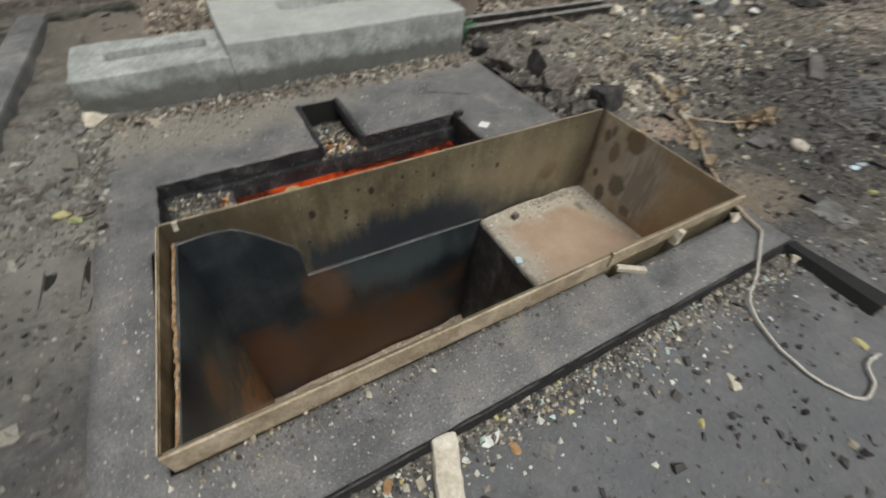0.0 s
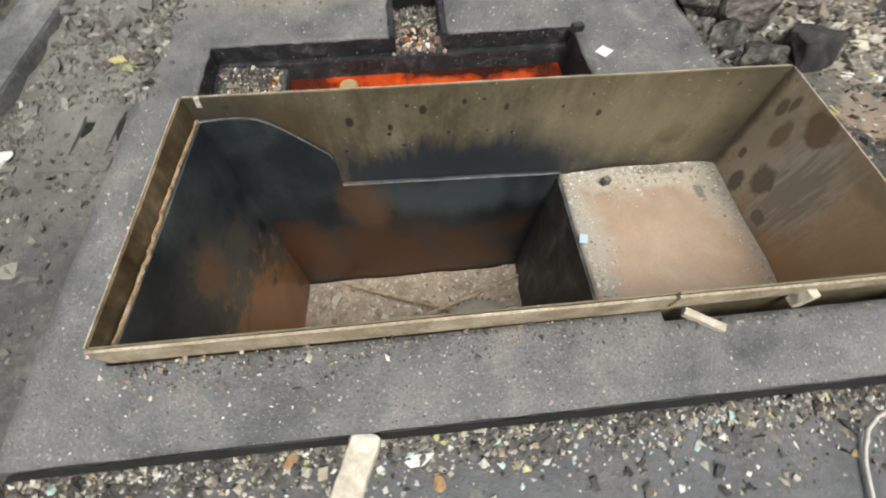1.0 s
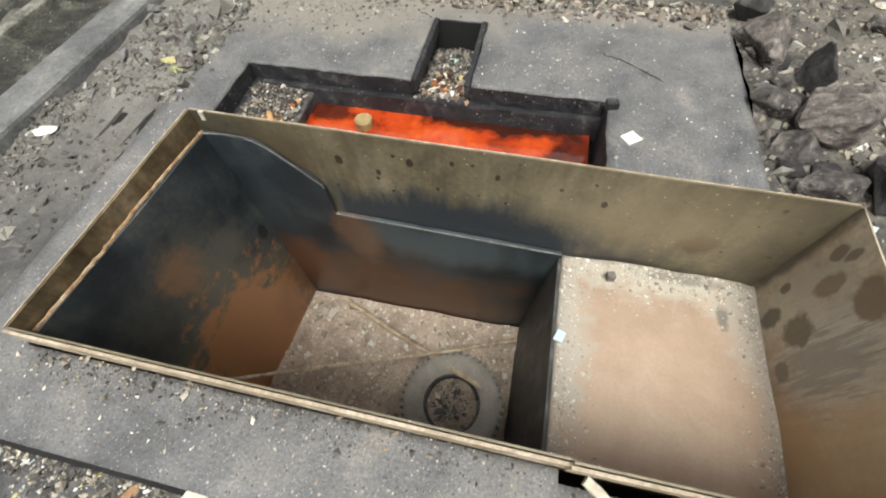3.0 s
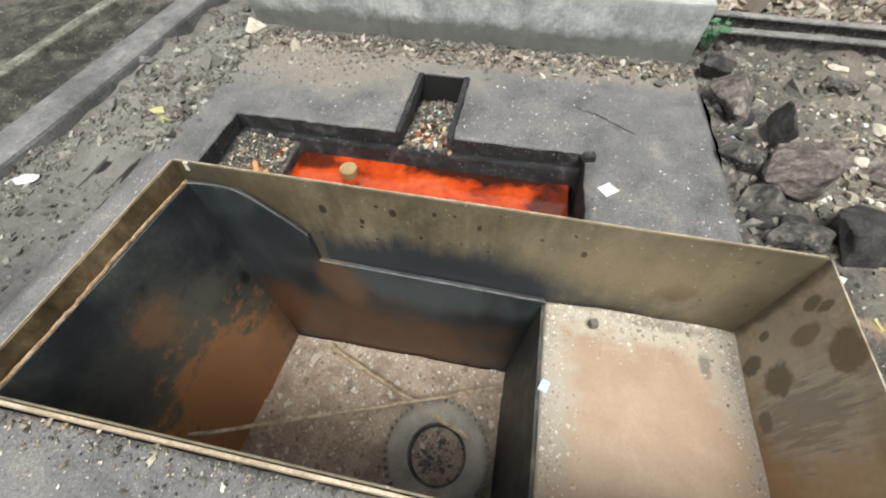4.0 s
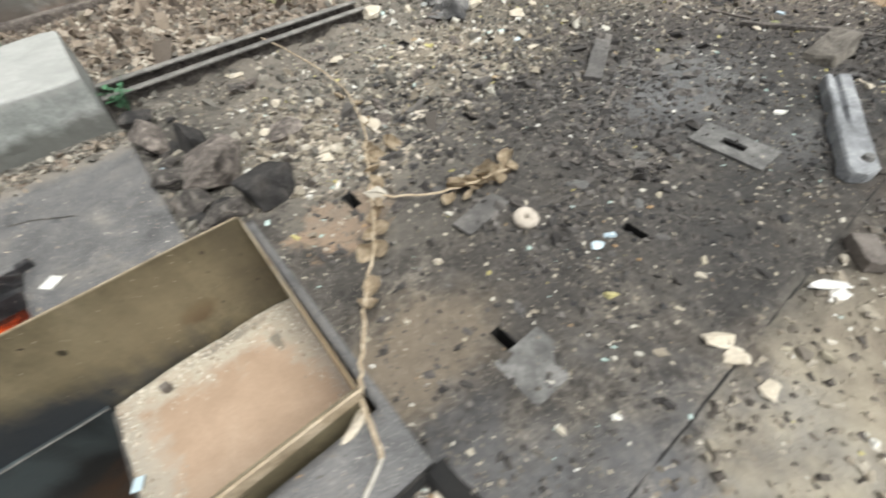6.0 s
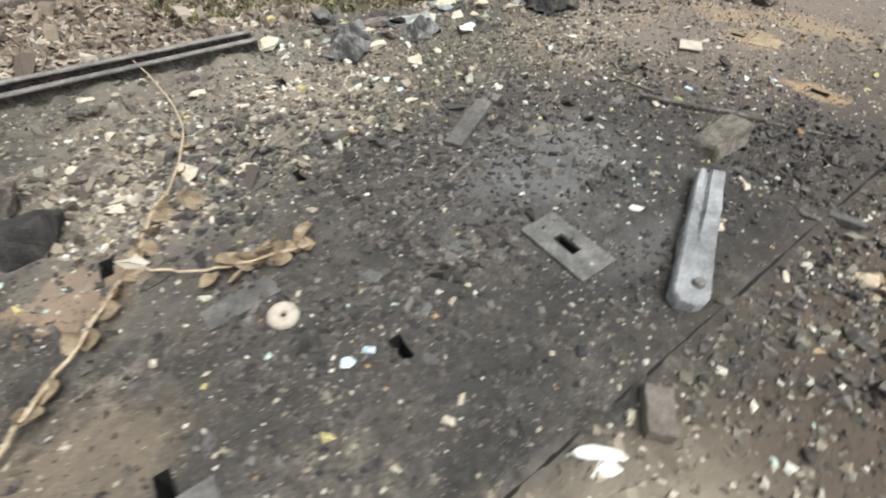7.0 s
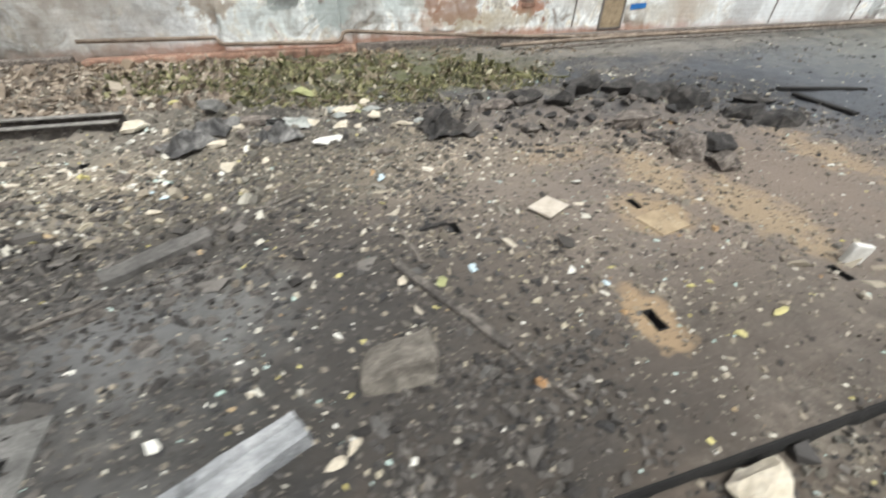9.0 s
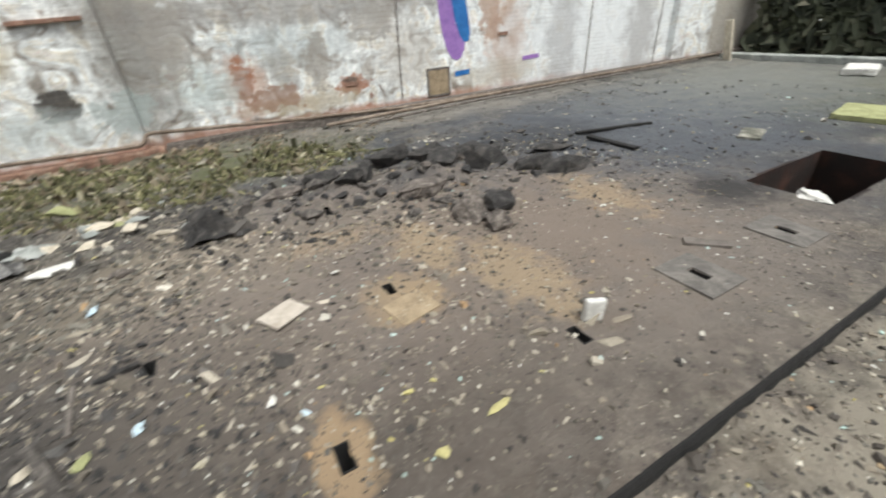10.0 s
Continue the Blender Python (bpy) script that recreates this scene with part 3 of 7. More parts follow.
over(M_EARTH, (0.2, 0.17, 0.145), (10.4, 0.2, 0), (1.5, 1.0, 3), 0.5, 3, 0.6, 2.4)
over(M_EARTH, (0.03, 0.028, 0.026), (6.6, -0.5, 0), (0.9, 0.3, 3), 0.4, 3, 0.75, 2.2)
over(M_EARTH, (0.06, 0.055, 0.05), (3.7, -0.3, 0), (1.0, 0.4, 3), 0.5, 3, 0.4, 2.4)
over(M_EARTH, (0.26, 0.225, 0.17), (4.9, 2.0, 0), (1.3, 0.6, 3), 0.4, 4, 0.7, 3.5)
over(M_EARTH, (0.24, 0.205, 0.155), (7.0, 1.9, 0), (0.9, 0.6, 3), 0.4, 4, 0.6, 3.5)
over(M_EARTH, (0.21, 0.165, 0.13), (9.6, 1.0, 0), (1.2, 0.9, 3), 0.4, 4, 0.6, 3.5)
over(M_EARTH, (0.04, 0.039, 0.037), (5.6, -0.4, 0), (1.7, 0.5, 3), 0.4, 4, 0.75, 3.0)
over(M_EARTH, (0.042, 0.04, 0.037), (6.5, 0.5, 0), (0.8, 0.7, 3), 0.4, 4, 0.6, 3.0)
over(M_EARTH, (0.045, 0.042, 0.039), (4.4, 0.8, 0), (1.0, 0.7, 3), 0.4, 4, 0.6, 3.0)
over(M_EARTH, (0.06, 0.054, 0.048), (3.4, 0.1, 0), (0.5, 0.5, 3), 0.6, 4, 0.5, 2.6)
for cx, cz, sx, sz, tint, a in ((9.0, 1.25, 0.9, 0.3, (0.5, 0.56, 0.57), 0.6), (7.7, 0.75, 0.5, 0.3, (0.5, 0.58, 0.57), 0.6), (9.6, 1.75, 2.6, 0.2, (0.27, 0.25, 0.23), 0.7), (11.0, 1.0, 0.7, 0.6, (0.56, 0.53, 0.48), 0.6),
                             (5.2, 1.4, 0.6, 0.3, (0.6, 0.52, 0.36), 0.6), (5.6, 0.5, 0.7, 0.25, (0.52, 0.58, 0.57), 0.6), (9.1, 0.35, 1.0, 0.14, (0.45, 0.38, 0.26), 0.7), (12.9, 0.4, 1.2, 0.2, (0.5, 0.46, 0.38), 0.6),
                             (14.8, 1.0, 0.4, 1.2, (0.42, 0.42, 0.42), 0.6), (17.4, 0.9, 0.5, 1.2, (0.36, 0.35, 0.34), 0.6), (3.2, 1.0, 1.0, 0.8, (0.4, 0.37, 0.33), 0.6), (8.9, 0.9, 0.25, 0.3, (0.3, 0.28, 0.25), 0.6)):
    over(M_OLDWALL, tint, (cx, 6.2, cz), (sx, 0.6, sz), 0.4, 3, a, 3)
over(M_EARTH, (0.25, 0.238, 0.21), (-1.65, 2.3, 0), (0.45, 1.3, 3), 0.5, 4, 0.85, 2.2)
over(M_EARTH, (0.27, 0.24, 0.19), (3.0, 1.7, 0), (0.45, 0.5, 3), 0.5, 5, 0.7, 3)
over(M_EARTH, (0.095, 0.088, 0.07), (-5.5, 2.0, 0), (3.0, 6, 3), 0.5, 3, 0.85, 1.5)
over(M_EARTH, (0.34, 0.245, 0.15), (7.66, -0.1, 0), (0.13, 0.24, 3), 0.15, 8, 0.95, 1.6)
over(M_EARTH, (0.33, 0.245, 0.15), (8.3, 0.74, 0), (0.26, 0.28, 3), 0.2, 8, 0.9, 2.2)
over(M_EARTH, (0.32, 0.245, 0.16), (8.75, 1.25, 0), (0.22, 0.4, 3), 0.25, 6, 0.85, 3.0)
over(M_EARTH, (0.32, 0.245, 0.16), (9.1, 0.55, 0), (0.25, 0.5, 3), 0.25, 6, 0.85, 3.0)
over(M_EARTH, (0.31, 0.235, 0.155), (10.6, 1.2, 0), (0.25, 0.5, 3), 0.25, 6, 0.85, 3.0)
over(M_EARTH, (0.31, 0.235, 0.155), (8.1, 1.75, 0), (0.35, 0.2, 3), 0.25, 6, 0.7, 3.0)
over(M_EARTH, (0.3, 0.27, 0.215), (10.5, -1.6, 0), (3.2, 0.7, 3), 0.3, 5, 0.8, 2.5)
over(M_EARTH, (0.13, 0.145, 0.07), (17.0, 1.8, 0), (2.2, 2.0, 3), 0.4, 4, 0.4, 3.5)
over(M_EARTH, (0.17, 0.174, 0.178), (4.95, 0.5, 0), (0.42, 0.3, 3), 0.8, 5, 0.55, 2.6)
over(M_EARTH, (0.17, 0.17, 0.165), (5.6, 0.5, 0), (0.28, 0.2, 3), 0.8, 6, 0.55, 2.4)
over(M_EARTH, (0.2, 0.168, 0.142), (7.4, 1.1, 0), (0.8, 0.8, 3), 0.5, 4, 0.6, 2.8)
over(M_EARTH, (0.05, 0.045, 0.04), (5.6, 1.9, 0), (0.7, 0.6, 3), 0.5, 4, 0.6, 2.8)
over(M_EARTH, (0.075, 0.058, 0.045), (6.2, -1.35, 0), (1.6, 0.6, 3), 0.4, 4, 0.75, 2.4)
over(M_EARTH, (0.1, 0.082, 0.067), (7.6, -0.3, 0), (1.3, 0.45, 3), 0.6, 4, 0.6, 2.6)
over(M_EARTH, (0.105, 0.088, 0.072), (6.9, 0.6, 0), (0.7, 0.5, 3), 0.6, 4, 0.5, 2.8)
# the far floor's sheen again, painted as two paler tints
over(M_EARTH, (0.1, 0.11, 0.126), (15.0, 3.0, 0), (3.5, 1.8, 3), 0.6, 2, 0.7, 2.4)
over(M_EARTH, (0.2, 0.205, 0.185), (18.0, 3.6, 0), (3.6, 1.9, 3), 0.6, 3, 0.65, 2.4)
over(M_EARTH, (0.22, 0.205, 0.18), (11.5, 5.4, 0), (3.2, 0.5, 3), 0.5, 4, 0.7, 2.4)
over(M_EARTH, (0.03, 0.031, 0.034), (11.3, 3.0, 0), (1.0, 0.7, 3), 0.5, 4, 0.6, 2.6)
over(M_EARTH, (0.02, 0.02, 0.021), (11.5, 0.55, 0), (0.35, 0.3, 3), 0.4, 6, 0.8, 2.6)
over(M_EARTH, (0.045, 0.042, 0.04), (6.25, 0.5, 0), (0.4, 0.55, 3), 0.6, 4, 0.6, 2.6)
over(M_EARTH, (0.21, 0.19, 0.16), (3.2, 1.5, 0), (0.8, 0.8, 3), 0.6, 4, 0.5, 2.8)
over(M_EARTH, (0.34, 0.245, 0.15), (7.65, -0.1, 0), (0.12, 0.22, 3), 0.2, 8, 0.9, 1.6)
over(M_EARTH, (0.17, 0.17, 0.168), (5.2, -0.38, 0), (0.3, 0.12, 3), 0.6, 7, 0.4, 2.5)
for cx, cz, sx, sz, tint in ((4.9, 1.0, 0.35, 0.5, (0.3, 0.24, 0.18)), (7.4, 1.5, 0.3, 0.6, (0.35, 0.33, 0.3)), (8.6, 0.5, 0.5, 0.16, (0.3, 0.17, 0.11)), (9.4, 0.95, 0.2, 0.4, (0.33, 0.3, 0.26)), (10.4, 1.5, 0.4, 0.3, (0.36, 0.34, 0.31)), (12.9, 1.5, 0.25, 0.5, (0.45, 0.3, 0.22)), (6.6, 0.6, 0.3, 0.3, (0.4, 0.46, 0.45))):
    over(M_OLDWALL, tint, (cx, 6.15, cz), (sx, 0.6, sz), 0.12, 5, 0.75, 3.5)

coursed(M_OLDWALL, 0.24, 0.3)

# ---- building helpers ----
def lattice(ix, iy, seed):
    v = np.sin(ix * 127.1 + iy * 311.7 + seed * 74.7) * 43758.5453
    return v - np.floor(v)


def bumps(x, y, f, seed=0):
    """Smooth value noise in -1..1."""
    x, y = np.asarray(x, float) * f, np.asarray(y, float) * f
    ix, iy = np.floor(x), np.floor(y)
    u, v = x - ix, y - iy
    u, v = u * u * (3 - 2 * u), v * v * (3 - 2 * v)
    a, b = lattice(ix, iy, seed), lattice(ix + 1, iy, seed)
    c, d = lattice(ix, iy + 1, seed), lattice(ix + 1, iy + 1, seed)
    return 2 * (a * (1 - u) * (1 - v) + b * u * (1 - v) + c * (1 - u) * v + d * u * v) - 1


def ramp01(v, a, b):
    t = np.clip((np.asarray(v, float) - a) / (b - a), 0, 1)
    return t * t * (3 - 2 * t)


def ground_z(x, y):
    """Height of the earth: the deck at 0, lower strips to the south, uneven rubble to the west and north."""
    x, y = np.asarray(x, float), np.asarray(y, float)
    z = 0.006 * bumps(x, y, 2.2, 1) + 0.004 * bumps(x, y, 9, 2)
    west = ramp01(-x, 1.33, 1.5) * np.maximum(ramp01(-x + 0.1 * bumps(x, y, 3, 61), 1.75, 1.95), ramp01(y + 0.12 * bumps(x, y, 3, 62), 1.42, 1.6))
    z = z + west * (-0.02 + 0.035 * bumps(x, y, 3.1, 3) + 0.024 * bumps(x, y, 9, 4) + 0.017 * np.abs(bumps(x, y, 15, 63)))
    north = ramp01(y, 1.2, 2.6) * (x > 1.9) * (1 - 0.5 * ramp01(x, 6, 8))
    z = z + north * (0.03 * bumps(x, y, 2.3, 5) + 0.025 * bumps(x, y, 7, 6))
    back = ramp01(y, 2.95, 3.2)
    z = z + back * (0.03 * bumps(x, y, 3, 7) + 0.02 * bumps(x, y, 8, 8)) + 0.02 * ramp01(y, 4.9, 6.2)
    ridge = np.exp(-((x - 9.0) / 1.7) ** 2 - ((y - 2.55 + 0.18 * (x - 9)) / 0.42) ** 2)
    z = z + ridge * (0.09 + 0.07 * bumps(x, y, 4, 9) + 0.04 * bumps(x, y, 11, 10))
    clods = ramp01(x, 2.35, 3.0) * (1 - ramp01(x, 7.5, 9)) * (0.25 + 0.75 * ramp01(bumps(x, y, 0.9, 15), -0.3, 0.5))
    z = z + clods * (0.014 * bumps(x, y, 6, 16) + 0.015 * bumps(x, y, 12, 17) + 0.013 * np.abs(bumps(x, y, 18, 18)))
    low = np.where(x > 2.338, y < -0.808, y < -0.3)
    deep = np.where(x > 2.338, -0.03 - 0.045 * ramp01(x, 6.6, 7.6), -0.05)
    z = np.where(low, deep + 0.012 * bumps(x, y, 3, 11) + (0.008 + 0.01 * (x > 2.3)) * bumps(x, y, 10, 12), z)
    return z


def obj(name, me, material=None, parent=None, label=""):
    ob = new(name, me)
    if material:
        me.materials.append(material)
    if parent:
        ob.parent = parent
    if label:
        ob["label"] = label
    return ob


def part(name, bm, material, parent=None, label="", smooth=False):
    bmesh.ops.recalc_face_normals(bm, faces=bm.faces)
    me = bpy.data.meshes.new(name)
    bm.to_mesh(me)
    bm.free()
    if smooth:
        me.shade_smooth()
    return obj(name, me, material, parent, label)


def thing(name, at, label, category, group="", kind=""):
    ob = new(name)
    ob.location = at
    ob.empty_display_size = 0.1
    return tagged(ob, label, category, group, kind)


def bevelled(bm, width, segments=2):
    es = [e for e in bm.edges if len(e.link_faces) == 2 and e.calc_face_angle(0) > 0.6]
    bmesh.ops.bevel(bm, geom=es, offset=width, segments=segments, affect="EDGES", profile=0.6)
    return bm


def block(size, at=(0, 0, 0), turn=(0, 0, 0), bevel=0.0, bm=None):
    own = bmesh.new()
    bmesh.ops.create_cube(own, size=1, matrix=Matrix.Diagonal((*size, 1)))
    if bevel:
        bevelled(own, bevel)
    bmesh.ops.transform(own, matrix=pose(*at, *turn), verts=own.verts)
    if bm is None:
        return own
    me = bpy.data.meshes.new("tmp")
    own.to_mesh(me)
    own.free()
    bm.from_mesh(me)
    bpy.data.meshes.remove(me)
    return bm


def roughen(bm, amount, f=8.0, seed=0.0):
    for v in bm.verts:
        v.co += Vector(noise.noise_vector(v.co * f + Vector((seed, seed * 1.7, 3.1)))) * amount
    return bm


def plate(p, q, z0, z1, thick, bm=None, steps=0, wave=0.0, end=None):
    """An upright sheet from plan point p to q, its thickness on the left of that way; end: its top at q, where that differs; wave: how far its top bends."""
    bm = bm or bmesh.new()
    p, q = Vector((*p, 0)), Vector((*q, 0))
    side = Vector((-(q - p).y, (q - p).x, 0)).normalized() * thick
    n = max(1, steps)
    rows = []
    for i in range(n + 1):
        c = p.lerp(q, i / n)
        w = (0 if end is None else (end - z1) * i / n) + wave * (noise.noise(c * 1.7) + 0.5 * noise.noise(c * 6.1))
        rows.append([bm.verts.new(c + d + Vector((0, 0, z))) for d, z in ((Vector(), z0), (side, z0), (side, z1 + w), (Vector(), z1 + w))])
    for a, b in zip(rows, rows[1:]):
        for k in range(4):
            bm.faces.new((a[k], b[k], b[(k + 1) % 4], a[(k + 1) % 4]))
    bm.faces.new(rows[0])
    bm.faces.new(rows[-1][::-1])
    return bm


def tube(points, radius, sides=8, taper=1.0, bm=None):
    bm = bm or bmesh.new()
    pts = [Vector(p) for p in points]
    rings = []
    for i, c in enumerate(pts):
        way = (pts[min(i + 1, len(pts) - 1)] - pts[max(i - 1, 0)]).normalized()
        a = way.orthogonal().normalized() if abs(way.z) > 0.9 else way.cross(Vector((0, 0, 1))).normalized()
        b = way.cross(a)
        r = radius * (1 + (taper - 1) * i / max(1, len(pts) - 1))
        rings.append([bm.verts.new(c + r * (math.cos(u) * a + math.sin(u) * b)) for u in [2 * math.pi * k / sides for k in range(sides)]])
    for r, s in zip(rings, rings[1:]):
        for k in range(sides):
            bm.faces.new((r[k], r[(k + 1) % sides], s[(k + 1) % sides], s[k]))
    bm.faces.new(rings[0][::-1])
    bm.faces.new(rings[-1])
    return bm


def curve(points, n=6, jitter=0.0, seed=1):
    """A smooth run of points through those given."""
    rnd = random.Random(seed)
    p = [Vector(a) for a in points]
    out = []
    for i in range(len(p) - 1):
        a, b, c, d = p[max(0, i - 1)], p[i], p[i + 1], p[min(len(p) - 1, i + 2)]
        for k in range(n):
            t = k / n
            v = 0.5 * ((2 * b) + (c - a) * t + (2 * a - 5 * b + 4 * c - d) * t * t + (3 * b - a - 3 * c + d) * t ** 3)
            out.append(v + Vector((rnd.gauss(0, jitter), rnd.gauss(0, jitter), rnd.gauss(0, jitter * 0.5))))
    return out + [p[-1]]


def rock_bm(size, seed, cuts=1, rough=0.03):
    """An angular stone: the hull of scattered points, cut finer and worn; it stands on z = 0."""
    rnd = random.Random(seed)
    bm = bmesh.new()
    for _ in range(13):
        v = Vector((rnd.gauss(0, 1), rnd.gauss(0, 1), rnd.gauss(0, 1))).normalized()
        v *= 0.75 + 0.25 * rnd.random()
        bm.verts.new((v.x, v.y, v.z))
    got = bmesh.ops.convex_hull(bm, input=bm.verts)
    bmesh.ops.delete(bm, geom=list({g for g in got["geom_interior"] + got["geom_unused"] if isinstance(g, bmesh.types.BMVert)}), context="VERTS")
    bevelled(bm, 0.045, 1)
    if cuts:
        bmesh.ops.triangulate(bm, faces=bm.faces)
        bmesh.ops.subdivide_edges(bm, edges=bm.edges, cuts=cuts, use_grid_fill=True)
    roughen(bm, rough * 2, 3.0, seed)
    if cuts > 1:
        roughen(bm, rough * 1.6, 7.0, seed + 5)
    bmesh.ops.scale(bm, vec=Vector(size) * 0.5, verts=bm.verts)
    low = min(v.co.z for v in bm.verts)
    bmesh.ops.translate(bm, vec=(0, 0, -low * 0.8), verts=bm.verts)
    return bm


def rock(name, at, size, turn, material, seed, label, category="stone", group="", kind="", rough=0.03):
    ob = part(name, rock_bm(size, seed, 2 if max(size) > 0.2 else 1, rough), material)
    z = at[2] if len(at) > 2 else float(ground_z(at[0], at[1])) - 0.012
    ob.matrix_world = pose(at[0], at[1], z, 0, 0, turn)
    return tagged(ob, label, category, group, kind)


CHUNK = np.array([(x, y, z) for z in (-1, 1) for x, y in ((-0.8, -0.7), (0.8, -0.7), (0.8, 0.7), (-0.8, 0.7))], float) * (1, 1, 0.7)
CHUNKF = [(3, 2, 1, 0), (4, 5, 6, 7), (0, 1, 5, 4), (1, 2, 6, 5), (2, 3, 7, 6), (3, 0, 4, 7)]
OCT = np.array([(1, 0, 0), (0, 1, 0), (-1, 0, 0), (0, -1, 0), (0, 0, 1), (0, 0, -1)], float)
OCTF = np.array([(0, 1, 4), (1, 2, 4), (2, 3, 4), (3, 0, 4), (1, 0, 5), (2, 1, 5), (3, 2, 5), (0, 3, 5)])


def bits(name, xs, ys, zs, size, flat, material, label, category, seed=0, long=1.6, tilt=0.5):
    """Many small loose pieces in one mesh: squashed, turned and dented grains or chunks of mean half-length size."""
    r = np.random.RandomState(seed)
    n = len(xs)
    s = size * np.exp(r.normal(0, 0.45, n))
    dims = np.stack([s * r.uniform(1, long, n), s, s * flat * r.uniform(0.6, 1.5, n)], 1)
    base, faces = (OCT, OCTF) if size < 0.0085 else (CHUNK, np.array(CHUNKF))
    k = len(base)
    v = base[None] * dims[:, None] * (1 + 0.35 * r.uniform(-1, 1, (n, k, 3)))
    v += r.uniform(-0.38, 0.38, (n, k, 3)) * dims[:, None] * (1, 1, 0.6)
    if k == 8:
        v[:, 4:, :2] *= r.uniform(0.45, 1.0, (n, 1, 2))
    a, b = r.uniform(0, 2 * np.pi, n), r.normal(0, tilt, n)
    x, z = v[..., 0] * np.cos(b)[:, None] - v[..., 2] * np.sin(b)[:, None], v[..., 0] * np.sin(b)[:, None] + v[..., 2] * np.cos(b)[:, None]
    y = v[..., 1]
    v = np.stack([x * np.cos(a)[:, None] - y * np.sin(a)[:, None] + np.asarray(xs)[:, None], x * np.sin(a)[:, None] + y * np.cos(a)[:, None] + np.asarray(ys)[:, None],
                  z + (np.asarray(zs) + dims[:, 2] * 0.45)[:, None]], 2).reshape(-1, 3)
    f = (faces[None] + k * np.arange(n)[:, None, None]).reshape(-1, faces.shape[1])
    me = bpy.data.meshes.new(name)
    me.from_pydata(v.tolist(), [], f.tolist())
    ob = obj(name, me, material)
    return tagged(ob, label, category, "", "stuff")


def sheet(name, lines_x, lines_y, height, keep, material):
    """A ground sheet over a grid of lines, without the cells that keep() refuses."""
    X, Y = np.meshgrid(lines_x, lines_y)
    Z = height(X, Y)
    w = len(lines_x)
    cx, cy = 0.5 * (lines_x[1:] + lines_x[:-1]), 0.5 * (lines_y[1:] + lines_y[:-1])
    CX, CY = np.meshgrid(cx, cy)
    ok = keep(CX, CY)
    j, i = np.nonzero(ok)
    a = j * w + i
    f = np.stack([a, a + 1, a + w + 1, a + w], 1)
    me = bpy.data.meshes.new(name)
    me.from_pydata(np.stack([X, Y, Z], 2).reshape(-1, 3).tolist(), [], f.tolist())
    bm = bmesh.new()
    bm.from_mesh(me)
    bmesh.ops.delete(bm, geom=[v for v in bm.verts if not v.link_faces], context="VERTS")
    bm.to_mesh(me)
    bm.free()
    me.shade_smooth()
    return obj(name, me, material)


# ---- ground ----
SLOTS = [(2.88, -0.12), (3.81, -0.13), (4.82, -0.12), (7.65, -0.13), (8.98, -0.12), (10.02, -0.13), (11.05, -0.14), (2.85, 1.08), (3.91, 1.25), (6.9, 0.92), (8.28, 0.87), (8.28, 2.3), (4.27, 2.5)]
SW, SL = 0.027, 0.063
PIT_B = (11.82, 13.3, -0.14, 0.56)
gx = np.concatenate([np.linspace(-300, -14, 12), np.arange(-13, -3.5, 0.5), np.arange(-3.5, -2.2, 0.055), np.arange(-2.2, -1.3, 0.03), np.arange(-1.3, 2.4, 0.055), np.arange(2.4, 8.4, 0.03), np.arange(8.4, 14, 0.055), np.arange(14, 24, 0.4), np.linspace(25, 320, 12)])
gy = np.concatenate([np.linspace(-300, -12, 12), np.arange(-11, -2.6, 0.5), np.arange(-2.6, -0.8, 0.055), np.arange(-0.8, 3.4, 0.036), np.arange(3.4, 6.3, 0.055), np.arange(6.5, 12, 0.5), np.linspace(13, 320, 12)])
cutx = [-1.33, 2.0, 2.336, 2.345] + [PIT_B[0], PIT_B[1]] + [x + s for x, y in SLOTS for s in (-SW, SW)]
cuty = [-0.3, -0.302, 1.36, 2.95, -0.8, -0.815] + [PIT_B[2], PIT_B[3]] + [y + s for x, y in SLOTS for s in (-SL, SL)]


def lines(base, cuts):
    base = np.array([b for b in base if min(abs(b - c) for c in cuts) > 0.012])
    return np.unique(np.round(np.concatenate([base, cuts]), 4))


def earth_kept(x, y):
    no = ((x > -1.33) & (x < 2.345) & (y > -0.3) & (y < 1.36)) | ((x > -1.33) & (x < 2.0) & (y > 1.3) & (y < 2.95))
    no |= (x > PIT_B[0]) & (x < PIT_B[1]) & (y > PIT_B[2]) & (y < PIT_B[3])
    for sx, sy in SLOTS:
        no |= (abs(x - sx) < SW) & (abs(y - sy) < SL)
    return ~no


ground = sheet("ground", lines(gx, cutx), lines(gy, cuty), ground_z, earth_kept, M_EARTH)
tagged(ground, "dark trodden earth and concrete littered with debris", "ground", "", "structure")

# steel-cased anchor slots sunk in the deck
for sx, sy in SLOTS:
    z = float(ground_z(sx, sy))
    ob = thing("anchor_slot", (sx, sy, z - 0.02), "narrow black anchor slot sunk in the floor", "floor slot", "anchor slots in the floor")
    bm = bmesh.new()
    for (cx, cy, wx, wy) in ((-SW - 0.004, 0, 0.008, 2 * SL + 0.016), (SW + 0.004, 0, 0.008, 2 * SL + 0.016), (0, -SL - 0.004, 2 * SW, 0.008), (0, SL + 0.004, 2 * SW, 0.008)):
        block((wx, wy, 0.24), (cx, cy, -0.1), bm=bm)
    part("casing", bm, M_BLACK, ob)
    part("bottom", block((2 * SW, 2 * SL, 0.02), (0, 0, -0.2)), M_BLACK, ob)

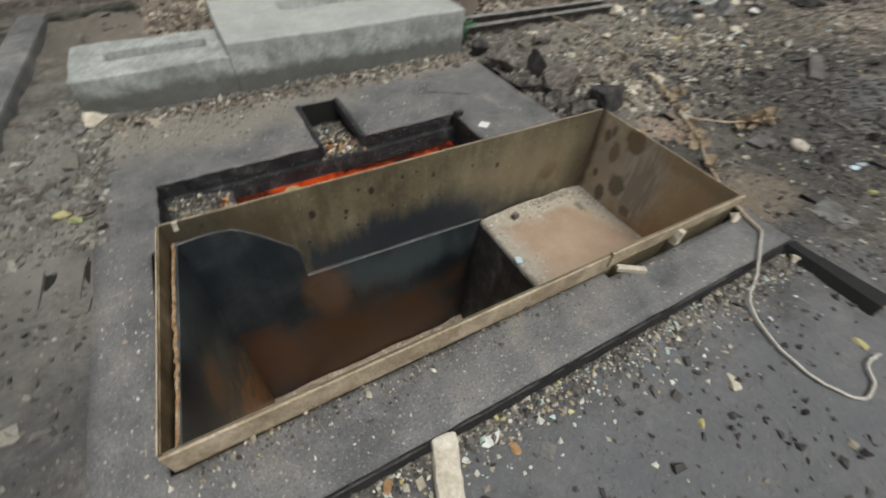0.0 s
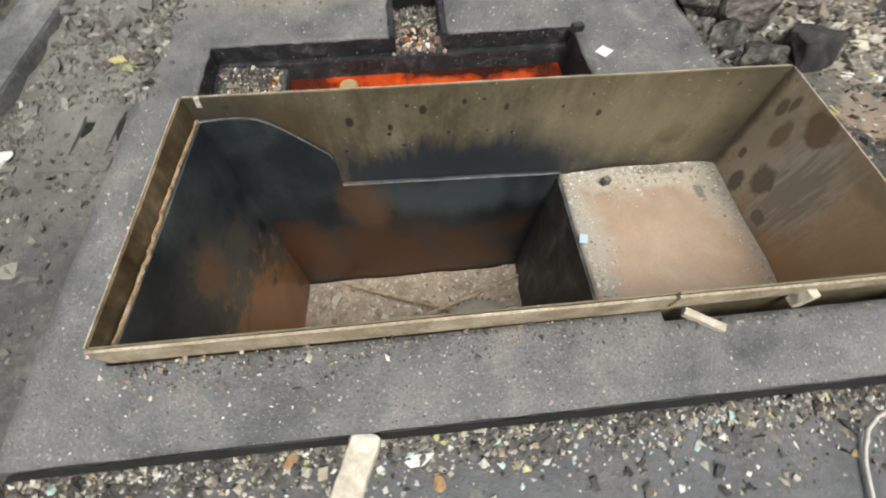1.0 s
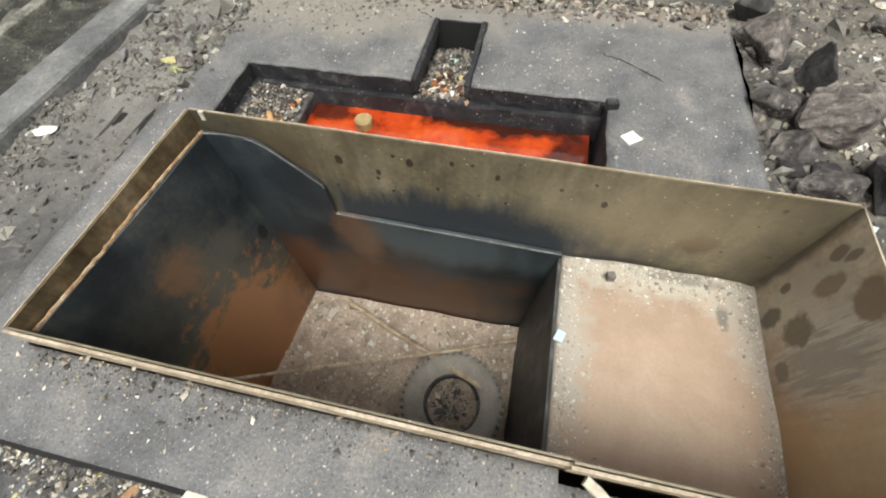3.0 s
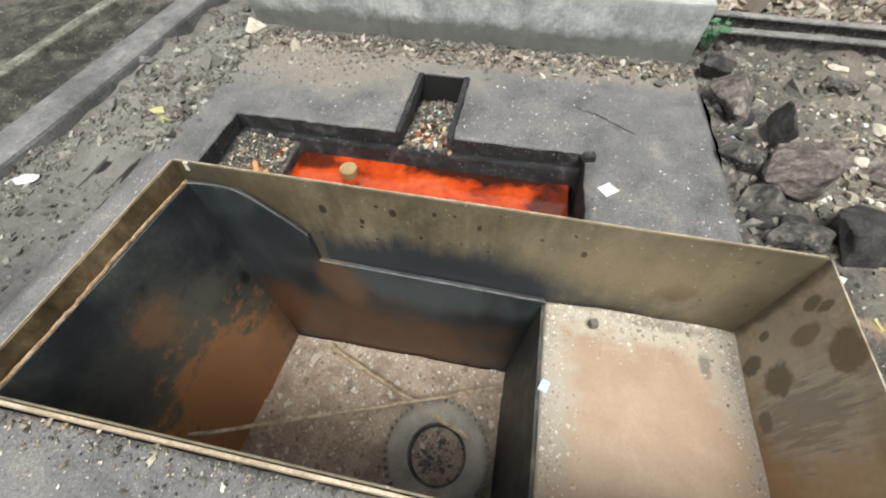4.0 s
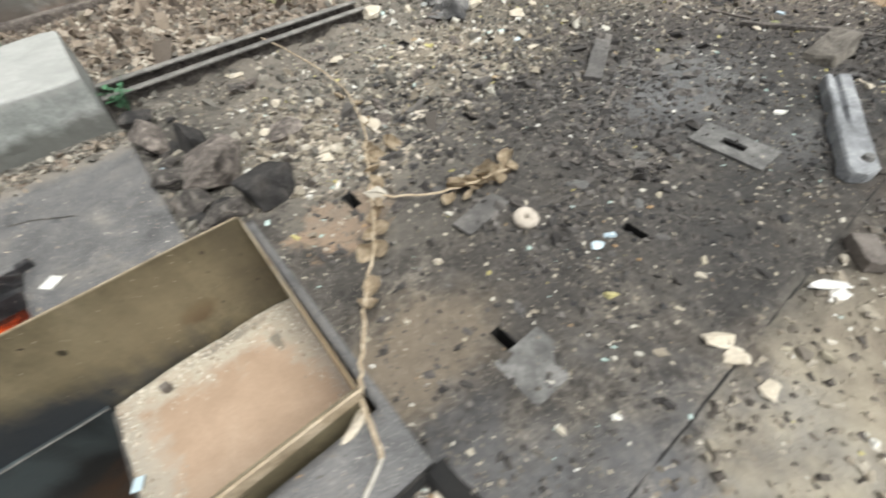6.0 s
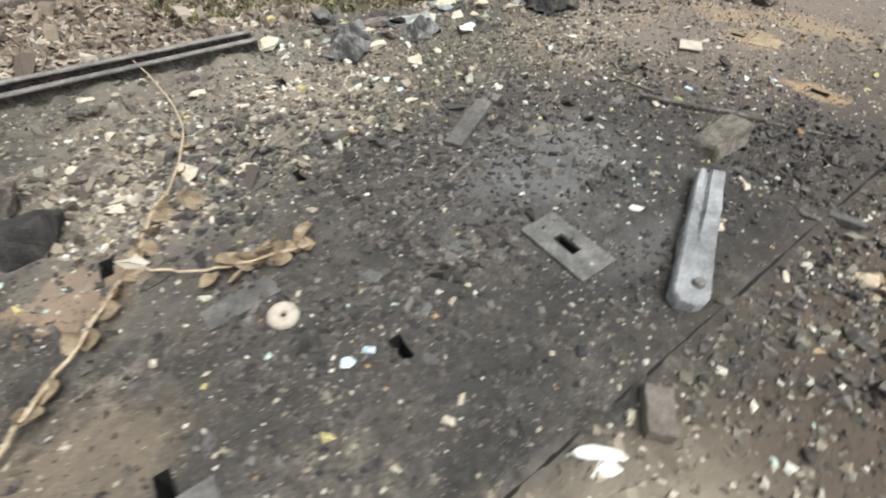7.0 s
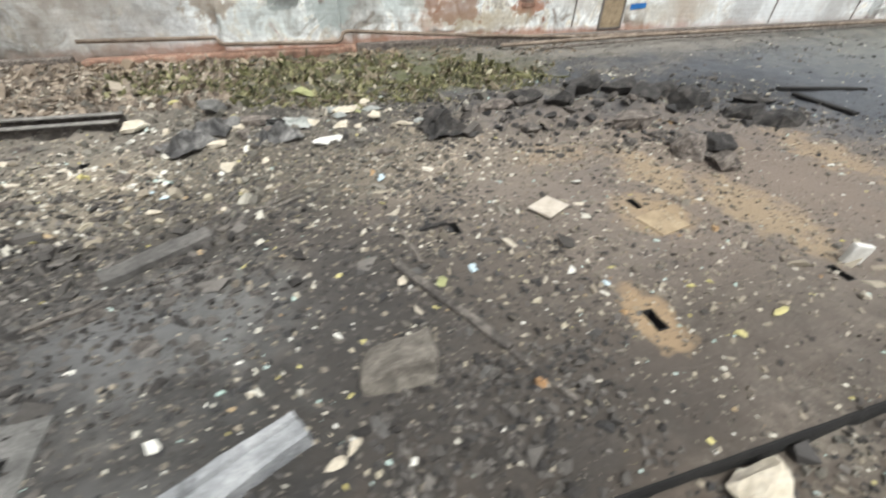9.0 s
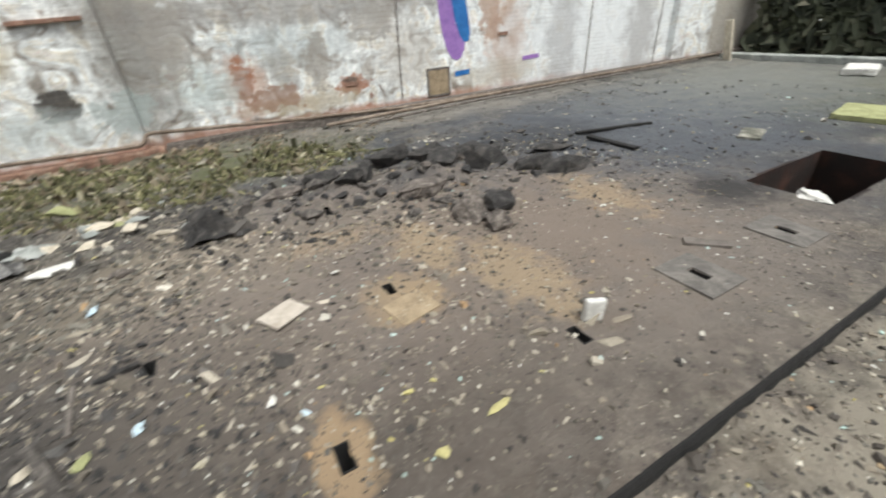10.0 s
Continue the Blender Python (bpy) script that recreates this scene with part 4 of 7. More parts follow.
# concrete deck round the pit
def deck_kept(x, y):
    tank = (x > -1.062) & (x < 2.3) & (y > np.where(x > 1.1, -0.015, 0.03)) & (y < 1.31)
    recess = (x > -1.0) & (x < 1.24) & (y > 1.3) & (y < 1.95)
    channel = (x > 0.08) & (x < 0.45) & (y > 1.9) & (y < 2.62)
    inside = ((y < 1.36) | (x < 2.0))
    return inside & ~tank & ~recess & ~channel


dx = lines(np.arange(-1.33, 2.346, 0.06), [-1.33, -1.062, -1.0, 0.08, 0.45, 1.1, 1.24, 2.0, 2.3, 2.345])
dy = lines(np.arange(-0.3, 2.95, 0.06), [-0.3, -0.015, 0.03, 1.31, 1.36, 1.95, 2.62, 2.95])
deck = sheet("concrete_deck", dx, dy, lambda x, y: 0.034 - 0.016 * (y + 0.3) + 0.004 * bumps(x, y, 2, 21) + 0.003 * bumps(x, y, 8, 22), deck_kept, M_SLAB)
deck.data.materials.append(M_TAR)
bm = bmesh.new()
bm.from_mesh(deck.data)
rim = [e for e in bm.edges if len(e.link_faces) == 1]
for v in {v for e in rim for v in e.verts}:
    if v.co.y > 1.33 and v.co.y < 2.8 and -1.2 < v.co.x < 1.6:
        v.co += Vector((noise.noise(v.co * 17), noise.noise(v.co * 17 + Vector((9, 2, 4))), 0.4 * noise.noise(v.co * 11))) * 0.014
got = bmesh.ops.extrude_edge_only(bm, edges=rim)
fresh = [g for g in got["geom"] if isinstance(g, bmesh.types.BMVert)]
for v in fresh:
    v.co += Vector((noise.noise(v.co * 9) * 0.006, noise.noise(v.co * 9 + Vector((5, 1, 2))) * 0.006, -0.012))
for f in bm.faces:
    if any(v in set(fresh) for v in f.verts):
        f.material_index = 0
rim2 = [e for e in bm.edges if len(e.link_faces) == 1]
got = bmesh.ops.extrude_edge_only(bm, edges=rim2)
for g in got["geom"]:
    if isinstance(g, bmesh.types.BMVert):
        g.co.z = -0.5
    elif isinstance(g, bmesh.types.BMFace):
        g.material_index = 1
        g.smooth = False
bm.to_mesh(deck.data)
bm.free()
tagged(deck, "grey oily concrete deck with pale specks around the pit", "concrete deck", "", "structure")

# steel edging along the deck's southern side
bm = bmesh.new()
rows = []
for x in np.arange(2.34, 17, 0.05):
    w = 0.002 + 0.01 * float(ramp01(x, 6.4, 8.5))
    t, u = float(ground_z(x, -0.795)) + 0.001 + 0.005 * float(ramp01(x, 5.5, 7.0)) + 0.004 * noise.noise((x * 5, 1, 2)), w * (1 + 0.6 * noise.noise((x * 7, 4, 2)) + 0.5 * noise.noise((x * 17, 9, 2)))
    rows.append([bm.verts.new(p) for p in ((x, -0.799, -0.1), (x, -0.799, t - 0.003), (x, -0.803 - 0.5 * u, t - 0.006), (x, -0.81 - u, t - 0.03), (x, -0.815 - 1.2 * u, -0.1))])
for A, B in zip(rows, rows[1:]):
    for k in range(4):
        bm.faces.new((A[k], A[k + 1], B[k + 1], B[k]))
edging = part("edging", bm, M_BLACK)
tagged(edging, "black crumbling tarred edge along the floor slab", "edging", "", "structure")
bm = bmesh.new()
rows = []
for i in range(13):
    y = -0.31 - 0.53 * i / 12
    w = 0.045 + 0.06 * i / 12 + 0.012 * noise.noise((y * 9, 2, 5))
    rows.append([bm.verts.new(p) for p in ((2.335 + w, y, -0.06), (2.335 + w, y, 0.01 + 0.004 * noise.noise((y * 14, 1, 1))), (2.31, y, 0.012), (2.275, y, -0.06))])
for A, B in zip(rows, rows[1:]):
    for k in range(3):
        bm.faces.new((A[k], A[k + 1], B[k + 1], B[k]))
bm.faces.new(rows[0])
bm.faces.new(rows[-1])
edging2 = part("edging_west", bm, M_BLACK)
tagged(edging2, "black tarred edge of the floor slab", "edging", "", "structure")

joint = part("joint", roughen(plate((2.3, -0.303), (-1.33, -0.303), -0.08, -0.022, 0.022, steps=60, wave=0.012), 0.006, 12), M_BLACK)
tagged(joint, "black open joint along the foot of the deck", "joint", "", "structure")

# ---- steel tank in the pit ----
FLOOR = -2.02
tank = thing("steel_tank", (0, 0, 0), "rusty rectangular steel tank sunk in the floor, mud-stained", "tank")
FL, FR, BR, BL = (-1.033, 0.064), (2.27, 0.06), (2.285, 1.298), (-0.954, 1.302)
part("wall_back", plate(BL, BR, FLOOR, 0.168, 0.008, steps=26, wave=0.005, end=0.115), M_MUD_WALL, tank)
part("wall_right", plate(FR, BR, FLOOR, 0.135, -0.008, steps=12, wave=0.004, end=0.115), M_RIGHT, tank, "steel side caked with dried mud")
part("wall_left", plate(FL, BL, FLOOR, 0.16, 0.008, steps=12, wave=0.005, end=0.17), M_BAND, tank, "brown varnish-stained steel side")
part("wall_front", plate(FL, (1.14, 0.06), FLOOR, 0.158, -0.008, steps=20, wave=0.004, end=0.15), M_MUD_WALL, tank)
part("wall_front_lap", plate((1.12, 0.05), FR, FLOOR, 0.175, -0.008, steps=10, wave=0.004, end=0.138), M_MUD_WALL, tank)
part("rim_front", plate((-1.041, 0.051), (1.14, 0.046), 0.03, 0.162, -0.012, steps=20, wave=0.005, end=0.154), M_RIM, tank, "dusty tan worn rim strip")
part("rim_front_lap", plate((1.11, 0.036), (2.28, 0.046), 0.08, 0.18, -0.012, steps=10, wave=0.005, end=0.142), M_RIM, tank, "dusty tan worn rim strip")
part("rim_left", plate((-1.043, 0.06), (-0.964, 1.3), 0.1, 0.164, 0.006, steps=12, wave=0.005, end=0.174), M_RIM, tank, "dusty tan worn rim strip")
part("rim_back", plate((-0.954, 1.311), (2.28, 1.307), 0.1, 0.17, 0.006, steps=20, wave=0.005, end=0.117), M_RIM, tank, "thin bright worn rim strip")
# dark liner sheets
part("liner_left", plate((-1.015, 0.072), (-0.935, 1.29), FLOOR, 0.075, -0.02, steps=14, wave=0.008, end=0.04), M_DARK, tank, "dark oiled liner sheet with orange rust and painted-in sheen")
bm = tube(curve([(-1.012, 0.075, 0.078), (-0.985, 0.45, 0.066), (-0.962, 0.85, 0.062), (-0.935, 1.28, 0.045)], 16, 0.003), 0.009, 6)
part("weld_seam", bm, M_SEAM, tank, "ragged pale orange weld seam")
# back liner: its top edge drops in two slants from the corner
bm = bmesh.new()
prof = [(-0.95, 0.045), (-0.63, 0.035), (-0.35, -0.24), (-0.318, -0.3), (-0.31, -0.56), (1.16, -0.62)]
top = [bm.verts.new((x, 1.262, z)) for x, z in prof] + [bm.verts.new((x, 1.29, z)) for x, z in prof]
bot = [bm.verts.new((x, 1.262, FLOOR)) for x, z in prof]
k = len(prof)
for i in range(k - 1):
    bm.faces.new((bot[i], bot[i + 1], top[i + 1], top[i]))
    bm.faces.new((top[i], top[i + 1], top[k + i + 1], top[k + i]))
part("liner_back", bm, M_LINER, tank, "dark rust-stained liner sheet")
part("liner_lip", tube(curve([(x, 1.262, z + 0.002) for x, z in prof[:4]], 6, 0.001), 0.005, 6), M_PLATE, tank, "pale scratched upper edge of the liner")
part("liner_lip", tube(curve([(x, 1.262, z + 0.002) for x, z in prof[4:]], 14, 0.001), 0.007, 6), M_PLATE, tank)
part("corner_tape", roughen(block((0.026, 0.016, 0.062), (-0.885, 1.298, 0.145), (0, 8, 0), 0.004), 0.004, 30), M_PALE, tank, "scrap of white tape")
bm = plate((1.165, 0.06), (1.165, 1.262), FLOOR, -0.66, 0.02, steps=6, wave=0.01)
for v in bm.verts:
    v.co.x += 0.095 * min(0.0, v.co.z + 0.67) / 1.35
part("divider", bm, M_DIVIDER, tank, "black steel divider with dusty smears")
part("bottom", block((3.36, 1.24, 0.02), (0.63, 0.67, FLOOR - 0.05)), M_FLOORMUD, tank)

# silt on the shelf side and on the pit's floor
sx_, sy_ = np.arange(1.17, 2.315, 0.03), np.arange(0.055, 1.29, 0.03)
def silt_z(x, y):
    e = np.minimum(np.minimum(x - 1.17, 2.31 - x), np.minimum(y - 0.05, 1.29 - y) * 0.8)
    return -0.655 + 0.03 * np.exp(-e / (0.08 + 0.05 * bumps(x, y, 4, 35))) * np.clip(0.35 + 1.1 * bumps(x, y, 6, 31), 0, 1) + 0.003 * bumps(x, y, 5, 32)
silt = sheet("silt_bed", sx_, sy_, silt_z, lambda x, y: x > 0, M_MUD)
over(M_MUD, (0.43, 0.395, 0.32), (1.7, 1.36, -0.65), (0.8, 0.25, 0.5), 0.35, 9, 0.9, 2.4)
over(M_MUD, (0.42, 0.385, 0.315), (2.25, 1.1, -0.65), (0.15, 0.36, 0.5), 0.35, 9, 0.85, 2.4)
over(M_MUD, (0.2, 0.185, 0.155), (1.17, 0.85, -0.65), (0.07, 0.4, 0.5), 0.35, 12, 0.85, 2.6)
over(M_MUD, (0.17, 0.155, 0.125), (2.08, 1.04, -0.65), (0.03, 0.07, 0.5), 0.3, 18, 0.85, 2.0)
over(M_MUD, (0.15, 0.135, 0.11), (1.85, 1.24, -0.65), (0.22, 0.03, 0.5), 0.4, 14, 0.75, 2.5)
over(M_MUD, (0.38, 0.345, 0.285), (1.22, 0.75, -0.65), (0.12, 0.5, 0.5), 0.4, 9, 0.85, 3)
over(M_MUD, (0.36, 0.32, 0.27), (2.3, 0.7, -0.65), (0.07, 0.7, 0.5), 0.6, 6, 0.8, 3.5)
bm = bmesh.new()
bm.from_mesh(silt.data)
got = bmesh.ops.extrude_edge_only(bm, edges=[e for e in bm.edges if len(e.link_faces) == 1])
for g in got["geom"]:
    if isinstance(g, bmesh.types.BMVert):
        g.co.z = -0.8
bm.to_mesh(silt.data)
bm.free()
tagged(silt, "smooth beige dried silt with a crumbly pale edge", "silt", "", "stuff")
bed = sheet("pit_floor", np.arange(-1.03, 1.18, 0.04), np.arange(0.05, 1.27, 0.04), lambda x, y: FLOOR + 0.03 + 0.025 * bumps(x, y, 4, 33) + 0.012 * bumps(x, y, 13, 34), lambda x, y: x > -9, M_FLOORMUD)
tagged(bed, "brown silt and rubble on the pit floor", "silt", "", "structure")

# tyre lying on the pit floor
def tyre(at, R, r, width, turn):
    ob = thing("tyre", at, "dusty worn rubber tyre lying flat in the pit", "tyre")
    prof = [(r, 0.35), (r + 0.015, 0.5), (r + 0.05, 0.62), (R - 0.09, 0.78), (R - 0.03, 0.72), (R - 0.008, 0.55), (R, 0.3), (R, -0.3), (R - 0.008, -0.55), (R - 0.03, -0.72), (R - 0.09, -0.78), (r + 0.05, -0.62),
            (r + 0.015, -0.5), (r, -0.35), (r + 0.02, -0.3), (R - 0.05, -0.5), (R - 0.03, 0.0), (R - 0.05, 0.5), (r + 0.02, 0.3)]
    bm = bmesh.new()
    n = 64
    rings = [[bm.verts.new((q * math.cos(a), q * math.sin(a), h * width / 1.56)) for q, h in prof] for a in [2 * math.pi * i / n for i in range(n)]]
    for i in range(n):
        A, B = rings[i], rings[(i + 1) % n]
        for k in range(len(prof)):
            bm.faces.new((A[k], A[(k + 1) % len(prof)], B[(k + 1) % len(prof)], B[k]))
    part("casing", bm, M_TYRE, ob, smooth=True)
    bead = bmesh.new()
    for h in (0.4, -0.4):
        tube([((r + 0.004) * math.cos(a), (r + 0.004) * math.sin(a), h * width / 1.56) for a in [2 * math.pi * i / 40 for i in range(41)]], 0.012, 6, bm=bead)
    part("bead", bead, M_DIVIDER, ob, "black inner bead", smooth=True)
    lug = block((0.035, 0.032, width * 0.36), bevel=0.006)
    me = bpy.data.meshes.new("tread_lug")
    lug.to_mesh(me)
    lug.free()
    me.materials.append(M_TYRE)
    for i in range(44):
        for s in (-1, 1):
            a = 2 * math.pi * (i + 0.25 * s) / 44
            t = obj("tread_lug", me, None, ob)
            t.matrix_basis = pose((R - 0.006) * math.cos(a), (R - 0.006) * math.sin(a), s * width * 0.24, 0, 0, math.degrees(a)) @ pose(0, 0, 0, 14 * s)
    ob.matrix_world = pose(*at, *turn)
    return ob
tyre((0.60, 0.47, FLOOR + 0.15), 0.4, 0.215, 0.19, (4, -3, 20))

rod = part("rod", tube(curve([(-0.58, 1.2, -1.93), (-0.1, 0.98, -1.84), (0.3, 0.82, -1.78), (0.98, 0.56, -1.8)], 5, 0.003), 0.021, 8), M_RUSTROD)
tagged(rod, "bent dusty iron bar leaning across the tyre", "iron bar", "bars in the pit")
rod = part("rod", tube(curve([(-0.92, 0.16, -1.09), (-0.3, 0.46, -1.36), (0.3, 0.74, -1.6), (1.04, 1.1, -1.89)], 5, 0.003), 0.015, 8), M_RUSTROD)
tagged(rod, "thin pale dusty bar leaning on the tank side", "iron bar", "bars in the pit")

# ---- recess with red oil behind the tank ----
oil = sheet("oil_pool", np.arange(-1.0, 1.25, 0.05), np.arange(1.31, 1.96, 0.05), lambda x, y: -0.235 + 0.0015 * bumps(x, y, 4, 41), lambda x, y: x > -9, M_OIL)
tagged(oil, "glossy orange-red oil standing in a recess", "oil", "", "structure")
ledge = bmesh.new()
block((2.24, 0.05, 0.16), (0.12, 1.93, -0.2), bm=ledge, bevel=0.01)
block((0.05, 0.62, 0.16), (-0.98, 1.63, -0.2), bm=ledge, bevel=0.01)
tagged(part("recess_ledge", roughen(ledge, 0.009, 14), M_TAR), "black tarred ledge around the oil recess", "ledge", "", "structure")
sill = part("recess_bank", roughen(block((0.4, 0.58, 0.2), (-0.79, 1.63, -0.235), (0, 4, 0), bevel=0.015), 0.006, 10), M_BEDROCK)
tagged(sill, "block of crusted rubble in the recess corner", "rubble block")
tagged(part("channel_bed", roughen(block((0.37, 0.72, 0.2), (0.265, 2.27, -0.29), (-9, 0, 0), bevel=0.01), 0.012, 14), M_BEDROCK), "crumbling rubble bed of a narrow channel", "channel bed", "", "structure")
tagged(part("channel_side", roughen(block((0.035, 0.66, 0.1), (0.1, 2.27, -0.045), bevel=0.006), 0.003, 12), M_TAR), "black tarred channel side", "channel side", "", "structure")
tagged(part("channel_side", roughen(block((0.035, 0.66, 0.1), (0.43, 2.27, -0.045), bevel=0.006), 0.003, 12), M_TAR), "black tarred channel side", "channel side", "", "structure")
# no hole is cut: a black block stands for its darkness
tagged(part("channel_end", block((0.37, 0.02, 0.4), (0.265, 2.615, -0.22)), M_BLACK), "black block painting the darkness of the drain channel's mouth", "drain mouth", "", "structure")
tagged(part("bracket", block((0.07, 0.05, 0.05), (1.26, 1.9, 0.012), (0, 0, 10), 0.006), M_TAR), "small black steel bracket at the recess corner", "bracket")
knob = bmesh.new()
bmesh.ops.create_cone(knob, cap_ends=True, segments=24, radius1=0.055, radius2=0.058, depth=0.07)
bevelled(knob, 0.008)
bmesh.ops.inset_region(knob, faces=[f for f in knob.faces if f.normal.z > 0.9], thickness=0.014, depth=-0.012)
bmesh.ops.translate(knob, vec=(-0.2, 1.755, -0.215), verts=knob.verts)
tagged(part("cap", knob, M_CORK), "brown round cap standing in the red oil", "cap")

# ---- concrete plinth ----
plinth = thing("plinth", (0, 0, 0), "pale grey-green concrete machine plinth with long slots", "plinth")
def slotted(x0, x1, y0, y1, z1, hole, seed):
    bm = bmesh.new()
    a, b, c, d = hole
    xs, ys = sorted({x0, x1, a, b}), sorted({y0, y1, c, d})
    V = {(x, y, z): bm.verts.new((x, y, z)) for x in xs for y in ys for z in (-0.12, z1)}
    for i in range(3):
        for j in range(3):
            if (i, j) != (1, 1):
                bm.faces.new([V[p] for p in ((xs[i], ys[j], z1), (xs[i + 1], ys[j], z1), (xs[i + 1], ys[j + 1], z1), (xs[i], ys[j + 1], z1))])
    for i in range(3):
        for y in (y0, y1):
            bm.faces.new([V[p] for p in ((xs[i], y, -0.12), (xs[i + 1], y, -0.12), (xs[i + 1], y, z1), (xs[i], y, z1))])
        for x in (x0, x1):
            bm.faces.new([V[p] for p in ((x, ys[i], -0.12), (x, ys[i + 1], -0.12), (x, ys[i + 1], z1), (x, ys[i], z1))])
    low = [bm.verts.new((x, y, z1 - 0.16)) for x, y in ((a + 0.02, c + 0.02), (b - 0.02, c + 0.02), (b - 0.02, d - 0.02), (a + 0.02, d - 0.02))]
    up = [V[(x, y, z1)] for x, y in ((a, c), (b, c), (b, d), (a, d))]
    bm.faces.new(low)
    for i in range(4):
        bm.faces.new((up[i], up[(i + 1) % 4], low[(i + 1) % 4], low[i]))
    bmesh.ops.recalc_face_normals(bm, faces=bm.faces)
    bevelled(bm, 0.022, 3)
    bmesh.ops.triangulate(bm, faces=bm.faces)
    bmesh.ops.subdivide_edges(bm, edges=[e for e in bm.edges if e.calc_length() > 0.12], cuts=4, use_grid_fill=True)
    return roughen(roughen(bm, 0.012, 2.5, seed), 0.006, 13, seed)
part("high_block", slotted(-0.27, 1.97, 3.04, 4.18, 0.4, (0.32, 1.52, 3.66, 3.98), 1), M_PLINTH, plinth)
part("low_block", slotted(-1.4, -0.25, 3.06, 3.75, 0.295, (-1.15, -0.4, 3.35, 3.55), 2), M_PLINTH, plinth)

# ---- western kerb ----
kerb = part("kerb", roughen(roughen(block((0.28, 9.4, 0.2), (-2.2, 0.9, -0.035), (0, 0, -3.3), 0.025), 0.012, 3), 0.006, 14), M_KERBTOP)
tagged(kerb, "long worn grey concrete kerb beside a mossy gutter", "kerb", "", "structure")
# gutter colour here paints the shadow on the kerb end's near face
ret = part("kerb_return", roughen(block((0.9, 0.16, 0.2), (-1.42, 5.55, -0.03), (0, 0, 12), 0.02), 0.012, 5), M_GUTTER)
tagged(ret, "kerb end turning behind the plinth, its shaded face painted dark", "kerb", "", "structure")
rail = part("kerb_rail", roughen(roughen(block((0.12, 9.4, 0.22), (-2.86, 0.9, -0.03), (0, 0, -3.3), 0.02), 0.02, 3), 0.01, 12), M_MOSSRAIL)
tagged(rail, "low mossy pale concrete strip beside the gutter", "kerb", "", "structure")
gutter = sheet("gutter_bed", np.arange(-2.86, -2.3, 0.035), np.arange(-3.7, 5.7, 0.05), lambda x, y: 0.0 + 0.015 * bumps(x, y, 5, 71) + 0.012 * bumps(x, y, 14, 72) + 0.045 * ramp01(-x, 2.55, 2.85), lambda x, y: x < 0, M_GUTTER)
for v in gutter.data.vertices:
    v.co.x += 0.058 * (v.co.y - 0.9)
tagged(gutter, "black mossy dirt in the gutter between kerbs", "gutter", "", "structure")
verge = sheet("verge", np.arange(-3.9, -2.86, 0.04), np.arange(-3.7, 5.7, 0.05), lambda x, y: 0.012 + 0.018 * bumps(x, y, 4, 73) + 0.012 * bumps(x, y, 12, 74) - 0.03 * np.exp(-((x + 3.14) / 0.05) ** 2), lambda x, y: x < 0, M_GUTTER)
for v in verge.data.vertices:
    v.co.x += 0.058 * (v.co.y - 0.9)
tagged(verge, "dark earth verge with crumbs beyond the gutter", "verge", "", "structure")

# ---- the old wall and the far end ----
wall_north = part("wall_north", plate((34, 6.2), (-14, 6.2), -0.3, 5.0, -0.4, steps=90), M_OLDWALL)
tagged(wall_north, "old brick wall with peeling pale whitewash and rust stains", "wall", "", "structure")
pil = part("pilaster", roughen(block((1.72, 0.2, 5.3), (5.86, 6.12, 2.35), (0, 0, 0), 0.03), 0.01, 3), M_OLDWALL, wall_north)
pil = part("pilaster", roughen(block((1.5, 0.2, 5.3), (19.2, 6.12, 2.35), (0, 0, 0), 0.03), 0.01, 3), M_OLDWALL, wall_north)
part("ledge_strip", roughen(block((0.75, 0.08, 0.05), (6.2, 5.99, 1.75), (0, -2, 0), 0.01), 0.006, 8), M_BRICK, wall_north)
part("footing", roughen(roughen(block((3.7, 0.26, 0.36), (5.05, 6.0, -0.08), (0, 0, 0), 0.03), 0.03, 2), 0.02, 7), M_BRICK, wall_north, "bare brick footing")
part("footing", roughen(block((27.1, 0.14, 0.26), (20.47, 6.06, -0.02), (0, 0, 0), 0.02), 0.012, 2), M_STONE, wall_north)
part("footing", roughen(block((17, 0.14, 0.26), (-5.45, 6.06, -0.02), (0, 0, 0), 0.02), 0.012, 2), M_STONE, wall_north)
for x, z in ((15.6, 1.1), (10.9, 1.2), (18.0, 1.0)):
    part("crack_seam", roughen(block((0.018, 0.02, 2.4), (x, 6.195, z + 0.2), (0, 2, 0)), 0.01, 5), M_STONE, wall_north)
wall_east = part("wall_east", plate((21.9, -14), (21.9, 6.2), -0.3, 0.5, -0.3, steps=20), M_STONE)
tagged(wall_east, "low grey ruined wall at the far end", "wall", "", "structure")
# two walls added out of view to close the place and cut horizon light
closing_wall_west = part("closing_wall_west", plate((-14, 6.2), (-14, -14), -0.3, 4.0, -0.3, steps=20), M_OLDWALL)
tagged(closing_wall_west, "added unseen wall that limits the horizon light", "wall", "", "structure")
closing_wall_south = part("closing_wall_south", plate((-14, -14), (34, -14), -0.3, 4.0, -0.3, steps=20), M_OLDWALL)
tagged(closing_wall_south, "added unseen wall that limits the horizon light", "wall", "", "structure")
# bare bricks where the plaster fell
brick_me = bpy.data.meshes.new("brick")
bm = block((0.245, 0.03, 0.066), bevel=0.008)
bm.to_mesh(brick_me)
bm.free()
brick_me.materials.append(M_BRICK)
rnd = random.Random(5)
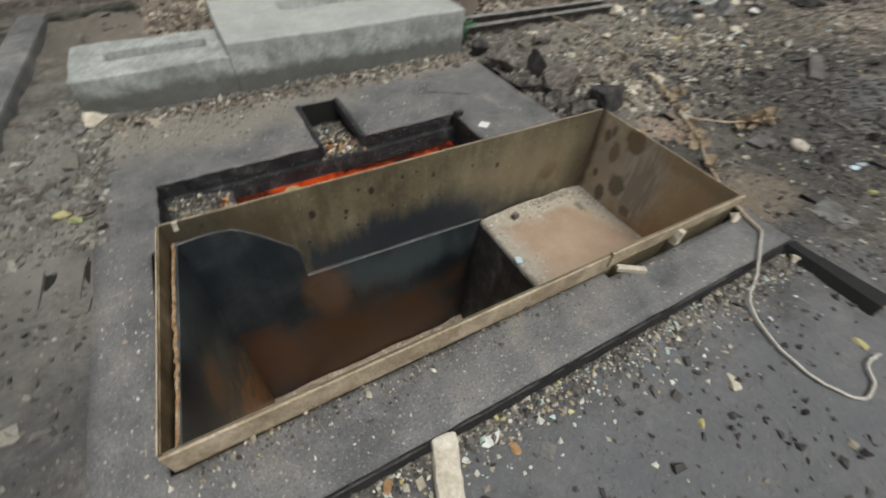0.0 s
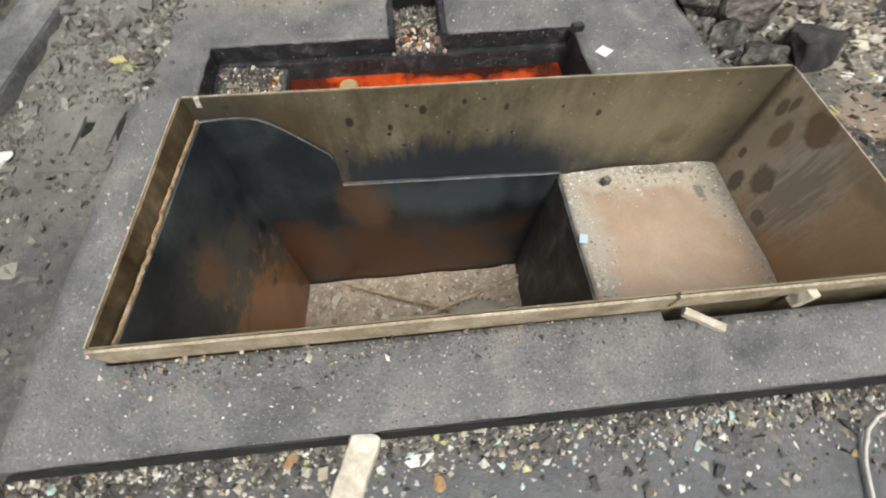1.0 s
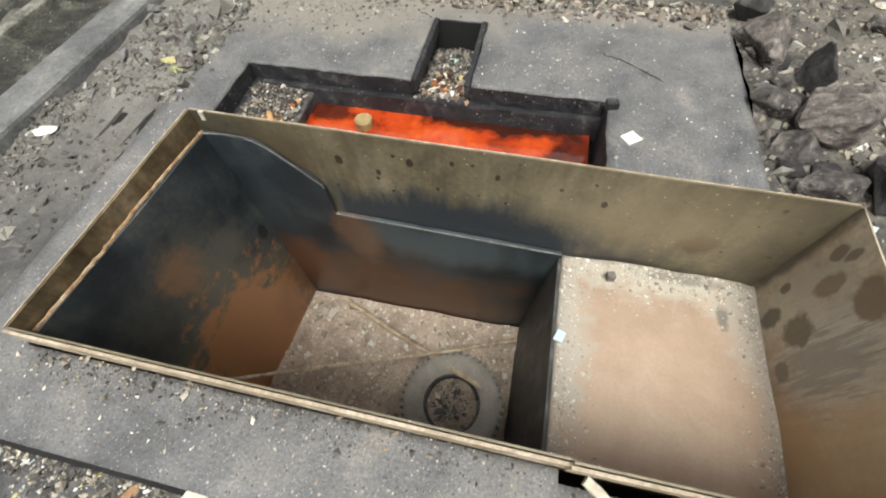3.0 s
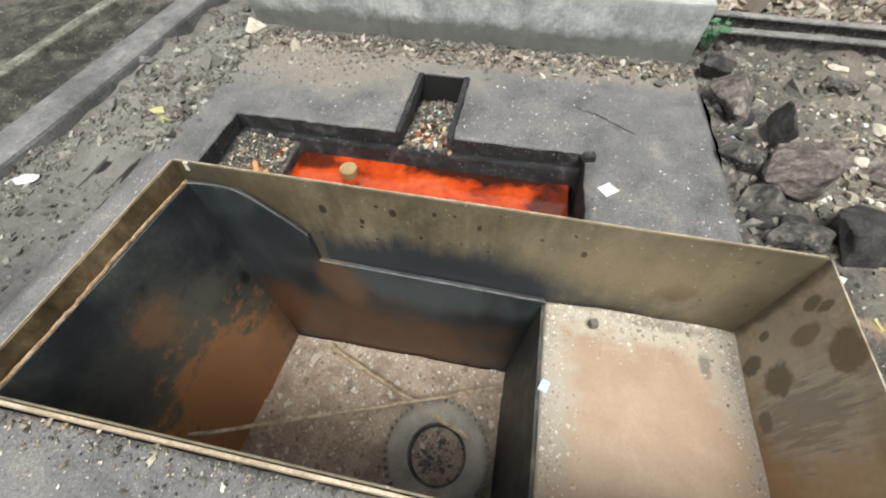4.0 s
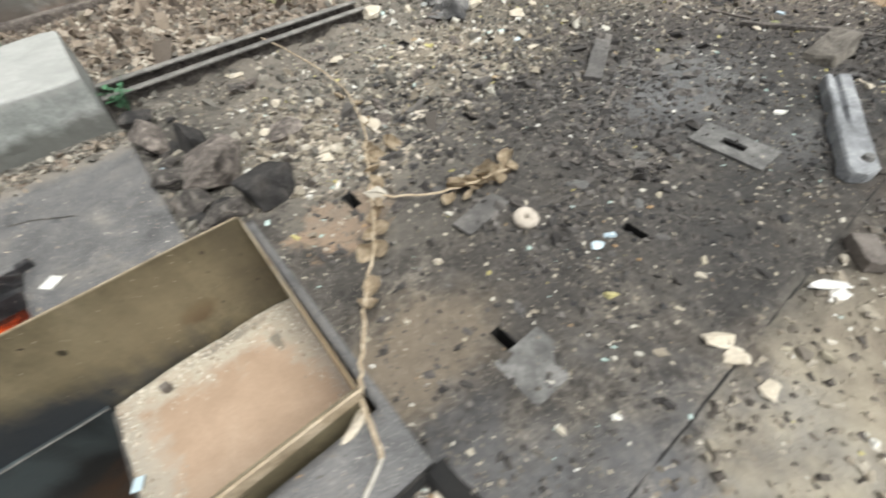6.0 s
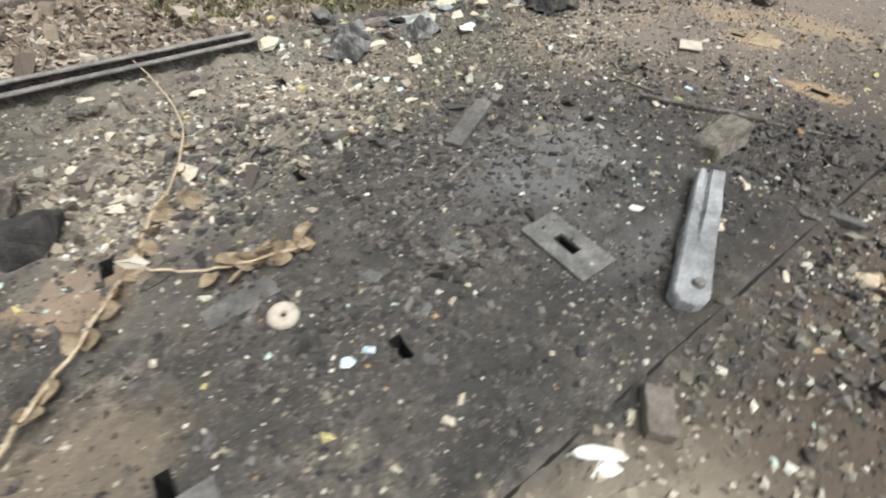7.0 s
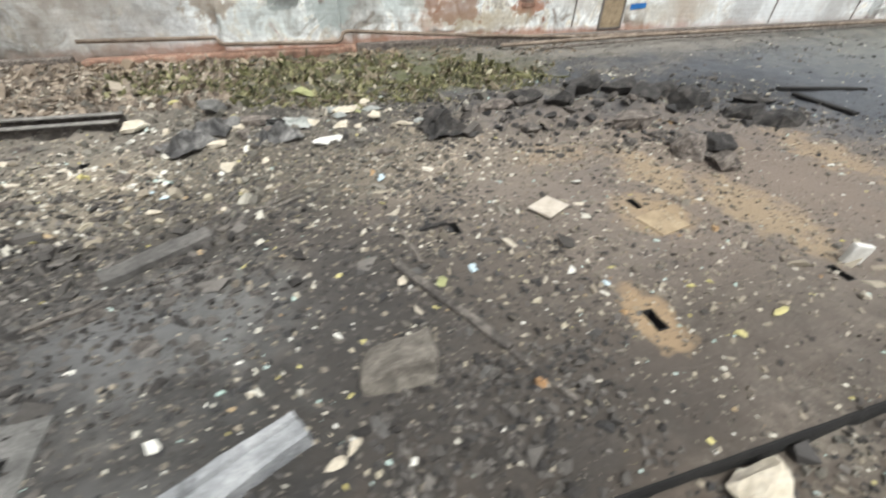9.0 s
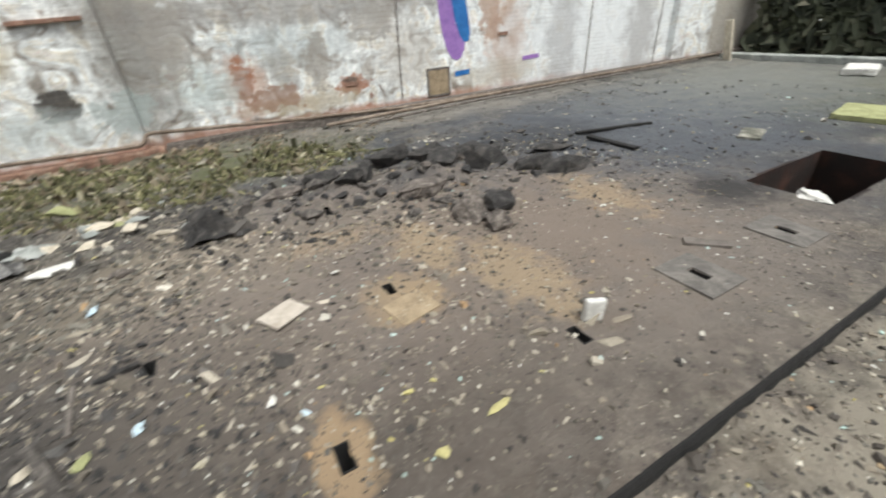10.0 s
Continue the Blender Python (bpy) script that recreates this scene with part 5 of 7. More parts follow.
for cx, cz, w, h in ((8.25, 0.75, 0.3, 3), (8.45, 1.02, 0.4, 1), (9.95, 0.56, 0.3, 2), (13.2, 1.1, 0.3, 2)):
    for r in range(h):
        for c in range(max(1, round(w / 0.26))):
            if rnd.random() < 0.6:
                b = obj("brick", brick_me, None, wall_north)
                b.matrix_basis = pose(cx + (c - w / 0.52 + 0.5 * (r % 2)) * 0.26, (6.01 if 5 < cx < 6.7 else 6.192) + rnd.uniform(0, 0.008), cz + (r - h / 2) * 0.078, 0, rnd.uniform(-2, 2), rnd.uniform(-2, 2))
# painted marks
def painted(name, pts, depth, material, label):
    bm = bmesh.new()
    a = [bm.verts.new((x, 6.196, z)) for x, z in pts]
    bm.faces.new(a)
    got = bmesh.ops.extrude_face_region(bm, geom=bm.faces[:])
    for v in got["geom"]:
        if isinstance(v, bmesh.types.BMVert):
            v.co.y -= depth
    return part(name, bm, material, wall_north, label)
painted("paint_mark", [(11.74, 2.3), (11.72, 1.9), (11.74, 1.5), (11.8, 1.15), (11.88, 0.9), (11.98, 0.76), (12.08, 0.72), (12.18, 0.76), (12.26, 0.9), (12.28, 1.05), (12.2, 1.1), (12.08, 1.35), (12.0, 1.8), (11.98, 2.3)], 0.003, M_PURPLE, "sprayed purple stripe on the wall")
painted("paint_mark", [(11.98, 2.3), (12.0, 1.8), (12.07, 1.4), (12.16, 1.15), (12.26, 1.02), (12.36, 1.04), (12.4, 1.16), (12.38, 1.4), (12.3, 1.8), (12.24, 2.3)], 0.006, M_BLUE, "sprayed blue stripe on the wall")
painted("paint_mark", [(12.03, 0.43), (12.36, 0.45), (12.37, 0.54), (12.02, 0.52)], 0.004, M_BLUE, "blue paint dash on the wall")
painted("paint_mark", [(13.7, 0.56), (14.15, 0.58), (14.14, 0.66), (13.7, 0.64)], 0.004, M_PURPLE, "faded violet paint dash on the wall")
hatch = thing("wall_hatch", (11.65, 6.19, 0.38), "small brown wooden hatch in the wall", "hatch")
part("panel", block((0.42, 0.02, 0.46), bevel=0.006), M_SAND, hatch)
part("frame", block((0.48, 0.012, 0.04), (0, -0.008, 0.24), bevel=0.004), M_BOARD, hatch)
part("frame", block((0.04, 0.012, 0.5), (-0.23, -0.008, 0), bevel=0.004), M_BOARD, hatch)
part("frame", block((0.04, 0.012, 0.5), (0.23, -0.008, 0), bevel=0.004), M_BOARD, hatch)
part("frame", block((0.48, 0.012, 0.04), (0, -0.008, -0.24), bevel=0.004), M_BOARD, hatch)
# pipes along the wall's foot
run = [(3.2, 6.02, 0.3), (4.92, 6.02, 0.28), (4.98, 5.9, 0.23), (5.04, 5.9, 0.21), (6.62, 5.9, 0.17), (6.68, 5.92, 0.2), (6.73, 5.95, 0.29), (6.8, 6.0, 0.3), (9, 6.0, 0.15), (10.7, 6.0, 0.07), (13, 6.0, 0.05), (15, 6.0, 0.05), (18.4, 6.0, 0.06), (18.5, 5.92, 0.08), (21, 5.92, 0.08)]
pipe = part("pipe", tube(run, 0.028, 8), M_PIPE, smooth=True)
tagged(pipe, "rusty steel pipe running along the foot of the wall", "pipe", "pipes along the wall")
pipe = part("pipe", tube(curve([(9.2, 5.55, 0.08), (11, 5.6, 0.1), (13, 5.68, 0.1), (16, 5.75, 0.1), (20, 5.8, 0.1)], 4, 0.004), 0.03, 8), M_PIPE, smooth=True)
tagged(pipe, "rusty steel pipe lying on the ground by the wall", "pipe", "pipes along the wall")
pipe = part("pipe", tube(curve([(9.8, 5.3, 0.06), (11.6, 5.4, 0.08), (14, 5.5, 0.08), (19, 5.62, 0.08)], 4, 0.004), 0.022, 8), M_STONE, smooth=True)
tagged(pipe, "thin grey pipe lying on the ground by the wall", "pipe", "pipes along the wall")
leaning = part("leaning_board", roughen(block((0.3, 0.05, 1.0), (19.6, 5.3, 0.45), (-8, 4, 60), 0.01), 0.008, 6), M_PALE)
tagged(leaning, "pale broken board leaning at the wall's end", "board")
strip = part("far_kerb", roughen(block((0.4, 7.5, 0.16), (20.4, 1.9, 0.06), (0, 0, 4), 0.02), 0.01, 3), M_PLINTH)
tagged(strip, "pale concrete kerb at the far end", "kerb", "", "structure")

# second open pit; walls and bottom coloured near black for the shade inside
pit = thing("floor_pit", (0, 0, 0), "open rectangular pit, its shade painted into dark rust-brown walls", "pit", "", "structure")
x0, x1, y0, y1 = PIT_B
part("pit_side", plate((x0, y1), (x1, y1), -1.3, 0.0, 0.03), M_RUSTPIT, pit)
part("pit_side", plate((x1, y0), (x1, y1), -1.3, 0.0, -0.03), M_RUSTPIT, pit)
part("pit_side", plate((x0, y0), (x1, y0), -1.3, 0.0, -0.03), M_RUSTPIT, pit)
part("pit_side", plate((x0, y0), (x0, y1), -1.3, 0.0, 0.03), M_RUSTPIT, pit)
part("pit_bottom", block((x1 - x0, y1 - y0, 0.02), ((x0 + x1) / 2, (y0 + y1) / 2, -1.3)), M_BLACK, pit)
bag = part("plastic_bag", roughen(rock_bm((0.4, 0.3, 0.16), 77, 2, 0.09), 0.012, 12), M_WHITE)
bag.matrix_world = pose(11.86, 0.03, -0.05, 0, 0, 60)
tagged(bag, "crumpled white plastic bag at the pit's edge", "plastic bag")

# ---- loose things, large ----
beam = thing("timber_beam", (5.42, -0.475, 0.0), "weathered grey timber beam with a groove lying on the floor", "timber")
bm = bmesh.new()
rings = []
for i in range(41):
    u = i / 40
    wid = 0.079 * (1 - 0.55 * max(0, 1 - u / 0.05) ** 2) * (1 - 0.1 * u)
    g = 0.03 * float(ramp01(u, 0.3, 0.6))
    h = 0.095 * (1 - 0.25 * max(0, 1 - u / 0.04))
    sec = [(-wid, 0), (-wid, h - 0.012), (-wid + 0.012, h), (0.0, h), (0.014, h - g), (0.024, h - g), (0.034, h - 0.3 * g), (wid - 0.01, h - 0.25 * g), (wid, h - 0.014 - 0.2 * g), (wid, 0)]
    rings.append([bm.verts.new((-0.53 + 1.06 * u, y, z)) for y, z in sec])
for A, B in zip(rings, rings[1:]):
    for k in range(len(A)):
        bm.faces.new((A[k], A[(k + 1) % len(A)], B[(k + 1) % len(A)], B[k]))
bm.faces.new(rings[0])
bm.faces.new(rings[-1][::-1])
part("baulk", roughen(roughen(bm, 0.008, 5), 0.004, 22), M_WOODGREY, beam)
bolt = bmesh.new()
bmesh.ops.create_cone(bolt, cap_ends=True, segments=12, radius1=0.03, radius2=0.024, depth=0.03)
bmesh.ops.translate(bolt, vec=(-0.43, -0.02, 0.104), verts=bolt.verts)
part("bolt_head", bolt, M_PLATE, beam)
beam.matrix_world = pose(5.42, -0.475, 0.0, 0, 0, 26)


def plank(at, size, turn, material, label, tilt=0.0, name="plank", cat="plank"):
    if name in ("plaster_lump", "foam_scrap", "chip", "leaf", "wood_chip", "scrap", "plastic_scrap"):
        bm = rock_bm([q * 1.15 for q in size], int(100 * (at[0] + 5)), 1, 0.06)
    else:
        bm = block(size, (0, 0, size[2] / 2), bevel=min(size) * (0.3 if name == "plaster_block" else 0.15))
        bmesh.ops.subdivide_edges(bm, edges=[e for e in bm.edges if e.calc_length() > 0.06], cuts=5, use_grid_fill=True)
        roughen(roughen(bm, min(size) * 0.15, 7, at[0]), min(0.006, min(size) * 0.1), 30, at[0])
    ob = part(name, bm, material)
    z = at[2] if len(at) > 2 else float(ground_z(at[0], at[1])) - 0.004
    ob.matrix_world = pose(at[0], at[1], z, 0, tilt, turn)
    return tagged(ob, label, cat)
plank((5.12, 1.09), (0.6, 0.13, 0.055), 30, M_FLATPLATE, "dark brown weathered plank lying on the ground", -2)
plank((5.72, 1.48), (0.55, 0.035, 0.02), 32, M_ROCK, "thin dark batten lying on the ground")
plank((5.15, 0.86), (0.7, 0.02, 0.015), 20, M_ROCK, "thin dark batten lying on the ground")
plank((6.65, 0.27), (0.84, 0.05, 0.035), -62, M_ROCK, "thin dark strip of wood on the ground")
plank((6.93, -0.27), (0.36, 0.03, 0.02), -63, M_ROCK, "broken end of a thin dark wooden strip")
plank((6.58, 0.81), (0.36, 0.025, 0.02), -84, M_BOARD, "dry brown stick lying on the ground", 0, "stick", "stick")
plank((6.76, 0.96), (0.22, 0.03, 0.03), 10, M_BLACKROCK, "black charred lath beside a slot")
plank((6.23, -0.88), (0.17, 0.06, 0.045), -75, M_FLATPLATE, "short grey offcut on the floor edge")
plank((5.6, 1.46), (0.5, 0.05, 0.02), 42, M_ROCK, "narrow dark lath behind a plank")
plank((4.55, 0.62), (0.75, 0.03, 0.02), 22, M_ROCK, "dark sliver of wood on the ground")
plank((3.3, 0.52), (0.26, 0.12, 0.015), 25, M_ROCK, "broken brown board lying on the ground")
plank((12.41, 2.60), (1.16, 0.07, 0.035), -15, M_BLACK, "long black charred stick on the dark floor")
plank((11.83, 2.15), (0.73, 0.09, 0.035), -89, M_BLACK, "black charred lath on the dark floor")
plank((10.42, 0.07), (0.3, 0.09, 0.025), -45, M_BOARD, "flat brown strip of wood lying on the floor")
plank((15.3, 0.9), (0.9, 0.6, 0.07), 10, M_YELLOWG, "faded yellow-green crate lid on the floor", 0, "crate_lid", "crate lid")
plank((13.4, 1.34), (0.5, 0.24, 0.03), 20, M_MOSSRAIL, "pale mossy board lying on the dark floor")
plank((19.0, 2.3), (0.9, 0.5, 0.12), 15, M_WHITE, "white panel lying at the far end", 0, "panel", "panel")
plank((8.32, 0.62), (0.28, 0.24, 0.014), 12, M_SAND, "sandy square board lying on the floor", 1, "board", "board")
plank((7.62, 0.97, 0.02), (0.25, 0.19, 0.012), 30, M_CARD, "pale stained card lying on the floor", 3, "card", "card")
plank((9.13, -0.06), (0.12, 0.045, 0.14), -20, M_WHITE, "white plaster block beside a floor slot", 8, "plaster_block", "block")
plank((6.2, 2.5), (0.42, 0.22, 0.05), 25, M_WHITE, "white plastic sheet scrap on the rubble", 4, "plastic_scrap", "plastic scrap")
plank((4.42, 3.3), (0.3, 0.2, 0.1), 20, M_PALE, "pale plaster lump at the end of the rails", 0, "plaster_lump", "plaster lump")
plank((6.5, 3.3), (0.4, 0.3, 0.04), 40, M_YELLOWG, "pale yellow-green foam scrap on the moss", 8, "foam_scrap", "foam scrap")
plank((6.0, 3.9), (0.3, 0.22, 0.12), 10, M_YELLOWG, "pale yellow-green crumpled foam on the moss", 12, "foam_scrap", "foam scrap")
plank((5.3, 3.5), (0.14, 0.1, 0.06), 50, M_YELLOW, "bright yellow foam scrap", 10, "foam_scrap", "foam scrap")
plank((4.7, 3.9), (0.14, 0.11, 0.06), 10, M_YELLOW, "bright yellow foam scrap", 10, "foam_scrap", "foam scrap")
plank((8.33, -0.27), (0.17, 0.05, 0.025), 15, M_YELLOW, "yellow foam strip on the floor", 3, "foam_scrap", "foam scrap")
plank((8.0, -0.33), (0.08, 0.06, 0.025), 15, M_YELLOW, "yellow foam crumb on the floor", 3, "foam_scrap", "foam scrap")
plank((5.35, 3.25), (0.7, 0.12, 0.06), -5, M_STONE, "grey timber offcut in the rubble")
plank((5.75, 3.1), (0.25, 0.2, 0.12), 30, M_BLACK, "black crumpled scrap in the rubble", 20, "scrap", "scrap")
plank((5.1, 3.6), (0.36, 0.3, 0.14), 30, M_PLATE, "grey crumpled sheet scrap", 15, "scrap", "scrap")
plank((1.25, -0.03, 0.03), (0.16, 0.035, 0.03), -32, M_PALE, "short pale wooden peg beside the tank rim", 0, "peg", "peg")
plank((1.66, 0.02, 0.02), (0.05, 0.05, 0.1), 5, M_PALE, "pale wooden wedge under the tank rim", 10, "peg", "peg")
plank((2.2, 0.0, 0.02), (0.17, 0.08, 0.06), 35, M_PALE, "pale plaster piece under the tank corner", 5, "plaster_lump", "plaster lump")
plank((-0.135, -0.42), (0.11, 0.27, 0.06), -20, M_PALE, "white broken plaster block on the ground", 3, "plaster_block", "block")
plank((0.1, -0.4), (0.13, 0.05, 0.012), 10, M_WHITE, "flat white plaster chip on the ground", 4, "chip", "chip")
plank((0.16, -0.48), (0.07, 0.06, 0.02), 30, M_ORANGE, "orange-brown leaf on the ground", 8, "leaf", "leaf")
plank((-0.36, -0.36), (0.09, 0.04, 0.02), 60, M_ORANGE, "orange-brown leaf on the ground", 12, "leaf", "leaf")
plank((0.27, -0.55), (0.07, 0.06, 0.008), 40, M_KERB, "pale paper scrap on the ground", 5, "paper_scrap", "paper scrap")
plank((1.36, 1.66, 0.008), (0.085, 0.075, 0.008), 40, M_WHITE, "small white square tile chip on the deck", 0, "tile_chip", "tile chip")
plank((-1.92, 1.14), (0.22, 0.09, 0.03), 25, M_WHITE, "white plastic scrap on the rubble", 5, "plastic_scrap", "plastic scrap")
plank((-1.5, 1.85), (0.17, 0.1, 0.05), 35, M_YELLOW, "yellow foam lump on the rubble", 10, "foam_scrap", "foam scrap")
plank((-1.42, 1.78), (0.1, 0.09, 0.05), 80, M_YELLOWG, "pale yellow foam lump on the rubble", 10, "foam_scrap", "foam scrap")
plank((4.18, -0.9), (0.24, 0.06, 0.05), -35, M_WHITE, "white plaster stick on the rubble", 2, "plaster_lump", "plaster lump")
plank((4.45, -0.93), (0.2, 0.11, 0.07), 40, M_BOARD, "broken brown brick on the rubble", 4, "brick", "brick")
plank((3.5, -0.94), (0.11, 0.09, 0.04), 10, M_PALE, "pale pinkish plaster piece", 5, "plaster_lump", "plaster lump")
plank((3.52, -0.71), (0.17, 0.11, 0.05), -30, M_PALE, "cream plaster piece on the floor", 5, "plaster_lump", "plaster lump")
plank((6.4, -1.17), (0.2, 0.08, 0.07), -40, M_PALE, "white rounded plaster lump", 3, "plaster_lump", "plaster lump")
plank((6.0, -0.42), (0.09, 0.07, 0.03), 20, M_PALE, "cream plaster piece on the floor", 5, "plaster_lump", "plaster lump")
plank((6.08, -0.36), (0.12, 0.05, 0.03), 50, M_PALE, "cream plaster piece on the floor", 5, "plaster_lump", "plaster lump")
plank((6.9, -0.3), (0.11, 0.07, 0.06), 20, M_ORANGE, "orange wood chip on the floor", 8, "wood_chip", "wood chip")
plank((1.185, 0.745, -0.64), (0.075, 0.05, 0.012), 70, M_CYAN, "pale blue plastic chip on the silt", 12, "plastic_chip", "chip")
plank((1.45, 1.17, -0.64), (0.05, 0.05, 0.05), 10, M_BOARD, "small brown cap on the silt", 0, "cap", "cap")

# slotted base plates set in the floor
def base_plate(x, y, w, l, slot, label):
    ob = thing("base_plate", (x, y, 0.0), label, "steel plate", "base plates in the floor")
    bm = bmesh.new()
    a, b = SW + 0.006, SL + 0.008
    for cx, cy, sx, sy in ((-(w / 2 + a) / 2, 0, w / 2 - a, l), ((w / 2 + a) / 2, 0, w / 2 - a, l), (0, -(l / 2 + b) / 2, 2 * a, l / 2 - b), (0, (l / 2 + b) / 2, 2 * a, l / 2 - b)) if slot else ((0, 0, w, l),):
        block((sx, sy, 0.016), (cx, cy, 0.006 if 4 < x < 5 else 0.001), bm=bm)
    part("sheet", bm, M_PLATE if x < 5 else M_DECKPLATE, ob)
    return ob
base_plate(4.82, -0.12, 0.24, 0.44, True, "dusty grey steel base plate with a slot")
base_plate(2.9, -0.29, 0.26, 0.24, False, "dusty grey steel base plate set in the floor")
base_plate(10.02, -0.13, 0.36, 0.4, True, "wide dusty steel base plate with a slot")
base_plate(11.05, -0.14, 0.36, 0.4, True, "wide dusty steel base plate with a slot")
# broken slab with two slots west of the tank
grate = thing("slotted_slab", (0, 0, 0), "broken grey floor slab with two dark slots", "floor slab")
for x0, x1, y0, y1 in ((-1.68, -1.555, 1.1, 1.42), (-1.505, -1.38, 1.1, 1.42), (-1.69, -1.345, 1.03, 1.135), (-1.66, -1.36, 1.38, 1.44)):
    part("slab_bar", roughen(roughen(block((x1 - x0, y1 - y0, 0.024), ((x0 + x1) / 2, (y0 + y1) / 2, -0.002 + 0.0007 * (y0 > 1.3)), (0, 0, -4), 0.006), 0.018, 9, x0), 0.005, 30, y0), M_EARTH, grate)
# black sheet just under the bars stands for the slots' shade
part("slot_shade_sheet", block((0.3, 0.3, 0.012), (-1.5, 1.25, -0.008)), M_BLACK, grate, "black sheet painting the shade inside the slots")
# steel section rails beside the plinth
rails = thing("rail_pair", (0, 0, 0), "two parallel dark steel channel rails lying in rubble", "rail")
for (ya, yb, r) in ((3.36, 3.3, 0.0), (3.58, 3.46, 0.02)):
    bm = bmesh.new()
    plate((1.98, ya), (4.35, yb), -0.03 + r, 0.1 + r, 0.012, bm=bm, steps=6)
    part("web", bm, M_ROCK, rails)
    part("flange", plate((1.98, ya - 0.045), (4.35, yb - 0.045), 0.1 + r, 0.112 + r, 0.07, steps=6), M_KERB, rails, "dusty brown top flange")
# loose cap ring and hose
ring = bmesh.new()
tube([(0.04 * math.cos(a), 0.04 * math.sin(a), 0.012) for a in [2 * math.pi * i / 20 for i in range(21)]], 0.031, 8, bm=ring)
ro = part("ring", roughen(ring, 0.006, 20), M_CARD, smooth=True)
ro.scale = (1, 1, 1)
ro.matrix_world = pose(3.46, 0.3, 0.014, 8, 0, 0)
tagged(ro, "pale dusty rubber ring lying on the floor", "ring")
plank((2.3, -0.4, -0.045), (0.1, 0.08, 0.05), 30, M_PALE, "pale tan lump in the corner of the tarred edge", 5, "plaster_lump", "plaster lump")
hose = part("cord", tube(curve([(2.21, -0.18, 0.05), (1.9, -0.36, 0.05), (1.7, -0.5, -0.02), (1.6, -0.8, -0.03), (1.68, -1.04, -0.035), (1.82, -1.06, -0.035), (1.92, -0.98, -0.03), (2.04, -0.98, -0.03)], 8, 0.002), 0.0075, 6), M_CORD, smooth=True)
tagged(hose, "pale stiff cord lying in a loop on the ground", "cord")
# dry stalk with curled leaves
stalk = thing("dry_stalk", (0, 0, 0), "long dry plant stalk with curled tan leaves on the floor", "dry plant")
pts = [(3.35, 3.45, 0.1), (3.47, 2.33, 0.06), (3.28, 1.63, 0.05), (3.14, 1.36, 0.06), (2.94, 1.0, 0.04), (2.77, 0.72, 0.05), (2.56, 0.47, 0.04), (2.38, 0.21, 0.05), (2.28, 0.06, 0.06), (2.21, -0.18, 0.05)]
part("stem", tube(curve(pts, 6, 0.006, 3), 0.0062, 6, 1.5), M_DRY, stalk)
part("side_stem", tube(curve([(2.96, 1.0, 0.04), (3.1, 0.85, 0.05), (3.3, 0.73, 0.05), (3.55, 0.66, 0.05), (3.72, 0.63, 0.04)], 5, 0.006, 4), 0.007, 6), M_DRY, stalk)
rnd = random.Random(9)
def curl(at, size, seed):
    r = random.Random(seed)
    bm = bmesh.new()
    n = 7
    rows = []
    for i in range(n):
        for_j = []
        for j in range(5):
            u, w = i / (n - 1) - 0.5, j / 4 - 0.5
            wid = math.cos(u * 2.9)
            a = u * r.uniform(1.5, 2.5)
            for_j.append(bm.verts.new((size * math.sin(a) * 0.8, size * w * wid * 1.1, size * (0.5 * (1 - math.cos(a)) + 0.35 * (2 * w) ** 2 * wid))))
        rows.append(for_j)
    for A, B in zip(rows, rows[1:]):
        for j in range(4):
            bm.faces.new((A[j], A[j + 1], B[j + 1], B[j]))
    got = bmesh.ops.solidify(bm, geom=bm.faces[:], thickness=0.003)
    bmesh.ops.transform(bm, matrix=pose(*at, r.uniform(-40, 40), r.uniform(-40, 40), r.uniform(0, 360)), verts=bm.verts)
    return roughen(bm, size * 0.12, 14, seed)
leafy = [(3.2, 1.45), (3.12, 1.36), (3.0, 1.12), (2.93, 0.96), (2.98, 1.05), (2.8, 0.78), (2.84, 0.74), (2.74, 0.66), (2.72, 0.7), (3.3, 0.76), (3.26, 0.7), (3.42, 0.72), (3.46, 0.68), (3.5, 0.7), (3.55, 0.65), (3.6, 0.68), (3.38, 0.66), (3.44, 0.74), (3.7, 0.62), (3.66, 0.66), (2.52, 0.42), (2.58, 0.5), (3.33, 1.7), (3.4, 1.9), (3.36, 2.1)]
for i, (x, y) in enumerate(leafy):
    part("dry_leaf", curl((x + rnd.uniform(-0.03, 0.03), y + rnd.uniform(-0.03, 0.03), 0.03), rnd.uniform(0.06, 0.1), i), M_DRY, stalk)
for i, (x, y, size) in enumerate(((3.55, 0.71, 0.13), (3.36, 0.73, 0.12), (3.73, 0.71, 0.1), (3.17, 1.32, 0.1), (3.3, 1.34, 0.11), (3.42, 0.69, 0.1), (3.08, 1.2, 0.09), (2.88, 0.86, 0.09))):
    part("dry_leaf", curl((x, y, 0.035), size, 60 + i), M_DRY, stalk)
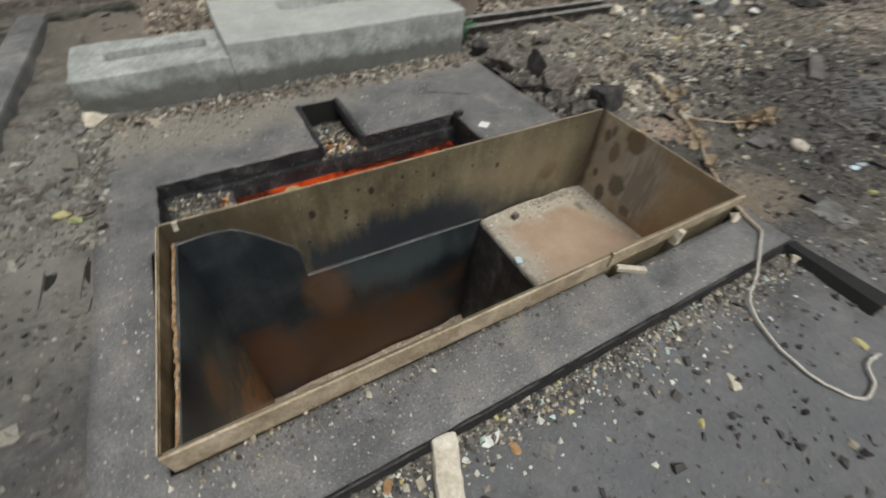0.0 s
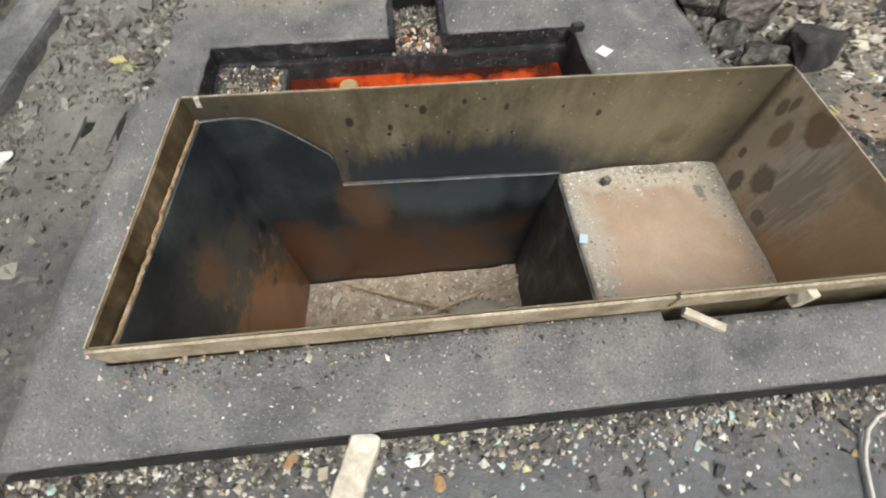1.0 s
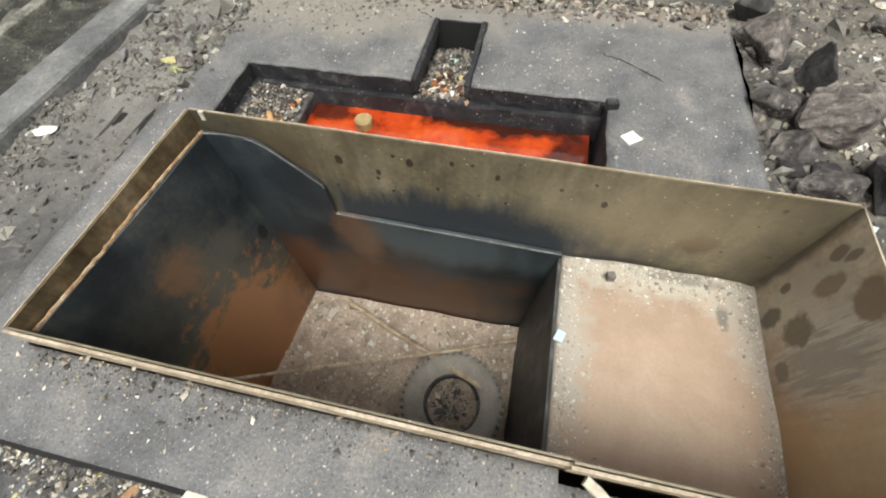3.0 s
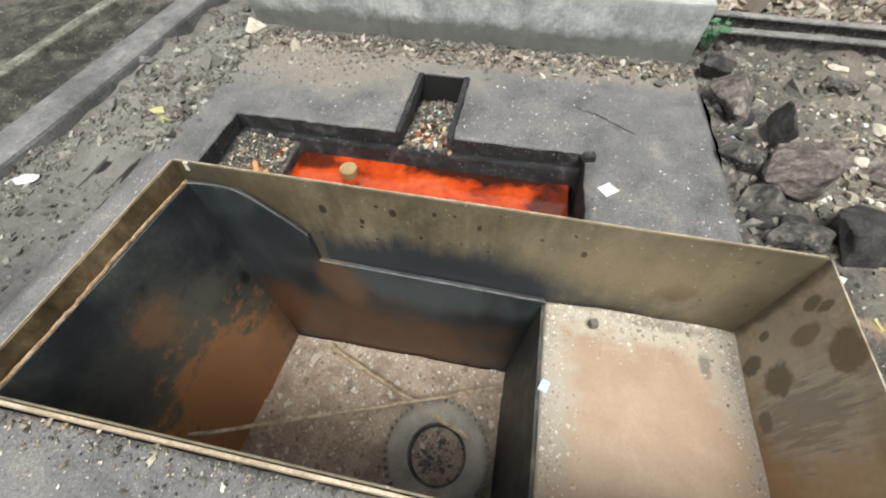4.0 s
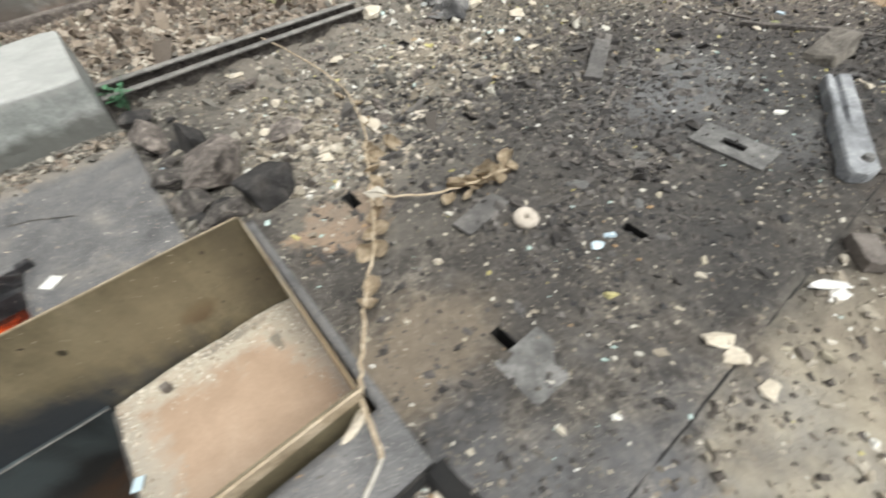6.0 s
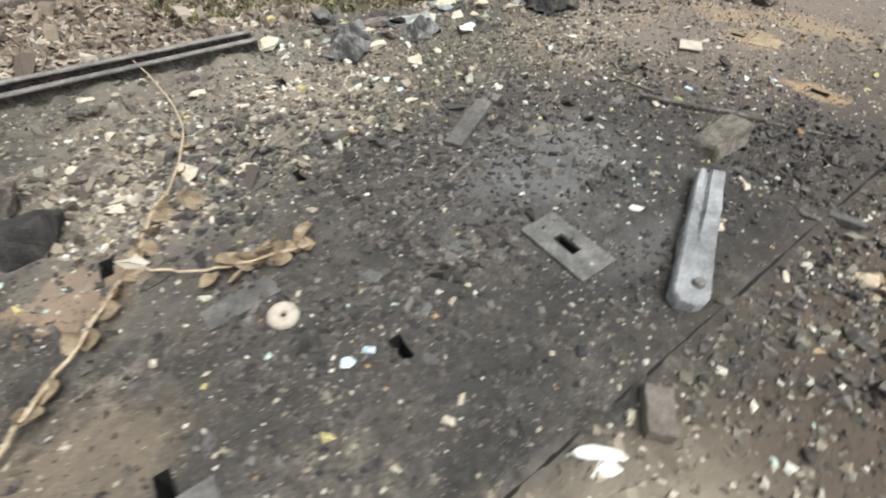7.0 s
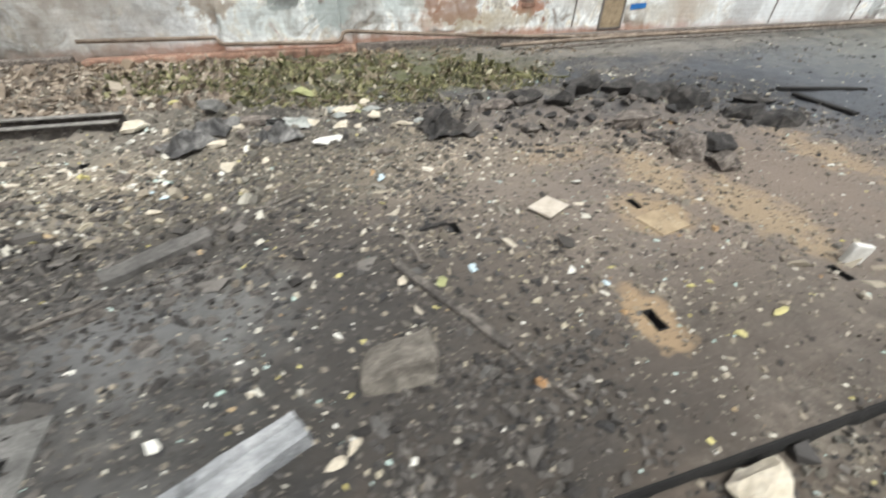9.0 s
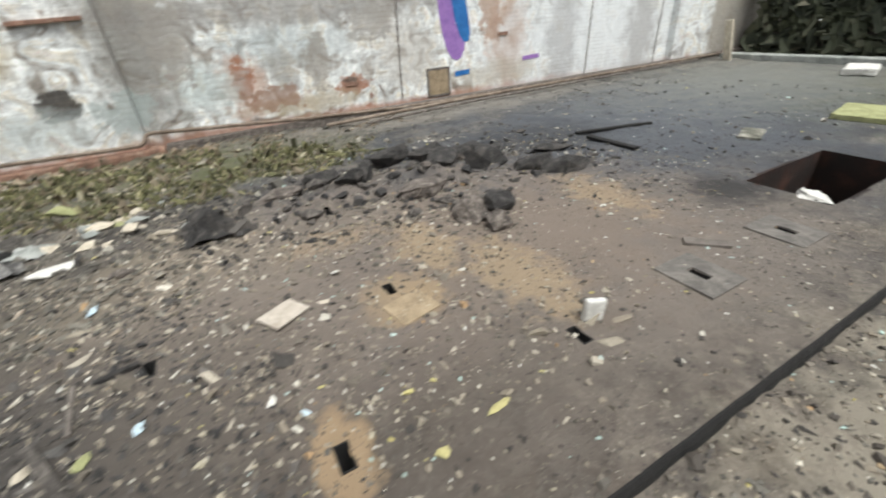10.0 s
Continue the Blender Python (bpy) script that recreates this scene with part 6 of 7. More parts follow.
# green weeds by the plinth
def weed(at, n, spread, size, label, seed):
    ob = thing("weed", at, label, "weed", "weeds by the plinth")
    r = random.Random(seed)
    stem, leaf = bmesh.new(), bmesh.new()
    for i in range(n):
        tip = Vector((r.gauss(0, spread * 0.7), r.gauss(0, spread * 0.7), r.uniform(0.4, 1) * spread * 2.6))
        tube([(0, 0, 0), tip * 0.5 + Vector((0, 0, 0.03)), tip], 0.003, 4, 0.6, stem)
        for k in range(4):
            c = tip * r.uniform(0.5, 1)
            d = Vector((r.gauss(0, 1), r.gauss(0, 1), r.gauss(0, 0.4))).normalized() * size * r.uniform(0.6, 1.3)
            e = d.cross(Vector((0, 0, 1))).normalized() * size * 0.5
            q = [leaf.verts.new(c + v) for v in (Vector(), d * 0.4 + e, d + Vector((0, 0, -0.01)), d * 0.4 - e)]
            leaf.faces.new(q)
    part("stems", stem, M_GREEN, ob)
    part("leaves", leaf, M_GREEN, ob)
    return ob
weed((2.1, 3.2, 0.02), 9, 0.1, 0.05, "small green weed growing beside the plinth", 1)
weed((1.22, 4.5, 0.0), 46, 0.17, 0.12, "leafy green weed growing behind the plinth", 2)
weed((1.12, 4.8, 0.0), 40, 0.22, 0.12, "leafy green weed growing behind the plinth", 3)

# ---- stones ----
ST = "dark angular slag stones beside the deck"
rock("stone", (2.1, 2.52), (0.28, 0.44, 0.34), 10, M_STONE, 1, "brown-grey angular stone beside the concrete deck", group=ST)
rock("stone", (2.34, 1.9), (0.5, 0.44, 0.38), 25, M_STONE, 2, "large brown-grey angular stone beside the tank", group=ST)
rock("stone", (2.33, 2.24), (0.24, 0.26, 0.34), 30, M_BLACKROCK, 3, "black square stone leaning on rubble", group=ST)
rock("stone", (2.52, 1.52), (0.58, 0.42, 0.3), 60, M_BLACKROCK, 4, "flat black slag stone beside the tank corner", group=ST)
rock("stone", (2.16, 1.7), (0.26, 0.3, 0.24), 80, M_ROCK, 5, "dark broken stone beside the deck", group=ST)
rock("stone", (2.1, 2.02), (0.24, 0.34, 0.2), 40, M_ROCK, 6, "dark broken stone beside the deck", group=ST)
rock("stone", (2.24, 1.48), (0.2, 0.4, 0.22), 95, M_ROCK, 7, "dark elongated stone beside the tank", group=ST)
rock("stone", (2.85, 2.05), (0.4, 0.3, 0.12), 20, M_STONE, 8, "flat grey-brown stone on the rubble", group=ST)
rock("stone", (2.1, 2.9), (0.34, 0.2, 0.24), 15, M_BLACKROCK, 9, "dark stone beside the plinth", group=ST)
big = block((0.31, 0.23, 0.15), (0, 0, 0.07), bevel=0.025)
for v in big.verts:
    v.co.x *= 1 - 0.9 * max(0, v.co.z - 0.05)
    v.co.z += 0.25 * v.co.x * (v.co.z > 0.1) - 0.2 * v.co.y * (v.co.z > 0.1)
bmesh.ops.subdivide_edges(big, edges=[e for e in big.edges if e.calc_length() > 0.05], cuts=4, use_grid_fill=True)
big = part("stone", roughen(roughen(big, 0.045, 4, 2), 0.012, 15, 4), M_FLOORSTONE)
big.matrix_world = pose(6.32, -0.05, -0.03, 0, 0, -12)
tagged(big, "large brown-grey stone lying on the floor", "stone")
rock("stone", (6.24, -1.12), (0.28, 0.2, 0.12), 10, M_STONE, 12, "brown stone on the rubble strip")
rock("stone", (7.5, -0.92), (0.36, 0.26, 0.16), 20, M_PALE, 13, "large pale mottled plaster lump beside the floor edge")
rock("stone", (8.6, -1.0), (0.34, 0.22, 0.1), 20, M_PALE, 14, "pale cream stone on the rubble strip")
rock("stone", (-1.35, 2.95), (0.26, 0.2, 0.16), 30, M_PALE, 16, "pale rubble stone beside the plinth")
rock("stone", (4.1, 0.45), (0.2, 0.14, 0.05), 30, M_ROCK, 17, "flat dark slag flake on the floor")
rr = random.Random(21)
for i in range(16):
    x = 7.6 + 3.2 * (i + rr.random()) / 16
    y = 2.62 - 0.2 * (x - 9) + rr.gauss(0, 0.17)
    s = rr.uniform(0.12, 0.24)
    rock("slag_block", (x, y), (s * rr.uniform(1, 1.6), s, s * rr.uniform(0.5, 0.9)), rr.uniform(0, 180), M_BLACKROCK if rr.random() < 0.4 else rr.choice((M_ROCK, M_STONE)), 30 + i,
         "black broken slag block in a low ridge", "slag block", "slag blocks in the ridge")
for i, (x, y, a, b, c, t) in enumerate(((7.29, 2.72, 0.42, 0.3, 0.26, 30), (7.97, 2.86, 0.62, 0.24, 0.22, 10), (8.86, 2.84, 0.5, 0.36, 0.28, 60), (9.18, 2.15, 0.72, 0.4, 0.26, 15), (9.62, 1.5, 0.42, 0.34, 0.26, 80),
                                        (10.5, 2.05, 0.85, 0.3, 0.24, -12), (9.7, 2.65, 0.6, 0.4, 0.26, 40), (10.3, 2.6, 0.6, 0.4, 0.24, 5), (11.1, 2.45, 0.7, 0.4, 0.18, -20), (8.45, 3.1, 0.5, 0.3, 0.2, -15))):
    rock("slag_block", (x, y), (a, b, c), t, M_STONE if i in (1, 3) else M_BLACKROCK, 230 + i, "large black slag slab in a low ridge", "slag block", "slag blocks in the ridge")
for i, (x, y, a, b, c, t) in enumerate(((9.3, 3.3, 0.75, 0.36, 0.34, 20), (9.78, 3.15, 0.6, 0.42, 0.36, -15), (10.1, 2.92, 0.75, 0.4, 0.32, 5), (10.15, 2.4, 0.62, 0.38, 0.3, -30), (10.75, 1.85, 0.7, 0.3, 0.24, -20), (9.33, 1.5, 0.5, 0.42, 0.3, 70), (9.42, 1.18, 0.36, 0.28, 0.2, 35), (8.65, 2.75, 0.42, 0.32, 0.28, 15))):
    rock("slag_block", (x, y), (a, b, c), t, M_STONE if i in (5, 6) else M_BLACKROCK, 270 + i, "large broken black slag slab in a low ridge", "slag block", "slag blocks in the ridge")
for i in range(10):
    x, y = 9.4 + rr.gauss(0, 0.22), 1.75 + rr.gauss(0, 0.3)
    s = rr.uniform(0.1, 0.24)
    rock("slag_block", (x, y), (s * 1.4, s, s * 0.6), rr.uniform(0, 180), M_ROCK, 70 + i, "dark broken slag block in a low ridge", "slag block", "slag blocks in the ridge")
for i in range(40):
    x, y = rr.uniform(2.7, 6.8), rr.uniform(1.5, 3.2)
    s = rr.uniform(0.06, 0.17)
    rock("stone", (x, y), (s * 1.5, s, s * 0.55), rr.uniform(0, 180), rr.choice((M_ROCK, M_STONE, M_STONE, M_PALE)), 90 + i, "broken stone in the rubble field", "stone", "stones in the rubble field")
for i in range(26):
    x, y = rr.uniform(3.4, 6.0), rr.uniform(0.0, 1.2)
    s = rr.uniform(0.06, 0.15)
    rock("slag_flake", (x, y), (s * 1.5, s, s * 0.32), rr.uniform(0, 180), M_ROCK, 140 + i, "flat dark slag flake on the floor", "slag flake", "slag flakes on the floor")
for i in range(22):
    x, y = rr.uniform(5.2, 9.5), rr.uniform(-2.2, -0.95)
    s = rr.uniform(0.06, 0.16)
    rock("stone", (x, y), (s * 1.5, s, s * 0.6), rr.uniform(0, 180), rr.choice((M_STONE, M_FLOORSTONE, M_ROCK)), 180 + i, "broken stone on the rubble strip", "stone", "stones on the rubble strip")

for i in range(34):
    x, y = rr.uniform(4.8, 7.2), 3.15 + rr.gauss(0, 0.22)
    s = rr.uniform(0.07, 0.2)
    rock("stone", (x, y), (s * 1.6, s, s * 0.6), rr.uniform(0, 180), rr.choice((M_PALE, M_PALE, M_STONE, M_PLINTH)), 300 + i, "pale broken lump before the mossy bank", "stone", "pale lumps before the moss")
for i in range(16):
    x, y = rr.uniform(-2.0, -1.4), rr.uniform(1.5, 2.9)
    s = rr.uniform(0.05, 0.12)
    rock("stone", (x, y), (s * 1.5, s, s * 0.6), rr.uniform(0, 180), rr.choice((M_STONE, M_STONE, M_KERB)), 350 + i, "grey broken stone in the rubble beside the kerb", "stone", "stones beside the kerb")
for i in range(14):
    x, y = 2.15 + rr.gauss(0, 0.12), rr.uniform(1.5, 2.9)
    s = rr.uniform(0.08, 0.16)
    rock("stone", (max(x, 2.06), y), (s * 1.4, s, s * 0.8), rr.uniform(0, 180), rr.choice((M_STONE, M_ROCK, M_BLACKROCK)), 380 + i, "small broken stone wedged beside the deck", "stone", ST)
plank((2.1, 2.2, 0.02), (0.05, 0.035, 0.015), 30, M_CYAN, "pale blue plastic chip among the stones", 15, "plastic_chip", "chip")
# added strand that draws the dark line of a crack in the deck
twig = part("twig", tube(curve([(1.2, 2.38, -0.004), (1.31, 2.33, 0.0), (1.43, 2.25, 0.001), (1.55, 2.17, -0.002)], 5, 0.002), 0.0028, 5), M_ROCK)
tagged(twig, "thin dark strand standing in for a crack in the concrete deck", "twig")
for i in range(80):
    x, y = rr.uniform(2.9, 7.4), rr.uniform(-0.6, 1.7)
    s = rr.uniform(0.035, 0.1)
    if earth_kept(np.array([x - 0.1, x, x + 0.1]), np.array([y, y, y])).all():
        rock("slag_flake", (x, y), (s * 1.7, s, s * 0.4), rr.uniform(0, 180), rr.choice((M_ROCK, M_ROCK, M_BLACKROCK, M_FLATPLATE)), 500 + i, "dull dark slag flake lying on the floor", "slag flake", "slag flakes on the floor")
for x, y, s in ((4.0, -0.02, 0.1), (4.2, 0.34, 0.16), (4.34, 0.2, 0.12), (4.05, 0.6, 0.14), (3.9, 0.3, 0.12), (6.7, -0.55, 0.13), (6.1, -0.72, 0.16)):
    rock("slag_flake", (x, y), (s * 1.6, s, s * 0.3), rr.uniform(0, 180), M_PLATE if s < 0.13 else M_ROCK, int(400 + 10 * x), "flat grey slag flake on the floor", "slag flake", "slag flakes on the floor")

# ---- loose bits ----
def spread(n, x0, x1, y0, y1, seed, blank=0.0, clump=1.1):
    """Scattered places outside the pits; blank: how much of the area is left bare in patches."""
    r = np.random.RandomState(seed)
    x, y = r.uniform(x0, x1, n), r.uniform(y0, y1, n)
    ok = earth_kept(x, y) & ~((x > -1.42) & (x < 1.99) & (y > 3.02) & (y < 4.2))
    if blank:
        ok &= (bumps(x, y, clump, seed) + 0.6 * bumps(x, y, clump * 3.1, seed + 1)) > r.uniform(-1.4, 1.4, n) + blank
    x, y = x[ok], y[ok]
    return x, y, ground_z(x, y)
bits("grit", *spread(70000, 2.35, 12, -0.8, 3.2, 1, 0.3, 2.3), 0.0042, 0.6, M_CHIPS, "small mixed grit and chips on the floor", "grit", 1)
bits("grit", *spread(9000, 2.35, 9.5, -0.8, 2.4, 2, 0.6, 2.1), 0.0086, 0.45, M_CHIPS, "mixed plaster and slag chips on the floor", "chips", 2)
bits("pale_chips", *spread(1300, 2.35, 11, -0.8, 3.0, 3, 0.2, 0.9), 0.0086, 0.3, M_BRIGHT, "pale plaster and paint chips on the floor", "chips", 3)
bits("slag_chips", *spread(22000, 3.2, 7.5, -0.6, 2.6, 4, 0.85, 2.2), 0.0086, 0.35, M_BLACKCHIPS, "dark slag chips on the floor", "slag chips", 4)
bits("rubble", *spread(6500, 2.0, 7.2, 1.4, 4.8, 5, 0.2, 1.1), 0.0115, 0.6, M_RUBBLE, "pale broken rubble along the deck", "rubble", 5)
bits("rubble", *spread(6500, 2.0, 7.2, 1.4, 4.8, 66, 0.1, 1.1), 0.0135, 0.6, M_DUSTLUMP, "dusty brown clods along the deck", "clods", 66)
bits("rubble", *spread(800, 2.5, 5.8, 1.3, 3.4, 6, 0.2, 0.7), 0.013, 0.6, M_BRIGHT, "pale plaster crumbs in the rubble", "rubble", 6, 1.5)
wx, wy, wz = spread(17000, -2.6, -1.36, 0.2, 3.6, 7, 0.0)
ok = (wx > -2.1 + 0.149 * (wy - 1)) & ((wx < -1.8) | (wy > 1.5) | (np.random.RandomState(5).rand(len(wx)) < 0.06))
wx, wy, wz = wx[ok], wy[ok], wz[ok]
k = np.arange(len(wx)) % 9
bits("rubble", wx[k > 3], wy[k > 3], wz[k > 3] - 0.002, 0.006, 0.6, M_DUSTLUMP, "grey-brown fine rubble beside the kerb", "rubble", 7)
bits("rubble", wx[k == 0], wy[k == 0], wz[k == 0] - 0.008, 0.014, 0.6, M_DUSTLUMP, "grey-brown rubble lumps beside the kerb", "rubble", 32)
bits("rubble", *spread(1600, -1.6, 2.4, 2.955, 3.06, 8), 0.0086, 0.6, M_DUSTLUMP, "pale rubble at the foot of the plinth", "rubble", 8)
r8 = np.random.RandomState(8)
px, py = r8.uniform(-1.3, 1.98, 4200), 2.98 - np.abs(r8.normal(0, 0.1, 4200))
ok = ~((px > 0.08) & (px < 0.45) & (py < 2.62))
px, py = px[ok], py[ok]
k = np.arange(len(px)) % 4
bits("rubble", px[k > 1], py[k > 1], np.full((k > 1).sum(), -0.014), 0.0058, 0.6, M_RUBBLE, "pale fine rubble at the foot of the plinth", "rubble", 9)
bits("rubble", px[k == 1], py[k == 1], np.full((k == 1).sum(), -0.014), 0.0098, 0.5, M_DUSTLUMP, "dusty lumps at the foot of the plinth", "rubble", 69)
bits("dead_leaves", px[k == 0][:500], py[k == 0][:500], np.full(min(500, (k == 0).sum()), -0.006), 0.014, 0.2, M_LITTER, "tan dead leaves at the foot of the plinth", "leaf litter", 70, 1.8, 0.6)
bits("dead_leaves", *spread(9000, -0.9, 5.2, 3.7, 6.0, 10, 0.0), 0.021, 0.3, M_LITTER, "brown dead leaves and litter behind the plinth", "leaf litter", 10, 2.2, 0.8)
bits("rubble", *spread(2600, -1.5, 10, 3.2, 6.0, 11, 0.3), 0.018, 0.6, M_DUSTLUMP, "broken rubble before the wall", "rubble", 11)
mx_, my_, mz_ = spread(110000, 3.6, 10.5, 3.3, 5.9, 12)
near = np.exp(-((mx_ - 6.5) / 2.2) ** 2 - ((my_ - 4.6 + 0.1 * (mx_ - 6.6)) / 0.85) ** 2) > np.random.RandomState(3).uniform(0.12, 1, len(mx_))
near &= bumps(mx_, my_, 2.2, 81) + 0.6 * bumps(mx_, my_, 6, 82) > -0.35
bits("moss", mx_[near], my_[near], mz_[near], 0.0105, 0.7, M_MOSS, "green moss and grass clumps before the wall", "moss", 12, 4.5, 0.9)
bits("slag_chips", *spread(1500, 7.0, 11.5, 1.7, 3.5, 13, 0.2), 0.02, 0.6, M_BLACKCHIPS, "black slag crumbs on the ridge", "slag chips", 13)
bits("pale_chips", *spread(700, 10, 17, 0.6, 5.6, 76, 0.2, 1.5), 0.009, 0.4, M_BRIGHT, "pale chips scattered on the dark floor", "chips", 76)
bits("slag_chips", *spread(4200, 10, 17, 0.6, 5.4, 14, 0.4, 1.5), 0.0095, 0.5, M_BLACKCHIPS, "black crumbs on the dark floor", "slag chips", 14)
bits("rubble", *spread(2400, 2.36, 4.7, -2.6, -0.83, 15, 0.0, 0.8), 0.0088, 0.5, M_RUBBLE, "pale chips on the sandy strip beyond the floor edge", "chips", 15)
bits("rubble", *spread(8000, 4.7, 13, -2.6, -0.83, 35, 0.0, 0.8), 0.0078, 0.5, M_CHIPS, "mixed chips on the strip beyond the floor edge", "chips", 35)
bits("rubble", *spread(2000, 4.5, 13, -2.6, -0.95, 16, 0.2, 0.9), 0.0125, 0.55, M_DUSTLUMP, "broken rubble on the strip beyond the floor edge", "rubble", 16)
bits("slag_chips", *spread(2600, 4.7, 9, -2.4, -0.85, 33, 0.3, 1.4), 0.0105, 0.6, M_BLACKCHIPS, "dark earth crumbs on the strip beyond the floor edge", "crumbs", 33)
bits("pale_chips", *spread(1500, 3.4, 13, -2.4, -0.9, 17, 0.2, 0.9), 0.0095, 0.45, M_BRIGHT, "pale chips on the strip beyond the floor edge", "chips", 17)
bits("chips", *spread(4000, -3, 2.34, -2.2, -0.33, 18, 0.2), 0.006, 0.5, M_CHIPS, "mixed chips on the dark ground before the deck", "chips", 18)
r9 = np.random.RandomState(9)
px, py = r9.uniform(-1.4, 2.3, 2300), -0.315 - np.abs(r9.normal(0, 0.065, 2300))
bits("chips", px, py, ground_z(px, py), 0.0065, 0.6, M_CHIPS, "chips gathered along the deck's edge", "chips", 19)
px, py = r9.uniform(-1.4, 2.3, 850), -0.33 - np.abs(r9.normal(0, 0.12, 850))
bits("pale_chips", px, py, ground_z(px, py), 0.0062, 0.4, M_BRIGHT, "pale and yellow chips along the deck's edge", "chips", 20)
# crumbs on the deck, thickest along the tank
r10 = np.random.RandomState(10)
px, py = r10.uniform(-1.3, 2.3, 8000), r10.uniform(-0.28, 2.9, 8000)
ok = deck_kept(px, py) & (bumps(px, py, 1.8, 5) > r10.uniform(-1.2, 1.2, 8000))
px, py = px[ok], py[ok]
bits("crumbs", px, py, 0.034 - 0.016 * (py + 0.3), 0.0034, 0.45, M_PALECRUMB, "tiny pale crumbs on the concrete deck", "crumbs", 21)
px, py = r10.uniform(-1.0, 2.3, 1500), 0.03 - np.abs(r10.normal(0, 0.06, 1500))
ok = (py > -0.29) & ~((px > 1.09) & (py > -0.02))
bits("crumbs", px[ok], py[ok], np.full(ok.sum(), 0.03), 0.0036, 0.6, M_CHIPS, "fine crumbs along the tank's rim", "crumbs", 22)
px, py = r10.uniform(-1.33, 0.05, 1800), 2.95 - np.abs(r10.normal(0, 0.32, 1800))
bits("dust_lumps", px, py, 0.034 - 0.016 * (py + 0.3), 0.0048, 0.5, M_DUSTLUMP, "dusty lumps on the deck before the plinth", "dust lumps", 67)
px, py = -1.36 + r10.normal(0, 0.05, 1100), r10.uniform(1.5, 3.0, 1100)
bits("dust_lumps", px, py, np.full(1100, -0.005), 0.012, 0.6, M_DUSTLUMP, "dusty lumps heaped over the deck's edge", "dust lumps", 68)
# silt shelf, channel, recess and pit floor
px, py = r10.uniform(1.175, 2.27, 11000), r10.uniform(0.08, 1.28, 11000)
e = np.minimum(np.minimum(px - 1.17, (2.27 - px) * 1.3), (1.29 - py) * 0.7) - 0.05 * bumps(px, py, 5, 36)
ok = np.exp(-e / 0.075) > r10.uniform(0.03, 1.0, 11000)
px, py = px[ok], py[ok]
bits("silt_crumbs", px, py, silt_z(px, py), 0.0044, 0.6, M_PALECRUMB, "pale crumbs along the silt's edge", "crumbs", 23)
px, py = r10.uniform(0.1, 0.43, 1300), r10.uniform(1.93, 2.58, 1300)
bits("channel_rubble", px, py, -0.135 - 0.155 * (py - 1.95) + 0.02 * r10.rand(1300), 0.0086, 0.6, M_CHIPS, "rubble and rust flakes in the channel", "rubble", 24)
px, py = r10.uniform(-0.97, -0.61, 1800), r10.uniform(1.36, 1.9, 1800)
bits("recess_rubble", px, py, -0.132 - 0.07 * (px + 0.79) + 0.01 * r10.rand(1800), 0.0062, 0.6, M_CHIPS, "rubble and flakes in the recess corner", "rubble", 25)
px, py = np.concatenate([r10.normal(0.27, 0.06, 90), np.minimum(r10.normal(-0.7, 0.05, 70), -0.635)]), np.concatenate([1.975 + np.abs(r10.normal(0, 0.09, 90)), r10.normal(1.55, 0.09, 70)])
bits("rust_flakes", px, py, np.concatenate([np.full(90, -0.13), np.full(70, -0.12)]), 0.0105, 0.4, M_RUSTFLAKE, "orange rust flakes", "rust flakes", 26)
px, py = r10.uniform(-0.97, 1.14, 900), r10.uniform(0.09, 1.24, 900)
bits("pit_rubble", px, py, FLOOR + 0.03 + 0.025 * bumps(px, py, 4, 33), 0.012, 0.6, M_PALECRUMB, "crumbs and stones on the pit floor", "rubble", 27)
px, py = r10.normal(0.6, 0.09, 200), r10.normal(0.47, 0.09, 200)
bits("tyre_litter", px, py, np.full(200, FLOOR + 0.06), 0.008, 0.6, M_DUSTLUMP, "dark litter inside the tyre", "litter", 28)
bits("chips", *spread(5000, 6.2, 11.5, 0.8, 4.2, 30, 0.2), 0.0092, 0.5, M_CHIPS, "mixed chips around the slag ridge", "chips", 30)
r12 = np.random.RandomState(12)
px, py = 2.95 + r12.normal(0, 0.25, 560), 1.8 + r12.normal(0, 0.33, 560)
ok = earth_kept(px, py) & (px > 2.36)
bits("rubble", px[ok], py[ok], ground_z(px[ok], py[ok]), 0.0145, 0.6, M_RUBBLE, "pale broken rubble heap beside the tank corner", "rubble", 31)
# drifts of pale plaster chips
r13 = np.random.RandomState(13)
for i, (cx, cy, sx, sy, n) in enumerate(((4.3, 2.3, 0.5, 0.3, 500), (5.5, 2.1, 0.45, 0.35, 520), (6.6, 1.1, 0.35, 0.3, 300), (7.1, 1.9, 0.5, 0.35, 350), (7.3, 0.4, 0.5, 0.3, 300), (8.6, 0.1, 0.6, 0.3, 360), (3.1, 1.6, 0.3, 0.3, 420), (8.6, 1.7, 0.7, 0.3, 500), (4.0, 1.3, 0.4, 0.25, 260))):
    px, py = cx + r13.normal(0, sx, n), cy + r13.normal(0, sy, n)
    ok = earth_kept(px, py) & (px > 2.4) & (py > -0.75)
    bits("plaster_chips", px[ok], py[ok], ground_z(px[ok], py[ok]), 0.0088, 0.35, M_RUBBLE if i % 3 else M_PALECRUMB, "drift of pale broken plaster chips on the floor", "chips", 40 + i, 2.4)
# dark thicket beyond the far wall
r11 = np.random.RandomState(11)
px, py, pz = 21.6 + np.abs(r11.normal(0, 0.5, 9000)), r11.uniform(-8, 5.9, 9000), r11.uniform(0, 3.6, 9000)
bits("thicket", px, py, pz, 0.1, 0.3, M_BUSH, "dark green bushes beyond the far wall", "bushes", 29, 1.8, 1.2)
